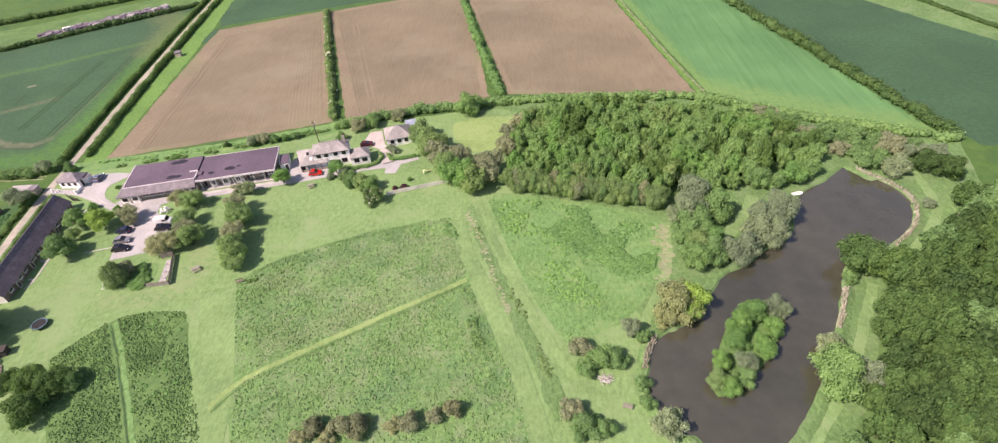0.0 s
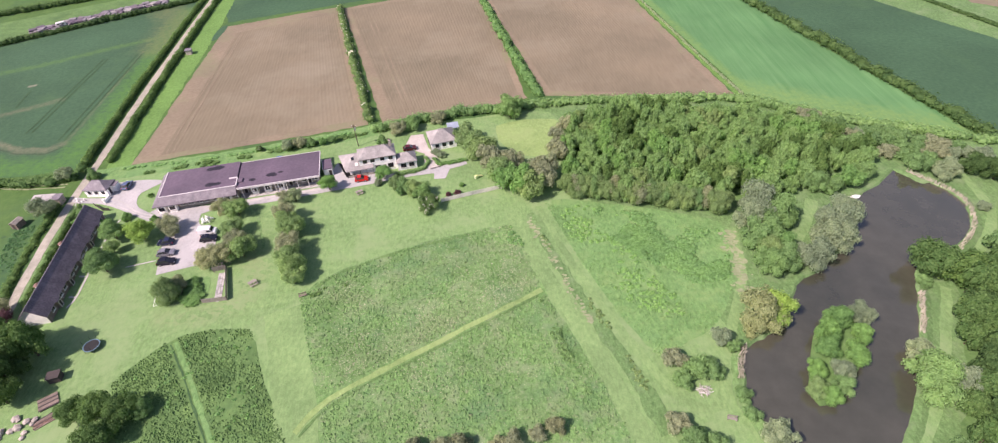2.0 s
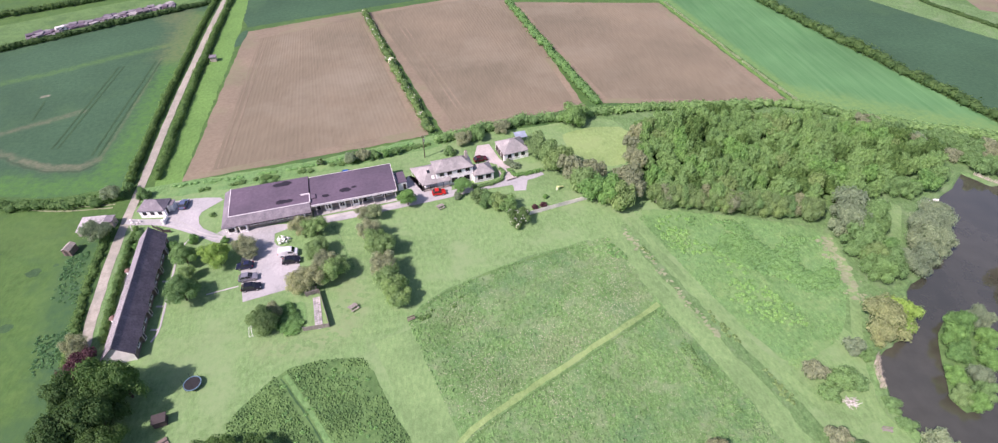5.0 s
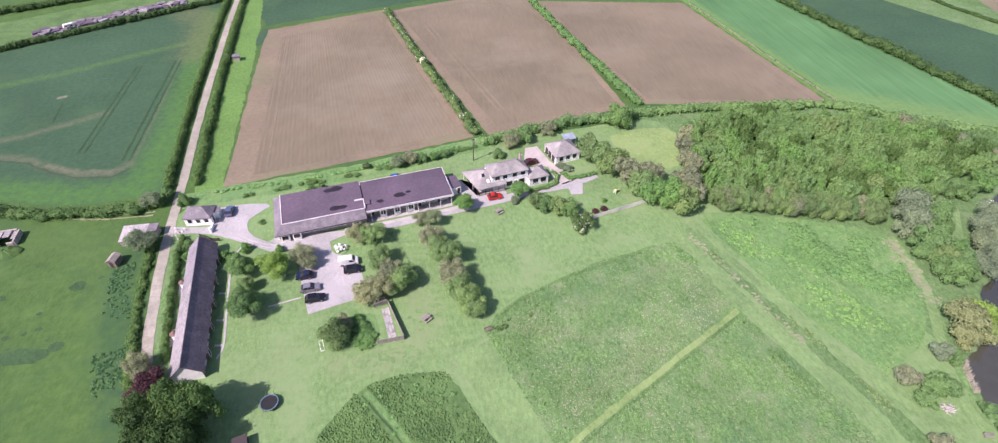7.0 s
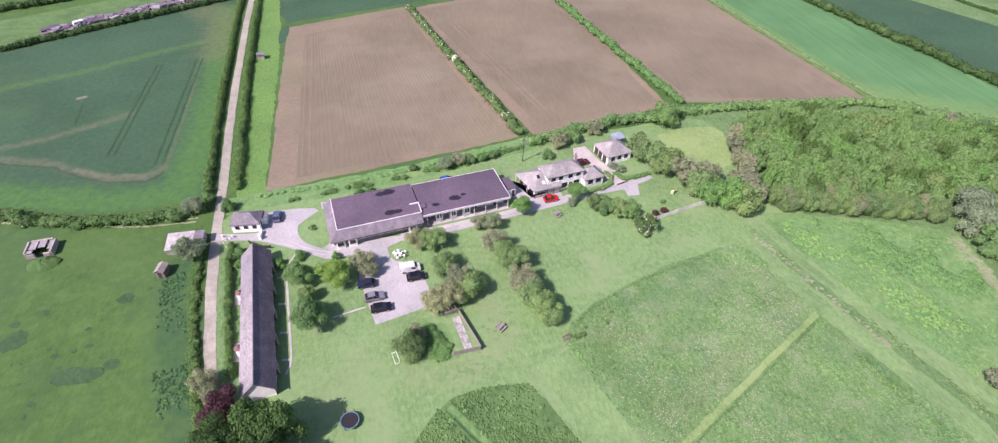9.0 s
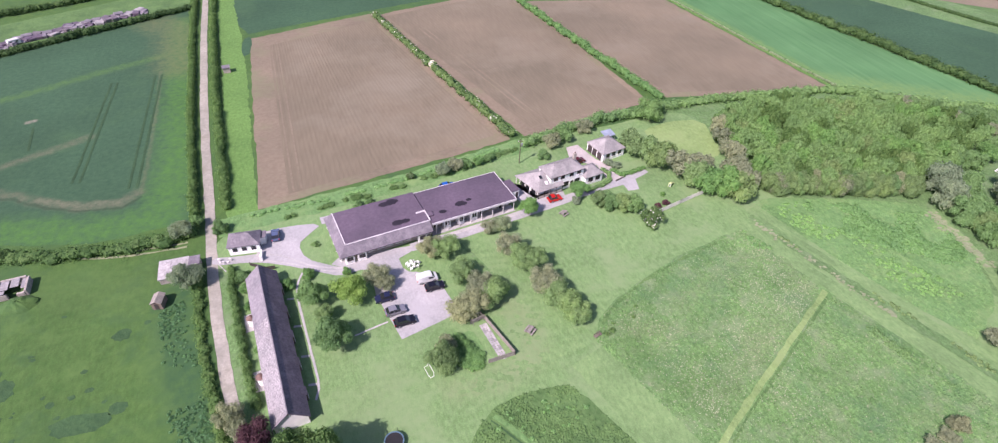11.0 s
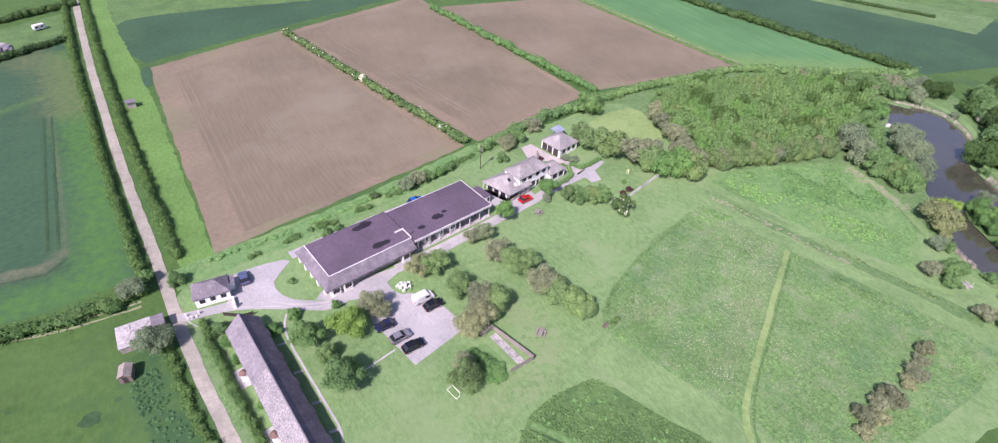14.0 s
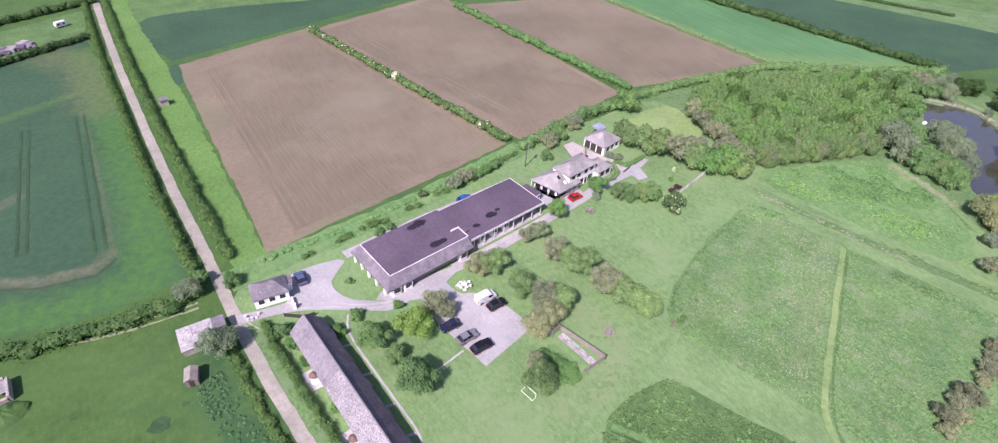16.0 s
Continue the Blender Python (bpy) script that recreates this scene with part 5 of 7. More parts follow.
def farmhouse():
    ob = thing("farmhouse", pose(-56.2, 116.7, 0, 0, 0, 12.8), "white two-storey farmhouse with hipped slate roofs and side wings", "house")
    # two-storey middle
    part("wall", box(3.9, 13.6, 0.95, 6.2, 0, 4.7), M_RENDER, ob, "white rendered wall")
    part("roof", hip_roof(3.9, 13.6, 0.95, 6.2, 4.7, 6.6, 2.6, 0.2), M_SLATEPALE, ob)
    ridge_tiles(ob, (6.1, 3.57, 6.62), (11.4, 3.57, 6.62), M_SLATEPALE)
    for x in (5.4, 7.4, 10.0, 12.2):
        opening(ob, "window", x, 3.35, 4.4, 1.15, 0.95, frame_mat=M_DARKWOOD)
    for x in (8.6, 11.9):
        opening(ob, "window", x, 0.8, 2.2, 1.5, 0.95, frame_mat=M_DARKWOOD)
    opening(ob, "door", 10.3, 0.02, 2.1, 1.0, 0.95, glass=False)
    part("gutter", box(3.7, 13.8, 0.66, 0.75, 4.52, 4.62), M_DARKWOOD, ob, "dark gutter")
    # wide west wing, its roof carried over the veranda
    part("wall", solid([(0.9, 1.6, 0), (3.89, 1.6, 0), (3.89, 7.9, 0), (-0.3, 7.9, 0), (0.9, 1.6, 2.3), (3.89, 1.6, 2.3), (3.89, 7.9, 2.3), (-0.3, 7.9, 2.3)], [(3, 2, 1, 0), (4, 5, 6, 7), (0, 1, 5, 4), (1, 2, 6, 5), (2, 3, 7, 6), (3, 0, 4, 7)]), M_RENDER, ob, "white rendered wall")
    pts = [(0, 0, 2.35), (7.4, 0, 2.35), (7.4, 8.4, 2.35), (-1.6, 8.4, 2.35), (3.0, 4.2, 4.85), (7.4, 4.2, 4.85)]
    pts += [(x, y, z - 0.16) for x, y, z in pts[:4]]
    part("roof", solid(pts, [(0, 1, 5, 4), (1, 2, 5), (2, 3, 4, 5), (3, 0, 4), (6, 7, 1, 0), (7, 8, 2, 1), (8, 9, 3, 2), (9, 6, 0, 3), (9, 8, 7, 6)]), M_SLATEPALE, ob)
    for x, y, mat in ((3.1, 1.5, M_FASCIA), (2.3, 3.0, M_GLASS)):
        bm = box(-0.35, 0.35, -0.45, 0.45, 0, 0.08)
        bmesh.ops.transform(bm, matrix=Matrix.Translation((x, y, 2.37 + y * 0.595)) @ Matrix.Rotation(math.atan(0.595), 4, "X"), verts=bm.verts)
        part("skylight", bm, mat, ob, "skylight set in the slates")
    for i in range(5):
        part("post", box(0.25 + i * 1.7, 0.37 + i * 1.7, 0.2, 0.32, 0, 2.3), M_DARKWOOD, ob)
    for i in range(4):
        a = i / 3
        part("post", box(-1.4 * a * 0.95 + 0.1, -1.4 * a * 0.95 + 0.22, 0.9 + 7.2 * a, 1.02 + 7.2 * a, 0, 2.25), M_WHITE if i % 2 else M_DARKWOOD, ob)
    part("veranda_wall", box(0.4, 7.2, 0.24, 0.36, 0.02, 0.75), M_STONE, ob)
    for y in (2.8, 4.8, 6.8):
        part("glazing", box(0.9 - (y - 1.6) * 0.19 - 0.35, 0.9 - (y - 1.6) * 0.19 - 0.2, y - 0.7, y + 0.7, 0.1, 2.15), M_GLASS, ob, "dark glazed side")
    # east wing
    part("wall", box(13.61, 18.8, -0.3, 4.2, 0, 2.5), M_RENDER, ob, "white rendered wall")
    part("roof", hip_roof(13.61, 18.8, -0.3, 4.2, 2.5, 4.2, 2.3, 0.2), M_SLATEPALE, ob)
    for x in (15.2, 17.4):
        opening(ob, "window", x, 0.8, 2.1, 1.4, -0.3, frame_mat=M_DARKWOOD)
    opening(ob, "window", 2.0, 0.8, 2.1, 1.4, 18.8, 1, "y", frame_mat=M_DARKWOOD)
    part("chimney", box(12.4, 13.1, 3.9, 4.6, 5.4, 7.3, 0.03), M_STONE, ob)
    part("chimney_pot", cyl(12.75, 4.25, 7.3, 7.7, 0.14, 0.11), M_TERRACOTTA, ob)
    an = thing("store", pose(-62.5, 118.3, 0, 0, 0, 15), "small white store with a dark flat roof between the buildings", "outbuilding")
    part("wall", box(0, 2.3, 0, 4.4, 0, 2.35), M_RENDER, an)
    part("roof", box(0.02, 2.4, -0.1, 4.5, 2.35, 2.5), M_ROOF, an)
    part("fascia", box(-0.12, -0.01, -0.12, 4.5, 2.2, 2.62), M_FASCIA, an)
    opening(an, "door", 1.7, 0.02, 2.0, 0.9, 0, glass=False)


def bungalow():
    ob = thing("garage_block", pose(-34.2, 127.9, 0, 0, 0, 15), "white garage block with a hipped slate roof in the courtyard", "garage")
    part("wall", box(0, 7.2, 0, 6.6, 0, 2.5), M_RENDER, ob, "white rendered wall")
    part("roof", hip_roof(0, 7.2, 0, 6.6, 2.5, 4.7, 3.2, 0.25), M_SLATEPALE, ob)
    ridge_tiles(ob, (2.75, 3.3, 4.72), (4.45, 3.3, 4.72), M_SLATEPALE)
    # Flat dark panels stand for the shade inside the open bays.
    for y in (1.5, 3.5, 5.4):
        part("bay_shade", box(-0.05, -0.01, y - 0.85, y + 0.85, 0.02, 2.1), M_DARKWOOD, ob, "dark panel for the shade in an open bay")
    for x in (1.6, 3.6, 5.6):
        opening(ob, "window", x, 0.9, 2.1, 1.1, 0, frame_mat=M_DARKWOOD)
    cv = thing("covered_frame", pose(-29.8, 136.0, 0, 0, 0, 12), "grey-blue covered frame structure behind the garage block", "shelter")
    for x in (0, 1.6, 3.2):
        for y in (0, 2.4):
            part("post", cyl(x, y, 0, 2.1, 0.05, n=6), M_STEEL, cv)
    part("cover", solid([(-0.1, -0.1, 2.1), (3.3, -0.1, 2.1), (3.3, 2.5, 2.5), (-0.1, 2.5, 2.5), (-0.1, -0.1, 2.16), (3.3, -0.1, 2.16), (3.3, 2.5, 2.56), (-0.1, 2.5, 2.56)], [(3, 2, 1, 0), (4, 5, 6, 7), (0, 1, 5, 4), (1, 2, 6, 5), (2, 3, 7, 6), (3, 0, 4, 7)]), M_BLUENET, cv, "blue sheet")


long_building()
cottage_row()
gatehouse()
ruin_shed()
farmhouse()
bungalow()


# ---- vehicles ----
def car(paint, x, y, heading, label, scale=1.0, tall=1.0):
    ob = thing("car", pose(x, y, 0.09, 0, 0, heading), label, "car", "parked vehicles")
    L, Wd = 4.2 * scale, 1.76
    side = [(-L / 2, 0.28), (-L / 2, 0.72), (-L / 2 + 0.12, 0.86), (-0.5 * L + 0.9, 0.92), (L / 2 - 1.2, 0.92), (L / 2 - 0.2, 0.74), (L / 2, 0.6), (L / 2, 0.28)]
    pts = [(a, s * Wd / 2 * (0.94 if b > 0.8 else 1), b) for s in (-1, 1) for a, b in side]
    n = len(side)
    bm = solid(pts, [tuple(range(n))[::-1], tuple(range(n, 2 * n))] + [(i, (i + 1) % n, n + (i + 1) % n, n + i) for i in range(n)])
    bmesh.ops.bevel(bm, geom=bm.edges[:], offset=0.05, segments=2, affect="EDGES")
    body = part("body", bm, M_CARS[paint], ob)
    z0, z1 = 0.88, 1.45 * tall
    a0, a1, b0, b1 = -L / 2 + 0.25, L / 2 - 1.05, -L / 2 + 0.75, L / 2 - 1.85
    w0, w1 = Wd / 2 * 0.92, Wd / 2 * 0.72
    pts = [(a0, -w0, z0), (a1, -w0, z0), (a1, w0, z0), (a0, w0, z0), (b0, -w1, z1 - 0.06), (b1, -w1, z1 - 0.06), (b1, w1, z1 - 0.06), (b0, w1, z1 - 0.06)]
    part("glazing", solid(pts, [(3, 2, 1, 0), (4, 5, 6, 7), (0, 1, 5, 4), (1, 2, 6, 5), (2, 3, 7, 6), (3, 0, 4, 7)]), M_GLASS, ob)
    bm = box(b0 - 0.05, b1 + 0.05, -w1 - 0.03, w1 + 0.03, z1 - 0.06, z1, 0.03)
    for sx, tx in ((a0, b0), (a1, b1), ((a0 + a1) / 2, (b0 + b1) / 2)):
        for s in (-1, 1):
            q = [(sx, s * (w0 + 0.012), z0), (sx + 0.09, s * (w0 + 0.012), z0), (tx + 0.09, s * (w1 + 0.012), z1 - 0.05), (tx, s * (w1 + 0.012), z1 - 0.05)]
            bm.faces.new([bm.verts.new(v) for v in q])
    part("roof", bm, M_CARS[paint], ob)
    for wx in (-L / 2 + 0.78, L / 2 - 0.82):
        for s in (-1, 1):
            bm = bmesh.new()
            r = bmesh.ops.create_cone(bm, cap_ends=True, segments=16, radius1=0.31, radius2=0.31, depth=0.2)
            bmesh.ops.transform(bm, matrix=Matrix.Translation((wx, s * (Wd / 2 - 0.07), 0.31)) @ Matrix.Rotation(radians(90), 4, "X"), verts=r["verts"])
            tyre = part("wheel", bm, M_TYRE, ob)
            bm = bmesh.new()
            r = bmesh.ops.create_cone(bm, cap_ends=True, segments=10, radius1=0.19, radius2=0.19, depth=0.03)
            bmesh.ops.transform(bm, matrix=Matrix.Translation((wx, s * (Wd / 2 + 0.04), 0.31)) @ Matrix.Rotation(radians(90), 4, "X"), verts=r["verts"])
            part("rim", bm, M_STEEL, tyre)
    for s in (-1, 1):
        part("headlight", box(L / 2 - 0.12, L / 2 + 0.01, s * 0.62 - 0.17, s * 0.62 + 0.17, 0.56, 0.7, 0.02), M_STEEL, ob)
        part("tail_light", box(-L / 2 - 0.012, -L / 2 + 0.1, s * 0.7 - 0.1, s * 0.7 + 0.1, 0.6, 0.82, 0.02), M_CARS["red"], ob)
    return ob


def van(x, y, heading, label):
    """A small panel van: bonnet, raked screen, tall load space."""
    ob = thing("van", pose(x, y, 0.09, 0, 0, heading), label, "van", "parked vehicles")
    side = [(-2.1, 0.3), (-2.1, 1.55), (-1.95, 1.78), (0.55, 1.84), (0.95, 1.72), (1.42, 1.1), (2.0, 0.92), (2.12, 0.7), (2.12, 0.3)]
    pts = [(a, e * (0.8 if z > 1.5 else 0.88), z) for e in (-1, 1) for a, z in side]
    n = len(side)
    bm = solid(pts, [tuple(range(n))[::-1], tuple(range(n, 2 * n))] + [(i, (i + 1) % n, n + (i + 1) % n, n + i) for i in range(n)])
    bmesh.ops.bevel(bm, geom=bm.edges[:], offset=0.05, segments=2, affect="EDGES")
    part("body", bm, M_CARS["white"], ob)
    pts = [(0.99, -0.68, 1.68), (0.99, 0.68, 1.68), (1.4, 0.76, 1.14), (1.4, -0.76, 1.14)]
    pts += [(a + 0.03, b, c + 0.02) for a, b, c in pts]
    part("windscreen", solid(pts, [(3, 2, 1, 0), (4, 5, 6, 7), (0, 1, 5, 4), (1, 2, 6, 5), (2, 3, 7, 6), (3, 0, 4, 7)]), M_GLASS, ob)
    for e in (-1, 1):
        part("side_window", solid([(0.2, e * 0.868, 1.1), (1.3, e * 0.868, 1.1), (0.95, e * 0.83, 1.55), (0.2, e * 0.83, 1.55), (0.2, e * 0.89, 1.1), (1.3, e * 0.89, 1.1), (0.95, e * 0.85, 1.55), (0.2, e * 0.85, 1.55)], [(3, 2, 1, 0), (4, 5, 6, 7), (0, 1, 5, 4), (1, 2, 6, 5), (2, 3, 7, 6), (3, 0, 4, 7)]), M_GLASS, ob)
        part("headlight", box(2.02, 2.13, e * 0.64 - 0.15, e * 0.64 + 0.15, 0.66, 0.84, 0.02), M_STEEL, ob)
        part("tail_light", box(-2.12, -2.02, e * 0.76 - 0.07, e * 0.76 + 0.07, 0.8, 1.3, 0.02), M_CARS["red"], ob)
        for wx in (-1.3, 1.35):
            bm = bmesh.new()
            r = bmesh.ops.create_cone(bm, cap_ends=True, segments=16, radius1=0.32, radius2=0.32, depth=0.2)
            bmesh.ops.transform(bm, matrix=Matrix.Translation((wx, e * 0.82, 0.32)) @ Matrix.Rotation(radians(90), 4, "X"), verts=r["verts"])
            wheel = part("wheel", bm, M_TYRE, ob)
            bm = bmesh.new()
            r = bmesh.ops.create_cone(bm, cap_ends=True, segments=10, radius1=0.19, radius2=0.19, depth=0.03)
            bmesh.ops.transform(bm, matrix=Matrix.Translation((wx, e * 0.93, 0.32)) @ Matrix.Rotation(radians(90), 4, "X"), verts=r["verts"])
            part("rim", bm, M_STEEL, wheel)
    return ob


van(-86.4, 97.8, 5, "small white panel van parked in the car park")
car("navy", -95.2, 94.8, 184, "dark blue hatchback parked in the car park", 0.86)
car("silver", -93.6, 91.2, 8, "silver estate car parked in the car park", 0.94)
car("black", -92.3, 88.3, 6, "black car parked at the edge of the car park", 0.96)
car("black", -85.3, 95.4, 6, "black car parked beside the white van", 0.92)
car("slate_blue", -115.4, 118.0, 93, "blue-grey car standing in the yard", 0.88)
car("blue", -76.1, 126.4, 9, "bright blue car behind the long building", 0.92)
car("red", -52.2, 115.9, 8, "red car on the terrace before the house", 0.84)
car("maroon", -40.6, 129.2, 14, "dark red car in the courtyard", 0.9)


# ---- single trees and shrubs ----
GARDEN = [(-108.2, 97.5, 2.4, 4.0, "green"), (-105.0, 86.6, 3.0, 4.8, "green"), (-106.2, 92.6, 1.4, 3.0, "garden"), (-101.2, 96.8, 2.6, 4.8, "yellow"), (-96.0, 99.4, 2.0, 3.2, "brown"), (-94.4, 97.4, 1.4, 2.4, "brown"),
          (-84.6, 104.6, 2.0, 3.6, "brown"), (-80.9, 104.0, 2.4, 3.8, "garden"), (-82.8, 105.4, 1.6, 3.0, "brown"), (-79.3, 96.6, 2.3, 3.8, "garden"), (-77.4, 91.6, 2.2, 4.0, "brown"), (-75.2, 89.4, 2.8, 4.6, "garden"), (-79.0, 87.8, 2.3, 4.0, "brown"), (-82.2, 86.8, 2.5, 3.8, "brown"),
          (-70.4, 108.4, 1.4, 2.6, "brown"), (-67.8, 108.2, 1.8, 3.4, "willow"), (-68.4, 101.0, 2.3, 4.0, "brown"), (-66.8, 97.6, 2.6, 4.4, "garden"), (-64.8, 95.6, 2.5, 4.4, "garden"), (-64.6, 89.4, 2.6, 4.2, "brown"), (-63.4, 85.4, 2.8, 4.6, "garden"), (-61.8, 82.4, 2.8, 4.6, "garden"), (-61.2, 80.2, 1.8, 3.4, "garden")]
for x, y, r, h, leaf in GARDEN:
    tree(x, y, r * 1.12, h * 1.18, leaf, "on the garden lawn", "garden trees", 2, 0.24)
for x, y, r, h, leaf in ((-47.6, 113.6, 1.1, 1.6, "willow"), (-42.2, 112.0, 1.9, 3.6, "olive"), (-40.4, 110.8, 2.3, 3.8, "green"), (-37.8, 109.4, 2.5, 3.8, "olive"), (-35.4, 107.8, 2.4, 3.6, "green"), (-31.8, 125.2, 1.4, 1.4, "willow"), (-33.2, 102.8, 2.5, 3.6, "blossom"), (-28.8, 107.6, 0.8, 1.1, "purple"), (-26.6, 108.2, 0.9, 1.2, "purple"), (-82.6, 79.4, 2.1, 0.9, "bright"), (-81.6, 77.0, 1.9, 0.8, "bright"), (-83.9, 81.2, 1.7, 1.2, "bright"), (-83.6, 77.2, 1.6, 0.8, "bright")):
    tree(x, y, r, h, leaf, "beside the garden lawn", "shrubs", 1, 0.04, "shrub")
for x, y, r, h, leaf in ((-109.0, 104.4, 1.15, 1.7, "bright"), (-101.6, 103.4, 0.9, 1.5, "bright"), (-112.9, 102.6, 1.3, 1.5, "bright"), (-126.6, 122.6, 1.5, 2.8, "green"), (-84, 132.3, 1.1, 1.6, "blossom"), (-119.7, 99, 1.0, 1.2, "bright"), (-107.4, 113.4, 0.8, 0.8, "green"), (-33.0, 126.6, 1.3, 1.5, "willow"), (-25.5, 111.5, 0.7, 1.0, "bright"), (-120.4, 103.2, 1.2, 1.6, "bright"), (-117.6, 88.4, 1.0, 1.3, "bright"), (-121.2, 106.8, 1.4, 2.2, "green"), (-168.6, 123, 1.3, 1.4, "blossom"), (-166.8, 123.4, 1.4, 2.0, "dark")):
    tree(x, y, r, h, leaf, "beside the lawn or pasture", "shrubs", 1, 0.04, "shrub")
for x, y, r, h in ((-60.0, 112.4, 2.6, 4.4), (-46.3, 116.0, 2.2, 4.2)):
    tree(x, y, r, h, "bright", "beside the path before the house", "front garden trees", 2, 0.3)
tree(-87.2, 77.6, 2.6, 5.0, "olive", "beside the fenced enclosure", "", 2, 0.05)
tree(-86.2, 80.4, 1.9, 3.4, "brown", "beside the fenced enclosure", "", 2, 0.05)
tree(-131.0, 107.6, 2.9, 5.0, "willow", "beside the farm track", "", 2, 0.2)
tree(-134.0, 122.8, 2.2, 3.6, "willow", "at the crossing", "", 2)
tree(-131.4, 125.6, 1.3, 2.6, "green", "at the crossing", "", 1)
tree(-117.2, 69.6, 3.2, 5.2, "purple", "beside the cottages", "", 2)
for x, y, r, h, leaf in ((-107.4, 64.6, 3.6, 9.0, "hedge"), (-111.2, 64.8, 3.8, 9.0, "hedge"), (-115.4, 63.2, 3.6, 7.6, "dark"), (-109.0, 58.8, 3.8, 8.6, "dark"), (-113.2, 57.0, 3.8, 7.6, "dark"), (-106.8, 54.4, 3.2, 6.0, "dark"), (-119.6, 73.0, 1.7, 3.6, "brown"), (-121.2, 75.4, 1.9, 3.8, "brown"), (-92.6, 50.8, 2.6, 4.0, "hedge"), (-88.4, 51.2, 2.8, 4.6, "hedge"), (-83.6, 50.8, 2.8, 4.6, "hedge"), (-80.8, 51.2, 1.7, 3.0, "green"), (-85, 45.8, 3.4, 5.0, "hedge")):
    tree(x, y, r, h, leaf, "beyond the cottages", "corner trees", 2)
for x, y, r, h, leaf in ((-72.4, 133.6, 1.9, 3.0, "brown"), (-76.0, 132.6, 1.9, 2.8, "willow"), (-69.6, 133.8, 1.5, 2.4, "green"), (-66.2, 134.2, 1.2, 2.0, "bright"), (-95, 124.6, 1.0, 1.3, "green"), (-97.4, 124.2, 1.1, 1.3, "green"), (-63.4, 134.8, 1.3, 2.2, "green"), (-48.8, 133.2, 1.5, 2.4, "green"), (-45, 138, 2.2, 3.6, "brown"), (-40.4, 140.4, 2.2, 3.8, "green"), (-33, 143.2, 2.2, 3.4, "brown")):
    tree(x, y, r, h, leaf, "on the field bank", "bank shrubs", 1, 0.05, "shrub")
tree(-11.6, 144.4, 3.8, 6.0, "green", "standing in the field hedge", "", 2)
for x, y, r, h, leaf in ((-24.4, 130.5, 2.8, 5.0, "olive"), (-22.2, 126.6, 2.9, 5.4, "garden"), (-20.2, 122.6, 3.1, 5.6, "olive"), (-17.4, 118.4, 3.0, 5.8, "brown"), (-15.8, 114.2, 2.8, 5.4, "garden"), (-13.0, 110.2, 2.8, 5.2, "bright"), (-10.4, 108.6, 2.6, 5.6, "bright"), (-8.0, 106.6, 2.8, 5.8, "olive"), (-5.4, 109.0, 3.0, 5.4, "brown"), (-4.6, 113.4, 2.8, 5.2, "brown"), (-12.4, 116.4, 2.6, 5.2, "brown"), (0.8, 121.6, 2.4, 4.4, "brown"), (2.0, 127.4, 2.5, 4.6, "brown"), (4.6, 133.4, 2.4, 4.6, "brown")):
    tree(x, y, r * 1.28, h * 1.2, leaf, "at the garden edge", "garden edge trees", 1)
# round the pond
for x, y, r, h, leaf in ((44.6, 95.6, 4.6, 8.0, "willow"), (48.0, 92.0, 3.8, 7.2, "green"), (41.6, 91.0, 3.6, 7.0, "willow"), (43.4, 86.6, 3.6, 6.4, "green"), (40.4, 85.0, 3.4, 6.0, "green"), (45.4, 83.2, 3.0, 5.0, "bright"), (40.6, 77.8, 3.4, 5.6, "green"), (44.2, 78.6, 3.4, 5.4, "green"), (42.4, 81.4, 3.0, 5.4, "olive"), (50.6, 78.8, 3.3, 5.8, "willow"), (48.0, 79.6, 2.4, 4.6, "willow"), (55.2, 83.8, 3.4, 6.2, "willow"), (58.6, 83.4, 3.0, 5.6, "willow"), (60.2, 88.4, 3.6, 6.6, "willow"), (57.0, 88.0, 3.0, 6.2, "willow"), (63.4, 92.0, 3.2, 6.0, "willow"), (62.0, 104.0, 3.0, 5.0, "green"), (70.6, 104.4, 2.8, 5.0, "bright"), (75.6, 107.0, 2.8, 4.8, "green"), (66.0, 102.6, 2.2, 3.8, "green")):
    tree(x, y, r, h, leaf, "on the wooded pond bank", "pond trees", 2 if r > 2.9 else 1, 0.06)
for x, y, r, h, leaf in ((33.4, 64.8, 4.7, 6.0, "orange"), (31.4, 62.2, 2.2, 3.6, "orange"), (37.0, 66.6, 3.4, 5.4, "yellow"), (36.0, 63.6, 2.4, 4.0, "yellow"), (24.2, 60.2, 1.9, 3.4, "willow"), (26.2, 58.2, 1.4, 2.4, "green"), (17.2, 53.4, 2.6, 3.6, "green"), (14.4, 56.0, 2.1, 3.2, "brown"), (20.2, 53.4, 2.2, 3.2, "green"), (14.8, 51.4, 1.7, 2.4, "green"), (24.2, 48.6, 1.5, 2.4, "green"), (24.2, 44.9, 1.4, 2.0, "green"), (27.0, 41.0, 2.7, 3.6, "willow"), (11.4, 44.0, 1.9, 2.8, "brown"), (13.6, 40.8, 2.3, 3.2, "green"), (16.4, 40.4, 1.8, 2.6, "green")):
    tree(x, y, r, h, leaf, "on the pond bank", "pond trees", 2 if r > 2.9 else 1, 0.06)
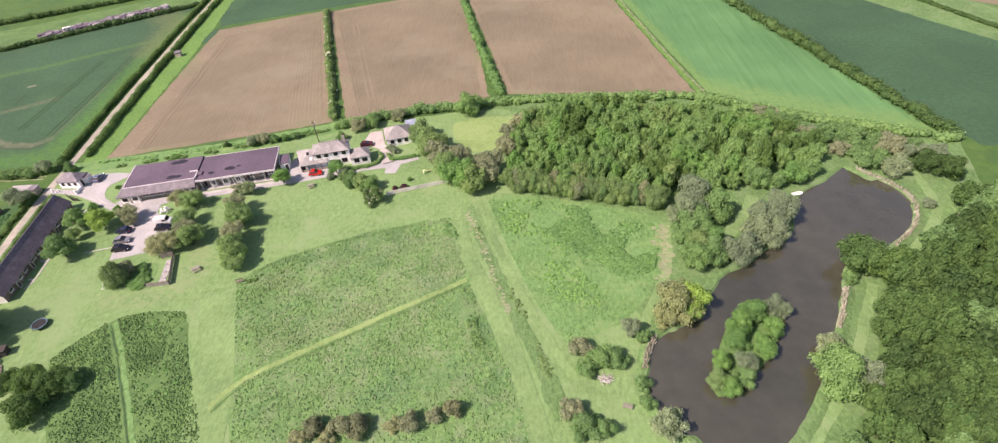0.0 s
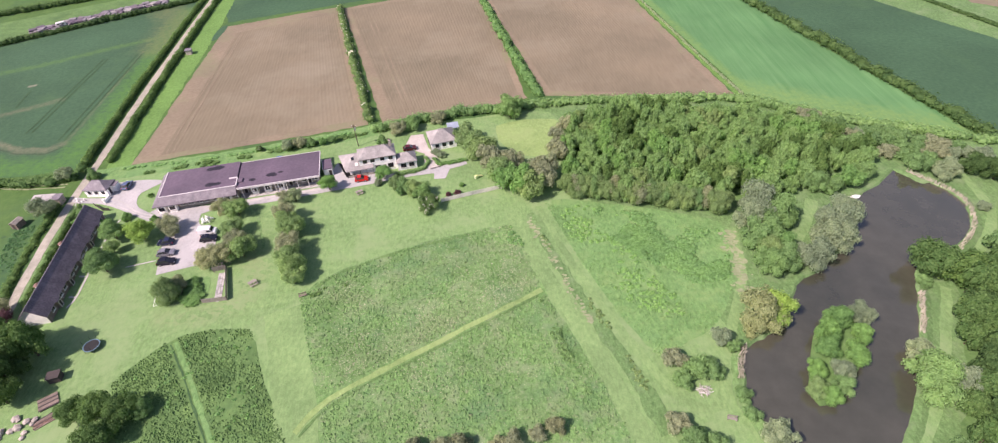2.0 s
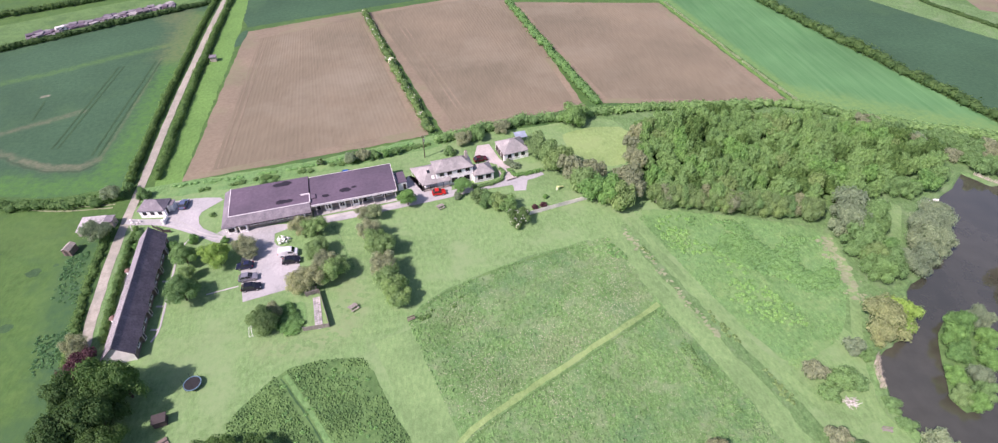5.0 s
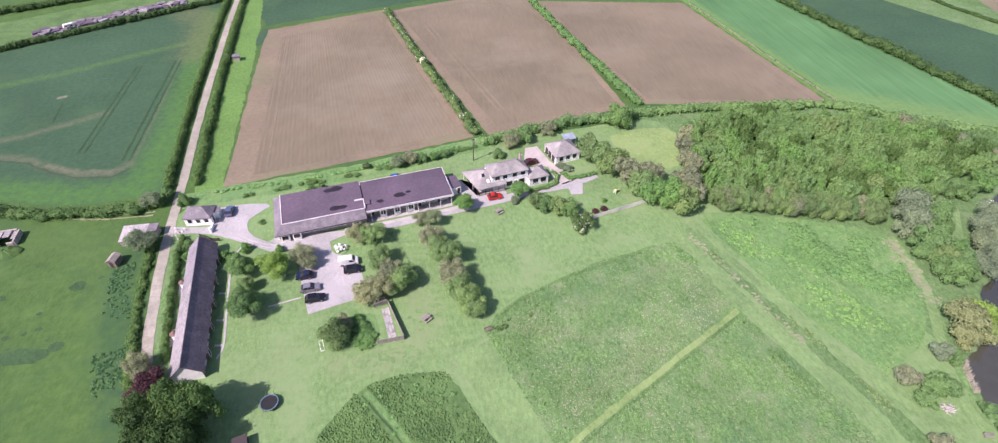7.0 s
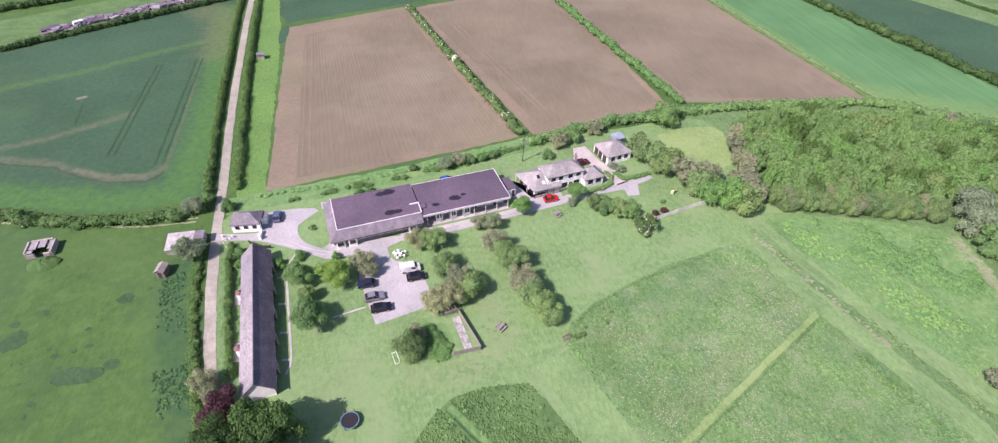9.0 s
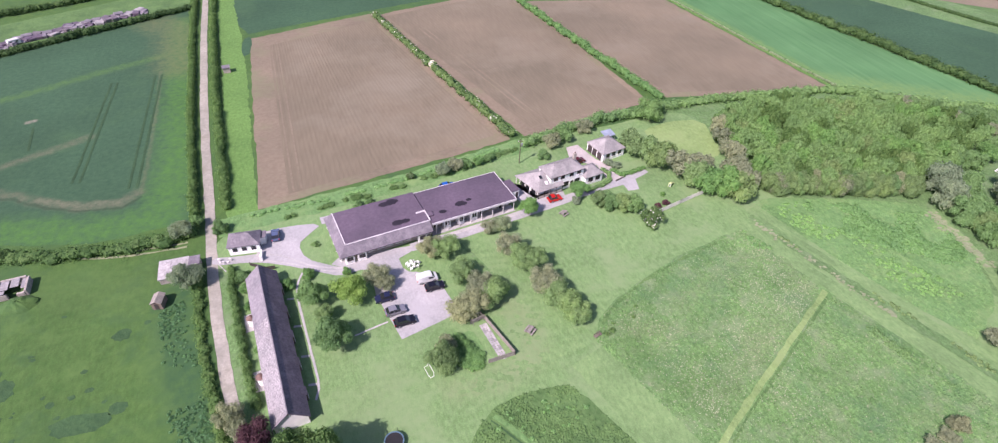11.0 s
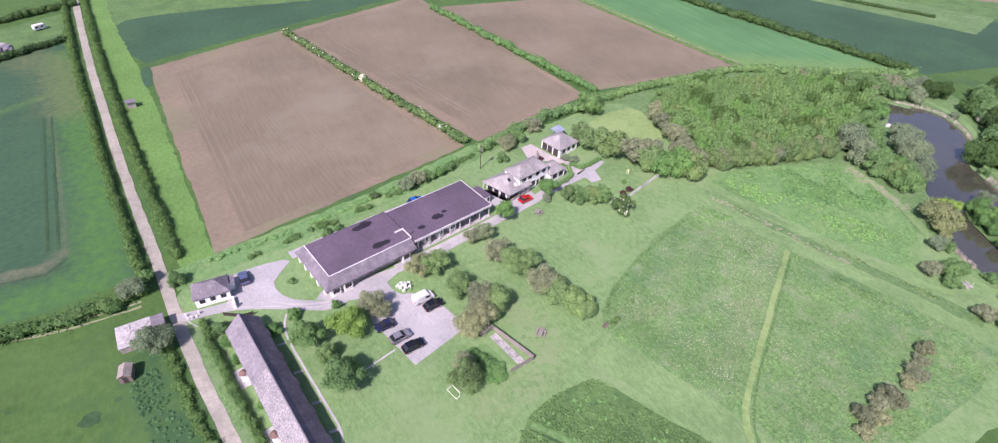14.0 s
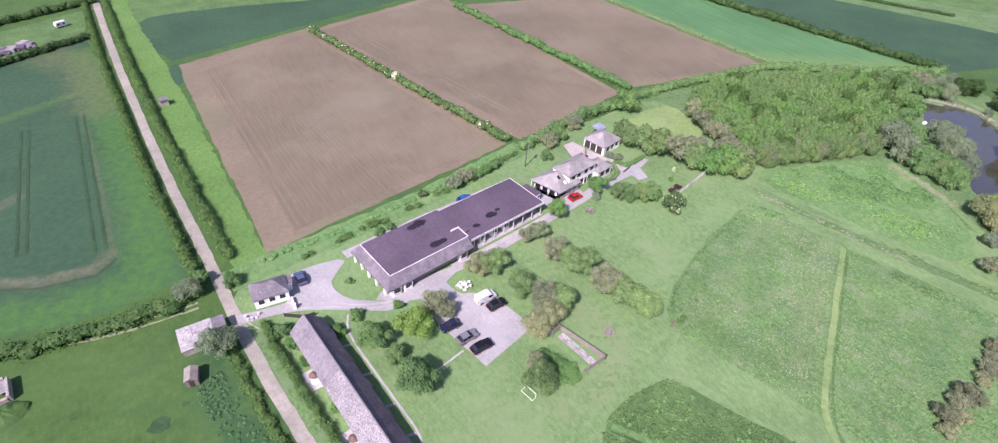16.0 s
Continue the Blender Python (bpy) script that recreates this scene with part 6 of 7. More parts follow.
for x, y, r, h, leaf in ((47.6, 63.0, 2.5, 4.2, "bright"), (44.0, 60.0, 2.3, 4.0, "bright"), (42.4, 56.4, 2.3, 3.8, "bright"), (51.6, 64.0, 1.9, 4.0, "willow"), (53.2, 63.2, 1.4, 3.4, "willow"), (50.0, 59.0, 1.9, 3.6, "bright"), (47.0, 54.6, 2.1, 3.8, "bright"), (42.6, 51.6, 2.0, 3.4, "willow"), (38.6, 52.4, 1.9, 3.2, "bright"), (37.0, 48.8, 1.9, 3.2, "garden"), (38.8, 47.2, 1.8, 3.2, "bright"), (41.6, 49.0, 1.8, 3.2, "green")):
    tree(x, y, r, h, leaf, "on the pond island", "island trees", 2, 0.02, base=0.25)
for x, y, r, h, leaf in ((72.8, 75.0, 4.4, 7.2, "hedge"), (78.2, 72.2, 4.2, 7.2, "hedge"), (56.4, 48.6, 4.2, 6.6, "green"), (58.8, 55.2, 2.5, 3.8, "willow"), (62.4, 48.6, 2.4, 4.6, "willow"), (69.6, 71.4, 1.6, 2.6, "green"), (90.4, 109.2, 2.8, 4.8, "green"), (96.0, 106.0, 3.0, 5.0, "willow"), (103.2, 106.4, 3.0, 5.6, "dark"), (107.6, 104.0, 3.0, 5.6, "dark"), (102.0, 87.4, 2.4, 3.6, "pinkwhite"), (97.4, 93.2, 1.4, 2.0, "willow"), (108.6, 111, 2.6, 4.2, "willow"), (54.0, 36.4, 2.4, 3.6, "green")):
    tree(x, y, r, h, leaf, "on the far pond bank", "pond trees", 2 if r > 2.9 else 1, 0.05)
for x, y, r, h in ((-8.6, 44.6, 1.8, 2.6), (-11.8, 43.6, 1.4, 1.7), (-16.0, 42.4, 1.8, 2.4), (-19.0, 41.8, 1.4, 1.6), (-24.4, 41.4, 2.0, 2.8), (-27.4, 41.8, 1.7, 2.4), (-29.6, 40.2, 1.5, 1.7), (-32.0, 41.6, 1.9, 2.6), (-34.6, 40.0, 1.6, 1.7)):
    tree(x, y, r, h, "thorn" if h > 2.5 else "brown", "in the meadow", "meadow thorns", 1, 0.0, "shrub")


# ---- woods ----
def inside(pts, x, y):
    c = False
    for (ax, ay), (bx, by) in zip(pts, pts[1:] + pts[:1]):
        if (ay > y) != (by > y) and x < (bx - ax) * (y - ay) / (by - ay) + ax:
            c = not c
    return c


def wood(pts, gap, kinds, weights, r, h, where, seed, floor_name, label):
    """A wood that nobody could count: every tree has its own crown and stem, joined as one stuff."""
    rnd = random.Random(seed)
    xs, ys = [p[0] for p in pts], [p[1] for p in pts]
    verts, faces, slots, order = [], [], [], sorted(set(kinds))
    y, row = min(ys), 0
    while y < max(ys):
        x = min(xs) + (row % 2) * gap / 2
        while x < max(xs):
            px, py = x + rnd.uniform(-0.33, 0.33) * gap, y + rnd.uniform(-0.33, 0.33) * gap
            if inside(pts, px, py):
                n = noise.noise(Vector((px * 0.06, py * 0.06, seed)))
                k = rnd.choices(kinds, weights)[0] if rnd.random() < 0.3 else kinds[int((n + 0.6) / 1.2 * len(kinds)) % len(kinds)]
                rr, hh, a = rnd.uniform(*r), rnd.uniform(*h), rnd.uniform(0, 6.283)
                src = crown_mesh(k, rnd.randrange(3), 0)
                m = Matrix.Translation((px, py, hh * 0.1)) @ Matrix.Rotation(a, 4, "Z") @ Matrix.Diagonal((rr, rr, hh * 0.9, 1))
                for me, mm, slot in ((src, m, order.index(k)), (TRUNK, Matrix.Translation((px, py, 0)) @ Matrix.Diagonal((rr, rr, hh * 0.9, 1)), len(order))):
                    j = len(verts)
                    verts += [mm @ v.co for v in me.vertices]
                    for f in me.polygons:
                        faces.append(tuple(j + q for q in f.vertices))
                        slots.append(slot)
            x += gap
        y += gap * 0.86
        row += 1
    ob = data_ob("woodland", verts, faces, LEAF[order[0]])
    for k in order[1:]:
        ob.data.materials.append(LEAF[k])
    ob.data.materials.append(M_BARK)
    ob.data.polygons.foreach_set("material_index", slots)
    tagged(ob, label, "wood", kind="stuff")
    # Dark grass colour holds the shade under and between the crowns.
    area(floor_name, pts, 0.06, M_DARKMEADOW, "ground under the trees, coloured dark for shade", 0, 0.5)


wood([(2.5, 107.5), (15, 104), (27, 101), (37, 98), (42, 101.5), (49, 99.5), (57, 103.5), (64, 107), (70, 109), (78, 112), (84, 115), (79, 122), (70, 130), (58, 136), (44, 142), (27, 144), (15, 142), (5, 136), (1.5, 124)], 3.6, ["olive", "green", "green", "hedge", "green", "bright", "green", "green"], [2, 5, 5, 3, 4, 1.2, 4, 3], (2.0, 3.1), (4.2, 7.2), "in the wood", 3, "wood_floor", "dense mixed green wood seen from above")
wood([(70, 132), (80, 123), (87, 115), (94, 111), (100, 111.5), (112, 114), (100, 122), (84, 131), (72, 138)], 3.6, ["green", "brown", "willow"], [3, 1, 1], (1.9, 2.8), (2.6, 3.8), "in the scrub", 5, "wood_floor", "low green scrub beside the wood")
wood([(78, 73.5), (85, 75.5), (92, 80.5), (98, 86), (104, 93.5), (113, 98), (130, 100), (130, 84), (104, 45), (88, 22), (56, 26), (56.5, 39.5), (63, 48), (67.4, 55), (72.4, 63)], 4.0, ["dark", "hedge", "hedge", "dark", "green", "hedge", "brown"], [3, 3, 3, 3, 1, 3, 0.5], (2.2, 3.6), (4.0, 8.0), "beyond the pond", 7, "wood_floor", "dense green wood on the pond's far side")
rnd = random.Random(21)
for i in range(30):
    t = i / 29
    tree(1.6 + 35.2 * t + rnd.uniform(-0.5, 0.5), 106.6 - 9.2 * t + rnd.uniform(-0.6, 0.6), rnd.uniform(2.1, 2.5), rnd.uniform(4.9, 5.5), rnd.choice(["olive", "olive", "green", "olive", "brown", "green"]), "along the wood's edge", "wood edge trees", 2, 0.0)


def clumps(name, pts, count, size, leaf, label, seed):
    """Low leafy clumps of weeds scattered over an outline."""
    rnd = random.Random(seed)
    xs, ys = [p[0] for p in pts], [p[1] for p in pts]
    verts, faces = [], []
    while count:
        x, y = rnd.uniform(min(xs), max(xs)), rnd.uniform(min(ys), max(ys))
        if not inside(pts, x, y) or noise.noise(Vector((x * 0.1, y * 0.1, seed))) < rnd.uniform(-0.12, 0.22):
            continue
        count -= 1
        s = size * rnd.uniform(0.5, 1.3)
        wide = s * rnd.uniform(0.7, 1.5)
        add_blob(verts, faces, rnd, (x, y, s * 0.12), (wide * 0.75, s * 0.75, s * 0.4), 6, 4)
        v, f = leaf_cloud(rnd, [((x, y, s * 0.15), (wide, s, s * 0.48))], 36, 0.2, 0.03)
        j = len(verts)
        verts += v
        faces += [tuple(j + k for k in q) for q in f]
    return tagged(data_ob(name, verts, faces, LEAF[leaf]), label, "weeds", kind="stuff")


clumps("weed_clumps", [(8, 100), (24, 96), (34, 92), (34, 84), (31.5, 76), (24, 75), (14, 84), (5, 95)], 950, 0.72, "weed", "bright clumps of weeds", 4)
clumps("weed_clumps", [(-2, 102), (10, 101), (26, 74), (20, 66), (8, 70), (0, 90)], 260, 0.45, "weed", "small scattered clumps of weeds", 14)
clumps("nettle_clumps", [(-67, 66), (-80, 67), (-86, 58), (-72, 40), (-56, 40)], 60, 0.36, "weed", "bright weed clumps in the long grass", 8)
clumps("nettle_clumps", [(-131.6, 104), (-129.0, 92), (-125.6, 80), (-122.4, 69), (-126, 66), (-130, 76), (-133.4, 88), (-135.6, 102)], 320, 0.2, "nettle", "dark nettles along the pasture hedge", 23)
scattered_patches("nettle_patches", [(-160, 100), (-150, 84), (-142, 78), (-165, 88)], 6.0, 26, 0.6, 0.03, M_NETTLE, "dark nettle patches in the pasture", 32)
clumps("nettle_clumps", [(-9.3, 73.6), (-6.6, 67.7), (-4.4, 59.7), (-1.4, 51), (-2.6, 50), (-6.2, 59.4), (-8.6, 67.5)], 60, 0.42, "green", "rough growth beside the mown path", 13)
clumps("nettle_clumps", [(-9.5, 98), (-6, 88), (-1.5, 76), (4, 62), (8, 50), (9.5, 50), (5.4, 63), (-0.3, 77), (-5, 89), (-8.4, 99)], 40, 0.36, "olive", "olive brambly growth between two mown paths", 10)
tufts("meadow_grass", [(a * 0.985 - 0.4, b * 0.985 + 1.0) for a, b in MEADOW], 17000, 0.3, M_OPENMEADOW, "tufts of rough meadow grass", 1, [([(-53, 46), (-49.2, 52), (-29, 63.3), (-7.6, 75.4)], 0.95)])
clumps("bramble_clumps", [(-57, 76.6), (-54.6, 79.6), (-48, 83.4), (-44, 84.6), (-45, 82), (-53, 76)], 5, 0.6, "hedge", "low dark brambles at the meadow edge", 31)
clumps("weed_clumps", [(-13.6, 95), (-11.6, 90), (-9.2, 83), (-11, 83), (-14.6, 91)], 26, 0.5, "weed", "bright weeds at the meadow corner", 32)
for k, (x, y, reach, count) in enumerate(((-17, 76.5, 4.0, 1500), (-28, 69.5, 3.4, 1000), (-46, 62.5, 4.0, 1300), (-49, 75, 3.0, 600), (-14, 88.5, 3.0, 700), (-30, 57, 4.0, 700), (-38, 66, 5.0, 700), (-26, 80, 5.0, 500))):
    tufts("straw_tufts", [(a * 0.985 - 0.4, b * 0.985 + 1.0) for a, b in MEADOW], count, 0.15, M_STRAW, "pale dead stalks in the meadow", 40 + k, [([(-53, 46), (-49.2, 52), (-29, 63.3), (-7.6, 75.4)], 0.95)], (x, y, reach))
tufts("seed_heads", [(a * 0.985 - 0.4, b * 0.985 + 1.0) for a, b in MEADOW], 8000, 0.12, M_STRAW, "pale seed heads in the meadow", 5, [([(-53, 46), (-49.2, 52), (-29, 63.3), (-7.6, 75.4)], 0.95)])
tufts("long_grass_tufts", [(a * 0.985 - 1.1, b * 0.985 + 0.9) for a, b in DARKS], 9000, 0.34, M_DARKMEADOW, "tufts of long dark grass", 2, [([(-82.8, 67.3), (-72.4, 52.8), (-65.4, 42.1), (-61.4, 36)], 1.1)])
tufts("weeds", LUSH, 6500, 0.27, M_LUSH, "lush weed clumps", 3)


# ---- fences and small things ----
def panel_fence(name, pts, height, label, mat, solid_boards=True, gap=1.8):
    ob = thing(name, pose(pts[0][0], pts[0][1], 0), label, "fence")
    ox, oy = pts[0]
    for (ax, ay), (bx, by) in zip(pts, pts[1:]):
        d = Vector((bx - ax, by - ay))
        n = max(1, round(d.length / gap))
        ang = math.atan2(d.y, d.x)
        for i in range(n + 1):
            p = Vector((ax - ox, ay - oy)) + d * (i / n)
            part("post", box(p.x - 0.05, p.x + 0.05, p.y - 0.05, p.y + 0.05, 0, height + 0.08), mat, ob)
            if i < n:
                m = Matrix.Translation((p.x, p.y, 0)) @ Matrix.Rotation(ang, 4, "Z")
                w = d.length / n
                for k in range(4 if solid_boards else 2):
                    h0 = 0.08 + k * (height - 0.1) / (4 if solid_boards else 2)
                    h1 = h0 + ((height - 0.1) / 4 - 0.03 if solid_boards else 0.14)
                    bm = box(0.06, w - 0.06, -0.015, 0.015, h0, h1)
                    bmesh.ops.transform(bm, matrix=m, verts=bm.verts)
                    part("board", bm, mat, ob)
    return ob


panel_fence("garden_fence", [(-30.6, 105.3), (-22.8, 107.6), (-15.2, 109.7)], 1.3, "silvery weathered wooden panel fence at the garden edge", M_PALEWOOD)
panel_fence("enclosure_fence", [(-80.6, 84.9), (-77.9, 85.7), (-74.6, 76.4), (-79.6, 75.9)], 1.3, "weathered grey-brown board fence round a small enclosure", M_GREYWOOD, True, 1.3)
panel_fence("roadside_fence", [(-120.2, 110.4), (-117.2, 108.4), (-115.4, 108.3)], 1.0, "dark timber fence at the drive", M_DARKWOOD)
area("enclosure_lawn", [(-83.8, 82.6), (-80.8, 84.2), (-79.4, 80), (-79.6, 75.8), (-83.6, 76.0), (-85.4, 79.6)], 0.06, M_LUSH, "bright turf beside the fenced enclosure", 1, 0.2)
path = thing("stone_path", pose(-78.4, 84.4, 0.06, 0, 0, 12), "path of pale flat stones inside the enclosure", "path")
rnd = random.Random(9)
for i in range(15):
    for j in range(3):
        part("stone", box(-0.75 + j * 0.5, -0.29 + j * 0.5, -0.5 * i - 0.46, -0.5 * i, 0, rnd.uniform(0.03, 0.07), 0.015), rnd.choice([M_PAVING, M_CONCRETE, M_RUBBLE, M_RUBBLE]), path)
part("round_stone", cyl(0.1, -7.9, 0, 0.1, 0.6, 0.55, 14), M_RUBBLE, path, "round pale paving circle")

pergola = thing("pergola", pose(-79.3, 85.3, 0, 0, 0, 16) @ Matrix.Diagonal((0.8, 0.7, 0.8, 1)), "open weathered timber pergola at the enclosure's gate", "pergola")
for x in (-1.3, 1.3):
    for y in (-0.7, 0.7):
        part("post", box(x - 0.06, x + 0.06, y - 0.06, y + 0.06, 0, 2.0), M_GREYWOOD, pergola)
for y in (-0.7, 0.7):
    part("beam", box(-1.55, 1.55, y - 0.05, y + 0.05, 2.0, 2.12), M_GREYWOOD, pergola)
for i in range(4):
    part("rafter", box(-1.2 + i * 0.8 - 0.04, -1.2 + i * 0.8 + 0.04, -1.0, 1.0, 2.12, 2.2), M_GREYWOOD, pergola)
for x, y, sz in ((-82.6, 81.0, 0.42), (-82.2, 79.0, 0.36), (-81.0, 76.9, 0.3)):
    rock = bmesh.new()
    bmesh.ops.create_icosphere(rock, subdivisions=2, radius=sz)
    for v in rock.verts:
        v.co = Vector((v.co.x * 1.15, v.co.y * 0.9, max(-0.1, v.co.z * 0.7 + sz * 0.3) + 0.1 + 0.06 * noise.noise(v.co * 4)))
    stone_ob = mesh_ob("garden_stone", rock, M_FASCIA)
    stone_ob.location = (x, y, 0.05)
    tagged(stone_ob, "pale rounded ornamental stone in the enclosure garden", "stone", "garden stones")

goal = thing("goal", pose(-89.6, 77.0, 0, 0, 0, 15), "white tubular goal frame on the lawn", "goal")
for y in (-1.2, 1.2):
    part("post", cyl(0, y, 0, 1.1, 0.04, n=8), M_WHITE, goal)
    part("back_stay", box(-0.7, 0, y - 0.03, y + 0.03, 0, 0.06), M_WHITE, goal)
part("crossbar", box(-0.04, 0.04, -1.24, 1.24, 1.1, 1.18, 0.01), M_WHITE, goal)
part("ground_bar", box(-0.76, -0.7, -1.24, 1.24, 0, 0.06, 0.01), M_WHITE, goal)

for x, y, ra, rb in ((-143.8, 81.2, 4.2, 2.0), (-138.6, 82.8, 1.4, 1.2), (-140.9, 98.0, 1.6, 1.3), (-157, 90.4, 2.2, 2.4), (-148.8, 86, 0.7, 0.6), (-143.6, 87.4, 0.7, 0.5), (-158.6, 94.2, 0.9, 0.8), (-137.2, 100, 0.6, 0.5), (-154, 96, 0.5, 0.4)):
    bm = bmesh.new()
    rnd = random.Random(int(x * 10))
    bm.faces.new([bm.verts.new((x + ra * rnd.uniform(0.8, 1.15) * math.cos(a * 0.314), y + rb * rnd.uniform(0.8, 1.15) * math.sin(a * 0.314), 0.025)) for a in range(20)])
    tagged(mesh_ob("nettle_patch", bm, M_NETTLE), "dark round nettle patch in the pasture", "weeds", kind="structure")

tramp = thing("trampoline", pose(-97.4, 65.8, 0) @ Matrix.Diagonal((0.84, 0.84, 0.95, 1)), "round black trampoline with a blue rim on the lawn", "trampoline")
part("mat", cyl(0, 0, 0.78, 0.81, 1.62, n=28), M_TYRE, tramp)
bm = bmesh.new()
for i in range(28):
    a, b = 6.28319 * i / 28, 6.28319 * (i + 1) / 28
    q = [(1.62, a), (1.85, a), (1.85, b), (1.62, b)]
    lo = [bm.verts.new((r * math.cos(t), r * math.sin(t), 0.78)) for r, t in q]
    hi = [bm.verts.new((r * math.cos(t), r * math.sin(t), 0.86)) for r, t in q]
    bm.faces.new(hi)
    bm.faces.new(lo[::-1])
    bm.faces.new((lo[1], lo[2], hi[2], hi[1]))
    bm.faces.new((lo[3], lo[0], hi[0], hi[3]))
part("rim", bm, plain("pale_blue_pad", (0.08, 0.15, 0.19), 0.6), tramp, "pale blue padded rim")
for i in range(6):
    a = 6.283 * i / 6
    part("leg", cyl(1.7 * math.cos(a), 1.7 * math.sin(a), 0, 0.79, 0.04, n=6), M_STEEL, tramp)
    part("net_pole", cyl(1.82 * math.cos(a), 1.82 * math.sin(a), 0, 2.2, 0.03, n=6), M_TYRE, tramp)


def bench(x, y, turn, label, mat):
    ob = thing("bench", pose(x, y, 0.05, 0, 0, turn), label, "bench")
    for k in range(3):
        part("seat_slat", box(-0.8, 0.8, -0.25 + k * 0.18, -0.11 + k * 0.18, 0.42, 0.46), mat, ob)
    for k in range(2):
        part("back_slat", box(-0.8, 0.8, 0.3, 0.34, 0.58 + k * 0.18, 0.7 + k * 0.18), mat, ob)
    for sx in (-0.7, 0.7):
        part("leg", box(sx - 0.04, sx + 0.04, -0.24, -0.16, 0, 0.42), mat, ob)
        part("leg", box(sx - 0.04, sx + 0.04, 0.26, 0.34, 0, 0.95), mat, ob)


def picnic_table(x, y, turn, label, mat, where=0.05):
    ob = thing("picnic_table", pose(x, y, where, 0, 0, turn), label, "table")
    for k in range(4):
        part("top_board", box(-0.9, 0.9, -0.38 + k * 0.19, -0.21 + k * 0.19, 0.7, 0.74), mat, ob)
    for s in (-1, 1):
        part("seat", box(-0.9, 0.9, s * 0.75 - 0.13, s * 0.75 + 0.13, 0.4, 0.45), mat, ob)
        for sx in (-0.65, 0.65):
            part("leg", box(sx - 0.04, sx + 0.04, s * 0.45 - 0.05, s * 0.45 + 0.05, 0, 0.7), mat, ob)
        part("cross_beam", box(s * 0.65 - 0.04, s * 0.65 + 0.04, -0.85, 0.85, 0.34, 0.4), mat, ob)


bench(21.0, 44.6, -15, "wooden bench on the mown path by the pond", M_GREYWOOD)
bench(-58.6, 76.4, 20, "small wooden bench at the meadow corner", M_BROWNWOOD)
picnic_table(-52.0, 110.4, 30, "wooden picnic table on the lawn", M_GREYWOOD)
picnic_table(-70.4, 80.6, 40, "pale wooden picnic table beside the enclosure", M_GREYWOOD)
slide = thing("slide", pose(-21.7, 114.4, 0, 0, 0, 35), "small yellow plastic slide on the lawn", "slide")
M_YELLOW = plain("yellow_plastic", (0.6, 0.66, 0.3), 0.4)
part("chute", solid([(0, -0.3, 1.1), (1.9, -0.3, 0.15), (1.9, 0.3, 0.15), (0, 0.3, 1.1), (0, -0.3, 1.02), (1.9, -0.3, 0.05), (1.9, 0.3, 0.05), (0, 0.3, 1.02)], [(0, 1, 2, 3), (7, 6, 5, 4), (0, 4, 5, 1), (1, 5, 6, 2), (2, 6, 7, 3), (3, 7, 4, 0)]), M_YELLOW, slide)
for y in (-0.3, 0.3):
    part("leg", box(-0.5, -0.4, y - 0.05, y + 0.05, 0, 1.1), M_YELLOW, slide)
part("platform", box(-0.5, 0.0, -0.3, 0.3, 1.02, 1.1), M_YELLOW, slide)
for k in range(3):
    part("rung", box(-0.52, -0.46, -0.25, 0.25, 0.25 + 0.28 * k, 0.31 + 0.28 * k), M_WHITE, slide)
heap = thing("brush_heap", pose(18.0, 50.0, 0), "heap of pinkish cut branches beside the path", "heap")
rnd = random.Random(2)
for i in range(34):
    bm = cyl(0, 0, -0.8, 0.8, 0.05, 0.03, 5)
    bmesh.ops.transform(bm, matrix=Matrix.Translation((rnd.uniform(-0.8, 0.8), rnd.uniform(-0.6, 0.6), rnd.uniform(0.1, 0.7))) @ Matrix.Rotation(rnd.uniform(0, 6.28), 4, "Z") @ Matrix.Rotation(radians(rnd.uniform(65, 100)), 4, "Y"), verts=bm.verts)
    part("branch", bm, M_COURT if i % 3 else M_FASCIA, heap)

boat = thing("rowing_boat", pose(70.4, 99.3, 0.1, 0, 0, 15), "small white rowing boat moored on the pond", "boat")
pts = []
for z, k in ((0.0, 0.7), (0.42, 1.0)):
    pts += [(-1.4 * k, -0.5 * k, z), (0.6 * k, -0.62 * k, z), (1.6 * k, 0, z), (0.6 * k, 0.62 * k, z), (-1.4 * k, 0.5 * k, z)]
part("hull", solid(pts, [(4, 3, 2, 1, 0)] + [(i, (i + 1) % 5, 5 + (i + 1) % 5, 5 + i) for i in range(5)] + [(5, 6, 7, 8, 9)]), M_WHITE, boat)
for x in (-0.8, 0.2):
    part("thwart", box(x - 0.12, x + 0.12, -0.5, 0.5, 0.43, 0.47), M_WOOD, boat)

pole = thing("utility_pole", pose(-55.8, 132.4, 0), "brown wooden utility pole behind the house", "pole")
part("shaft", cyl(0, 0, 0, 7.2, 0.14, 0.1, 8), M_BARK, pole)
part("crossarm", box(-0.7, 0.7, -0.06, 0.06, 6.6, 6.75), M_BARK, pole)
for x in (-0.6, 0.0, 0.6):
    part("insulator", cyl(x, 0, 6.75, 6.95, 0.05, n=6), M_WHITE, pole)
part("transformer", cyl(0.25, -0.2, 5.4, 6.2, 0.22, n=10), M_STEEL, pole)

trough = thing("field_shelter", pose(-131.3, 201, 0, 0, 0, 10), "small dark field shelter against the hedge", "shed")
part("wall", box(-1, 1, -1, 1, 0, 1.7), M_WOOD, trough)
part("roof", box(-1.2, 1.2, -1.2, 1.2, 1.7, 1.82), M_SLATE, trough)

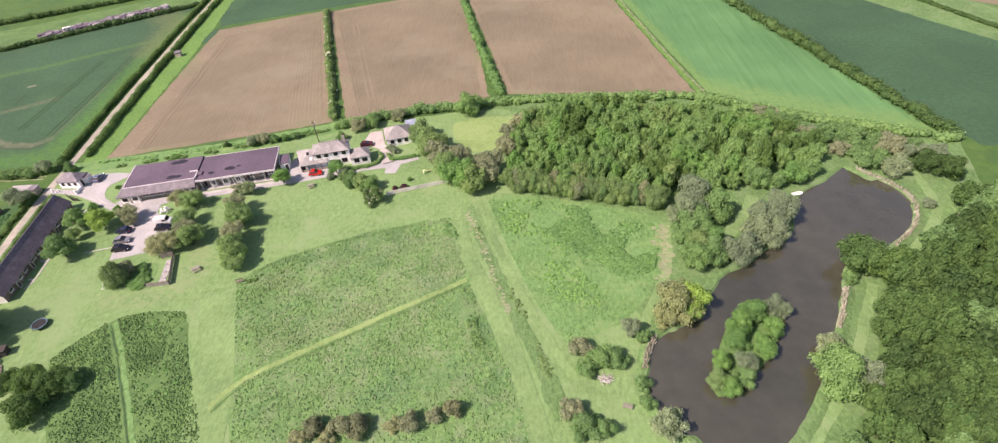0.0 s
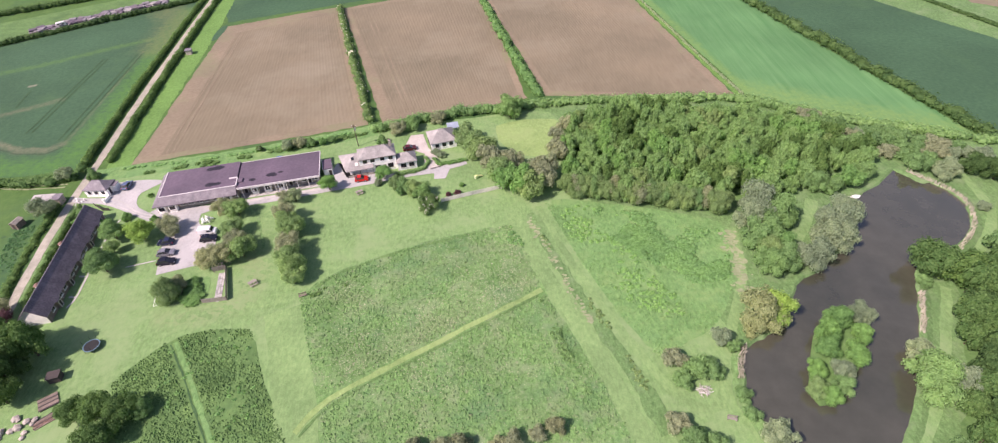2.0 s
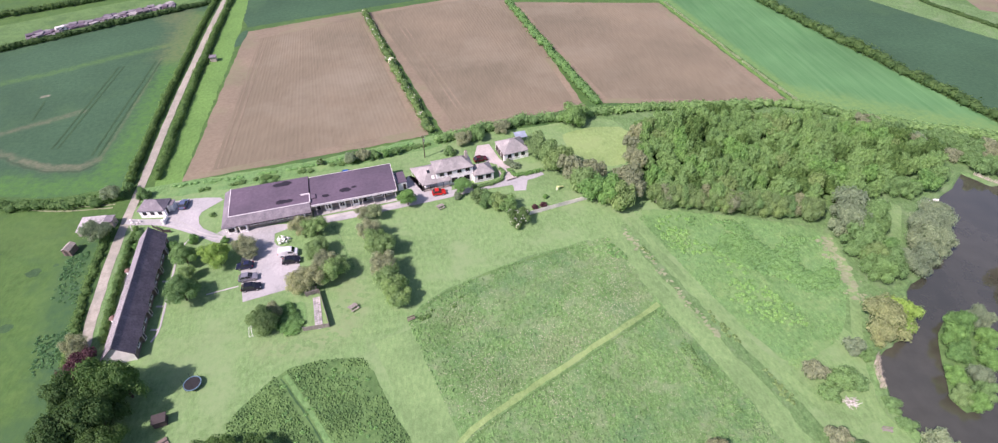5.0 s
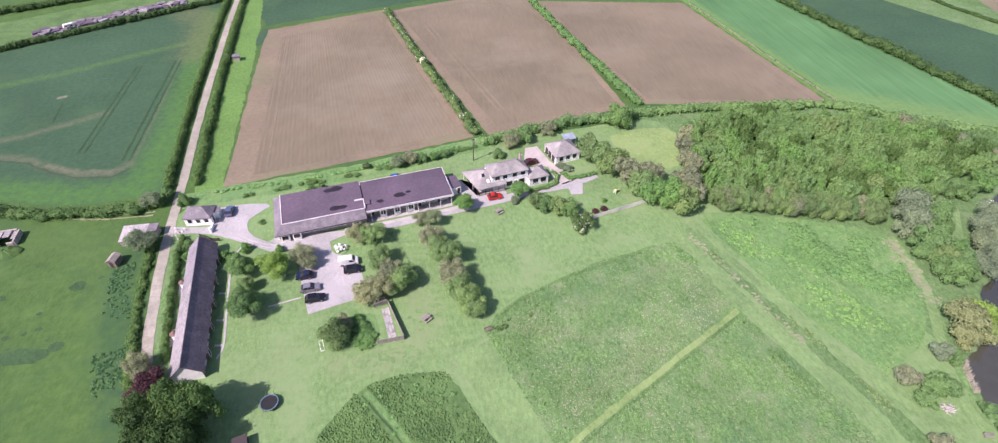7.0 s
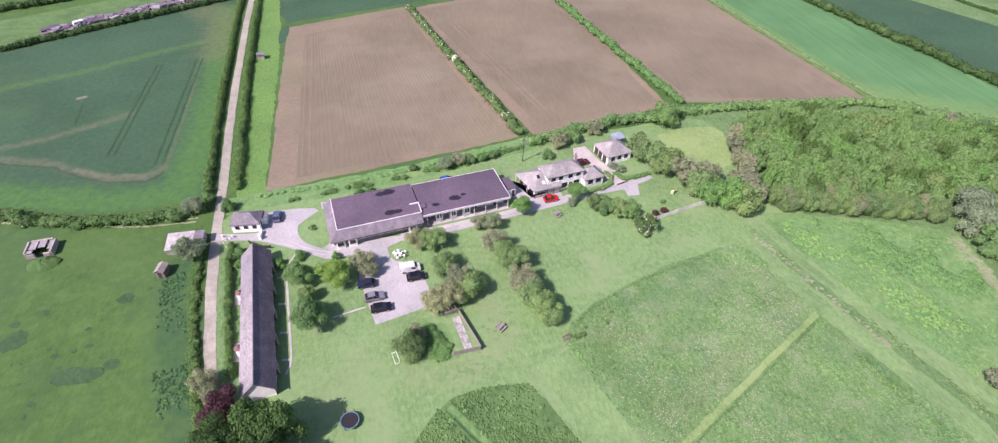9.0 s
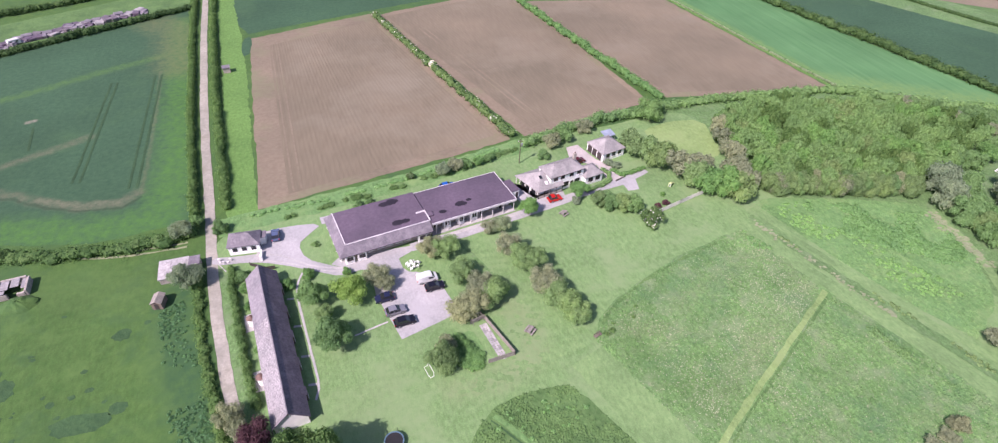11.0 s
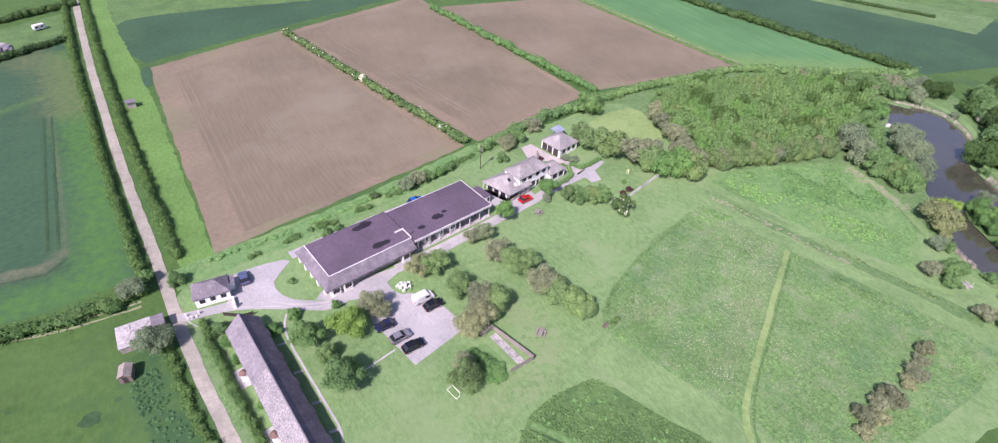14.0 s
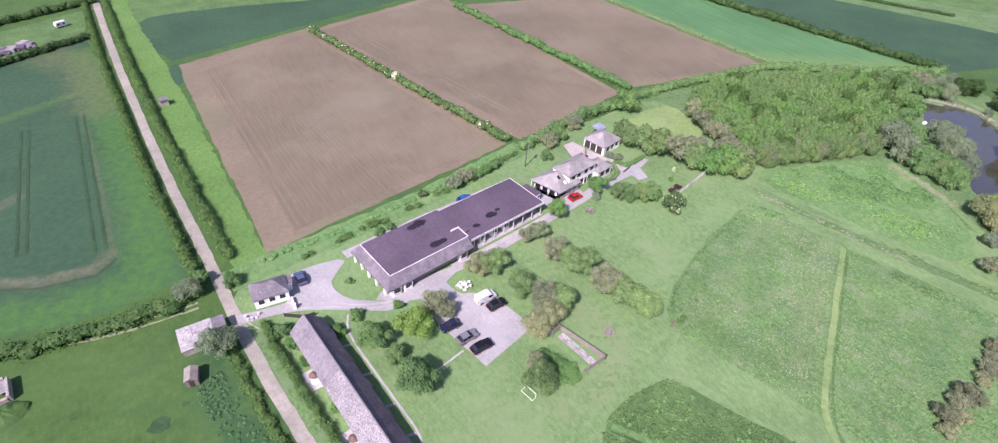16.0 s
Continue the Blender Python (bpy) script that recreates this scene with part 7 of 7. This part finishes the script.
# white ornaments on their grass plot
area("ornament_plot", [(-90.4, 102.2), (-90.0, 104.0), (-88.6, 104.6), (-87.0, 103.6), (-86.7, 101.6), (-88.0, 100.5), (-89.6, 100.9)], 0.12, M_LAWN, "round grass plot in the car park", 2)
rnd = random.Random(6)
for i in range(10):
    a, d = 2.4 * i, 0.42 * math.sqrt(i) + 0.1
    ob = thing("garden_chair", pose(-88.4 + d * math.cos(a), 102.4 + d * math.sin(a), 0.12, 0, 0, rnd.uniform(0, 360)), "white garden chair on the round grass plot", "chair", "white garden chairs")
    part("seat", box(-0.26, 0.26, -0.26, 0.26, 0.4, 0.45, 0.02), M_WHITE, ob)
    part("backrest", box(-0.26, 0.26, 0.22, 0.27, 0.45, 0.95, 0.02), M_WHITE, ob)
    for sx in (-0.22, 0.22):
        for sy in (-0.22, 0.22):
            part("leg", box(sx - 0.03, sx + 0.03, sy - 0.03, sy + 0.03, 0, 0.4), M_WHITE, ob)

# scrap and caravans along the far hedge
rnd = random.Random(12)
for i, (p, d) in enumerate(along([(-208, 229.8), (-196, 239.6), (-185, 246.8), (-166, 258.8)], 3.0)):
    ob = thing("scrap_pile", pose(p.x, p.y, 0, 0, 0, math.degrees(math.atan2(d.y, d.x))), "grey heap of scrap and old sheeting by the far hedge", "scrap", "scrap heaps")
    for k in range(6):
        bm = box(-1.5, 1.5, -1.2, 1.2, 0, rnd.uniform(0.35, 1.3), 0.12)
        bmesh.ops.transform(bm, matrix=Matrix.Translation((rnd.uniform(-1.2, 1.2), rnd.uniform(-2.2, 2.2), 0)) @ Matrix.Rotation(rnd.uniform(-0.8, 0.8), 4, "Z"), verts=bm.verts)
        part("sheet", bm, rnd.choice([M_SLATE, M_SLATEDARK, M_SLATE, M_CONCRETE, M_SLATEOLD, M_ROOF, M_ROOF]), ob)
def caravan(x, y, turn):
    ob = thing("caravan", pose(x, y, 0, 0, 0, turn) @ Matrix.Diagonal((0.8, 0.85, 0.85, 1)), "old white touring caravan beside the far hedge", "caravan", "old caravans")
    side = [(-2.2, 0.45), (-2.35, 1.3), (-2.0, 2.25), (1.9, 2.25), (2.3, 1.4), (2.2, 0.45)]
    n = len(side)
    pts = [(a, k * 1.05, b) for k in (-1, 1) for a, b in side]
    bm = solid(pts, [tuple(range(n))[::-1], tuple(range(n, 2 * n))] + [(i, (i + 1) % n, n + (i + 1) % n, n + i) for i in range(n)])
    bmesh.ops.bevel(bm, geom=bm.edges[:], offset=0.08, segments=2, affect="EDGES")
    part("body", bm, M_FASCIA, ob)
    for a in (-1.3, 0.9):
        part("window", box(a - 0.5, a + 0.5, -1.07, -1.055, 1.25, 1.8), M_GLASS, ob)
    for k in (-1, 1):
        part("wheel", box(-0.3, 0.3, k * 0.95 - 0.1, k * 0.95 + 0.1, 0, 0.6, 0.14), M_TYRE, ob)
    part("drawbar", box(2.2, 3.2, -0.05, 0.05, 0.42, 0.5), M_STEEL, ob)


caravan(-156.6, 272.9, 30)
caravan(-199.3, 235.1, 38)
hut = thing("garden_shed", pose(-100.6, 59.0, 0, 0, 0, 15), "small timber shed, coloured dark for the tree shade", "shed")
# Walls and roof are near black to carry the trees' shade in their colour.
part("wall", box(-1.0, 1.0, -0.8, 0.8, 0, 1.5), M_DARKWOOD, hut)
part("roof", box(-1.15, 1.15, -0.95, 0.95, 1.5, 1.6, 0.02), M_DARKWOOD, hut)
deck = thing("timber_deck", pose(-99.4, 54.2, 0, 0, 0, 35), "weathered timber deck under the corner trees", "deck")
for i in range(9):
    part("plank", box(-1.6, 1.6, -1.4 + i * 0.32, -1.12 + i * 0.32, 0.2, 0.26), M_BROWNWOOD if i % 3 else M_DARKWOOD, deck)
for x in (-1.4, 1.3):
    part("bearer", box(x, x + 0.1, -1.4, 1.44, 0, 0.2), M_DARKWOOD, deck)
stack = thing("timber_stack", pose(-98.2, 50.6, 0, 0, 0, 40), "stack of old grey and brown boards", "timber")
for i in range(14):
    bm = box(-1.5, 1.5, -0.1, 0.1, 0, 0.06)
    bmesh.ops.transform(bm, matrix=Matrix.Translation((rnd.uniform(-0.3, 0.3), -1 + 0.25 * (i % 8), 0.02 + 0.08 * (i // 8))) @ Matrix.Rotation(rnd.uniform(-0.08, 0.08), 4, "Z"), verts=bm.verts)
    part("board", bm, rnd.choice([M_BROWNWOOD, M_DARKWOOD, M_TERRACOTTA]), stack)
rocks = thing("rockery", pose(-102.4, 49.2, 0), "rockery of pale stones in the corner garden", "rockery")
for i in range(12):
    s = rnd.uniform(0.4, 0.9)
    bm = bmesh.new()
    bmesh.ops.create_icosphere(bm, subdivisions=1, radius=s)
    ox, oy = rnd.uniform(-3, 3), rnd.uniform(-2, 2)
    for v in bm.verts:
        v.co = Vector((v.co.x * rnd.uniform(0.8, 1.2) + ox, v.co.y * rnd.uniform(0.8, 1.2) + oy, v.co.z * 0.6 + s * 0.35))
    part("rock", bm, M_STONE, rocks)
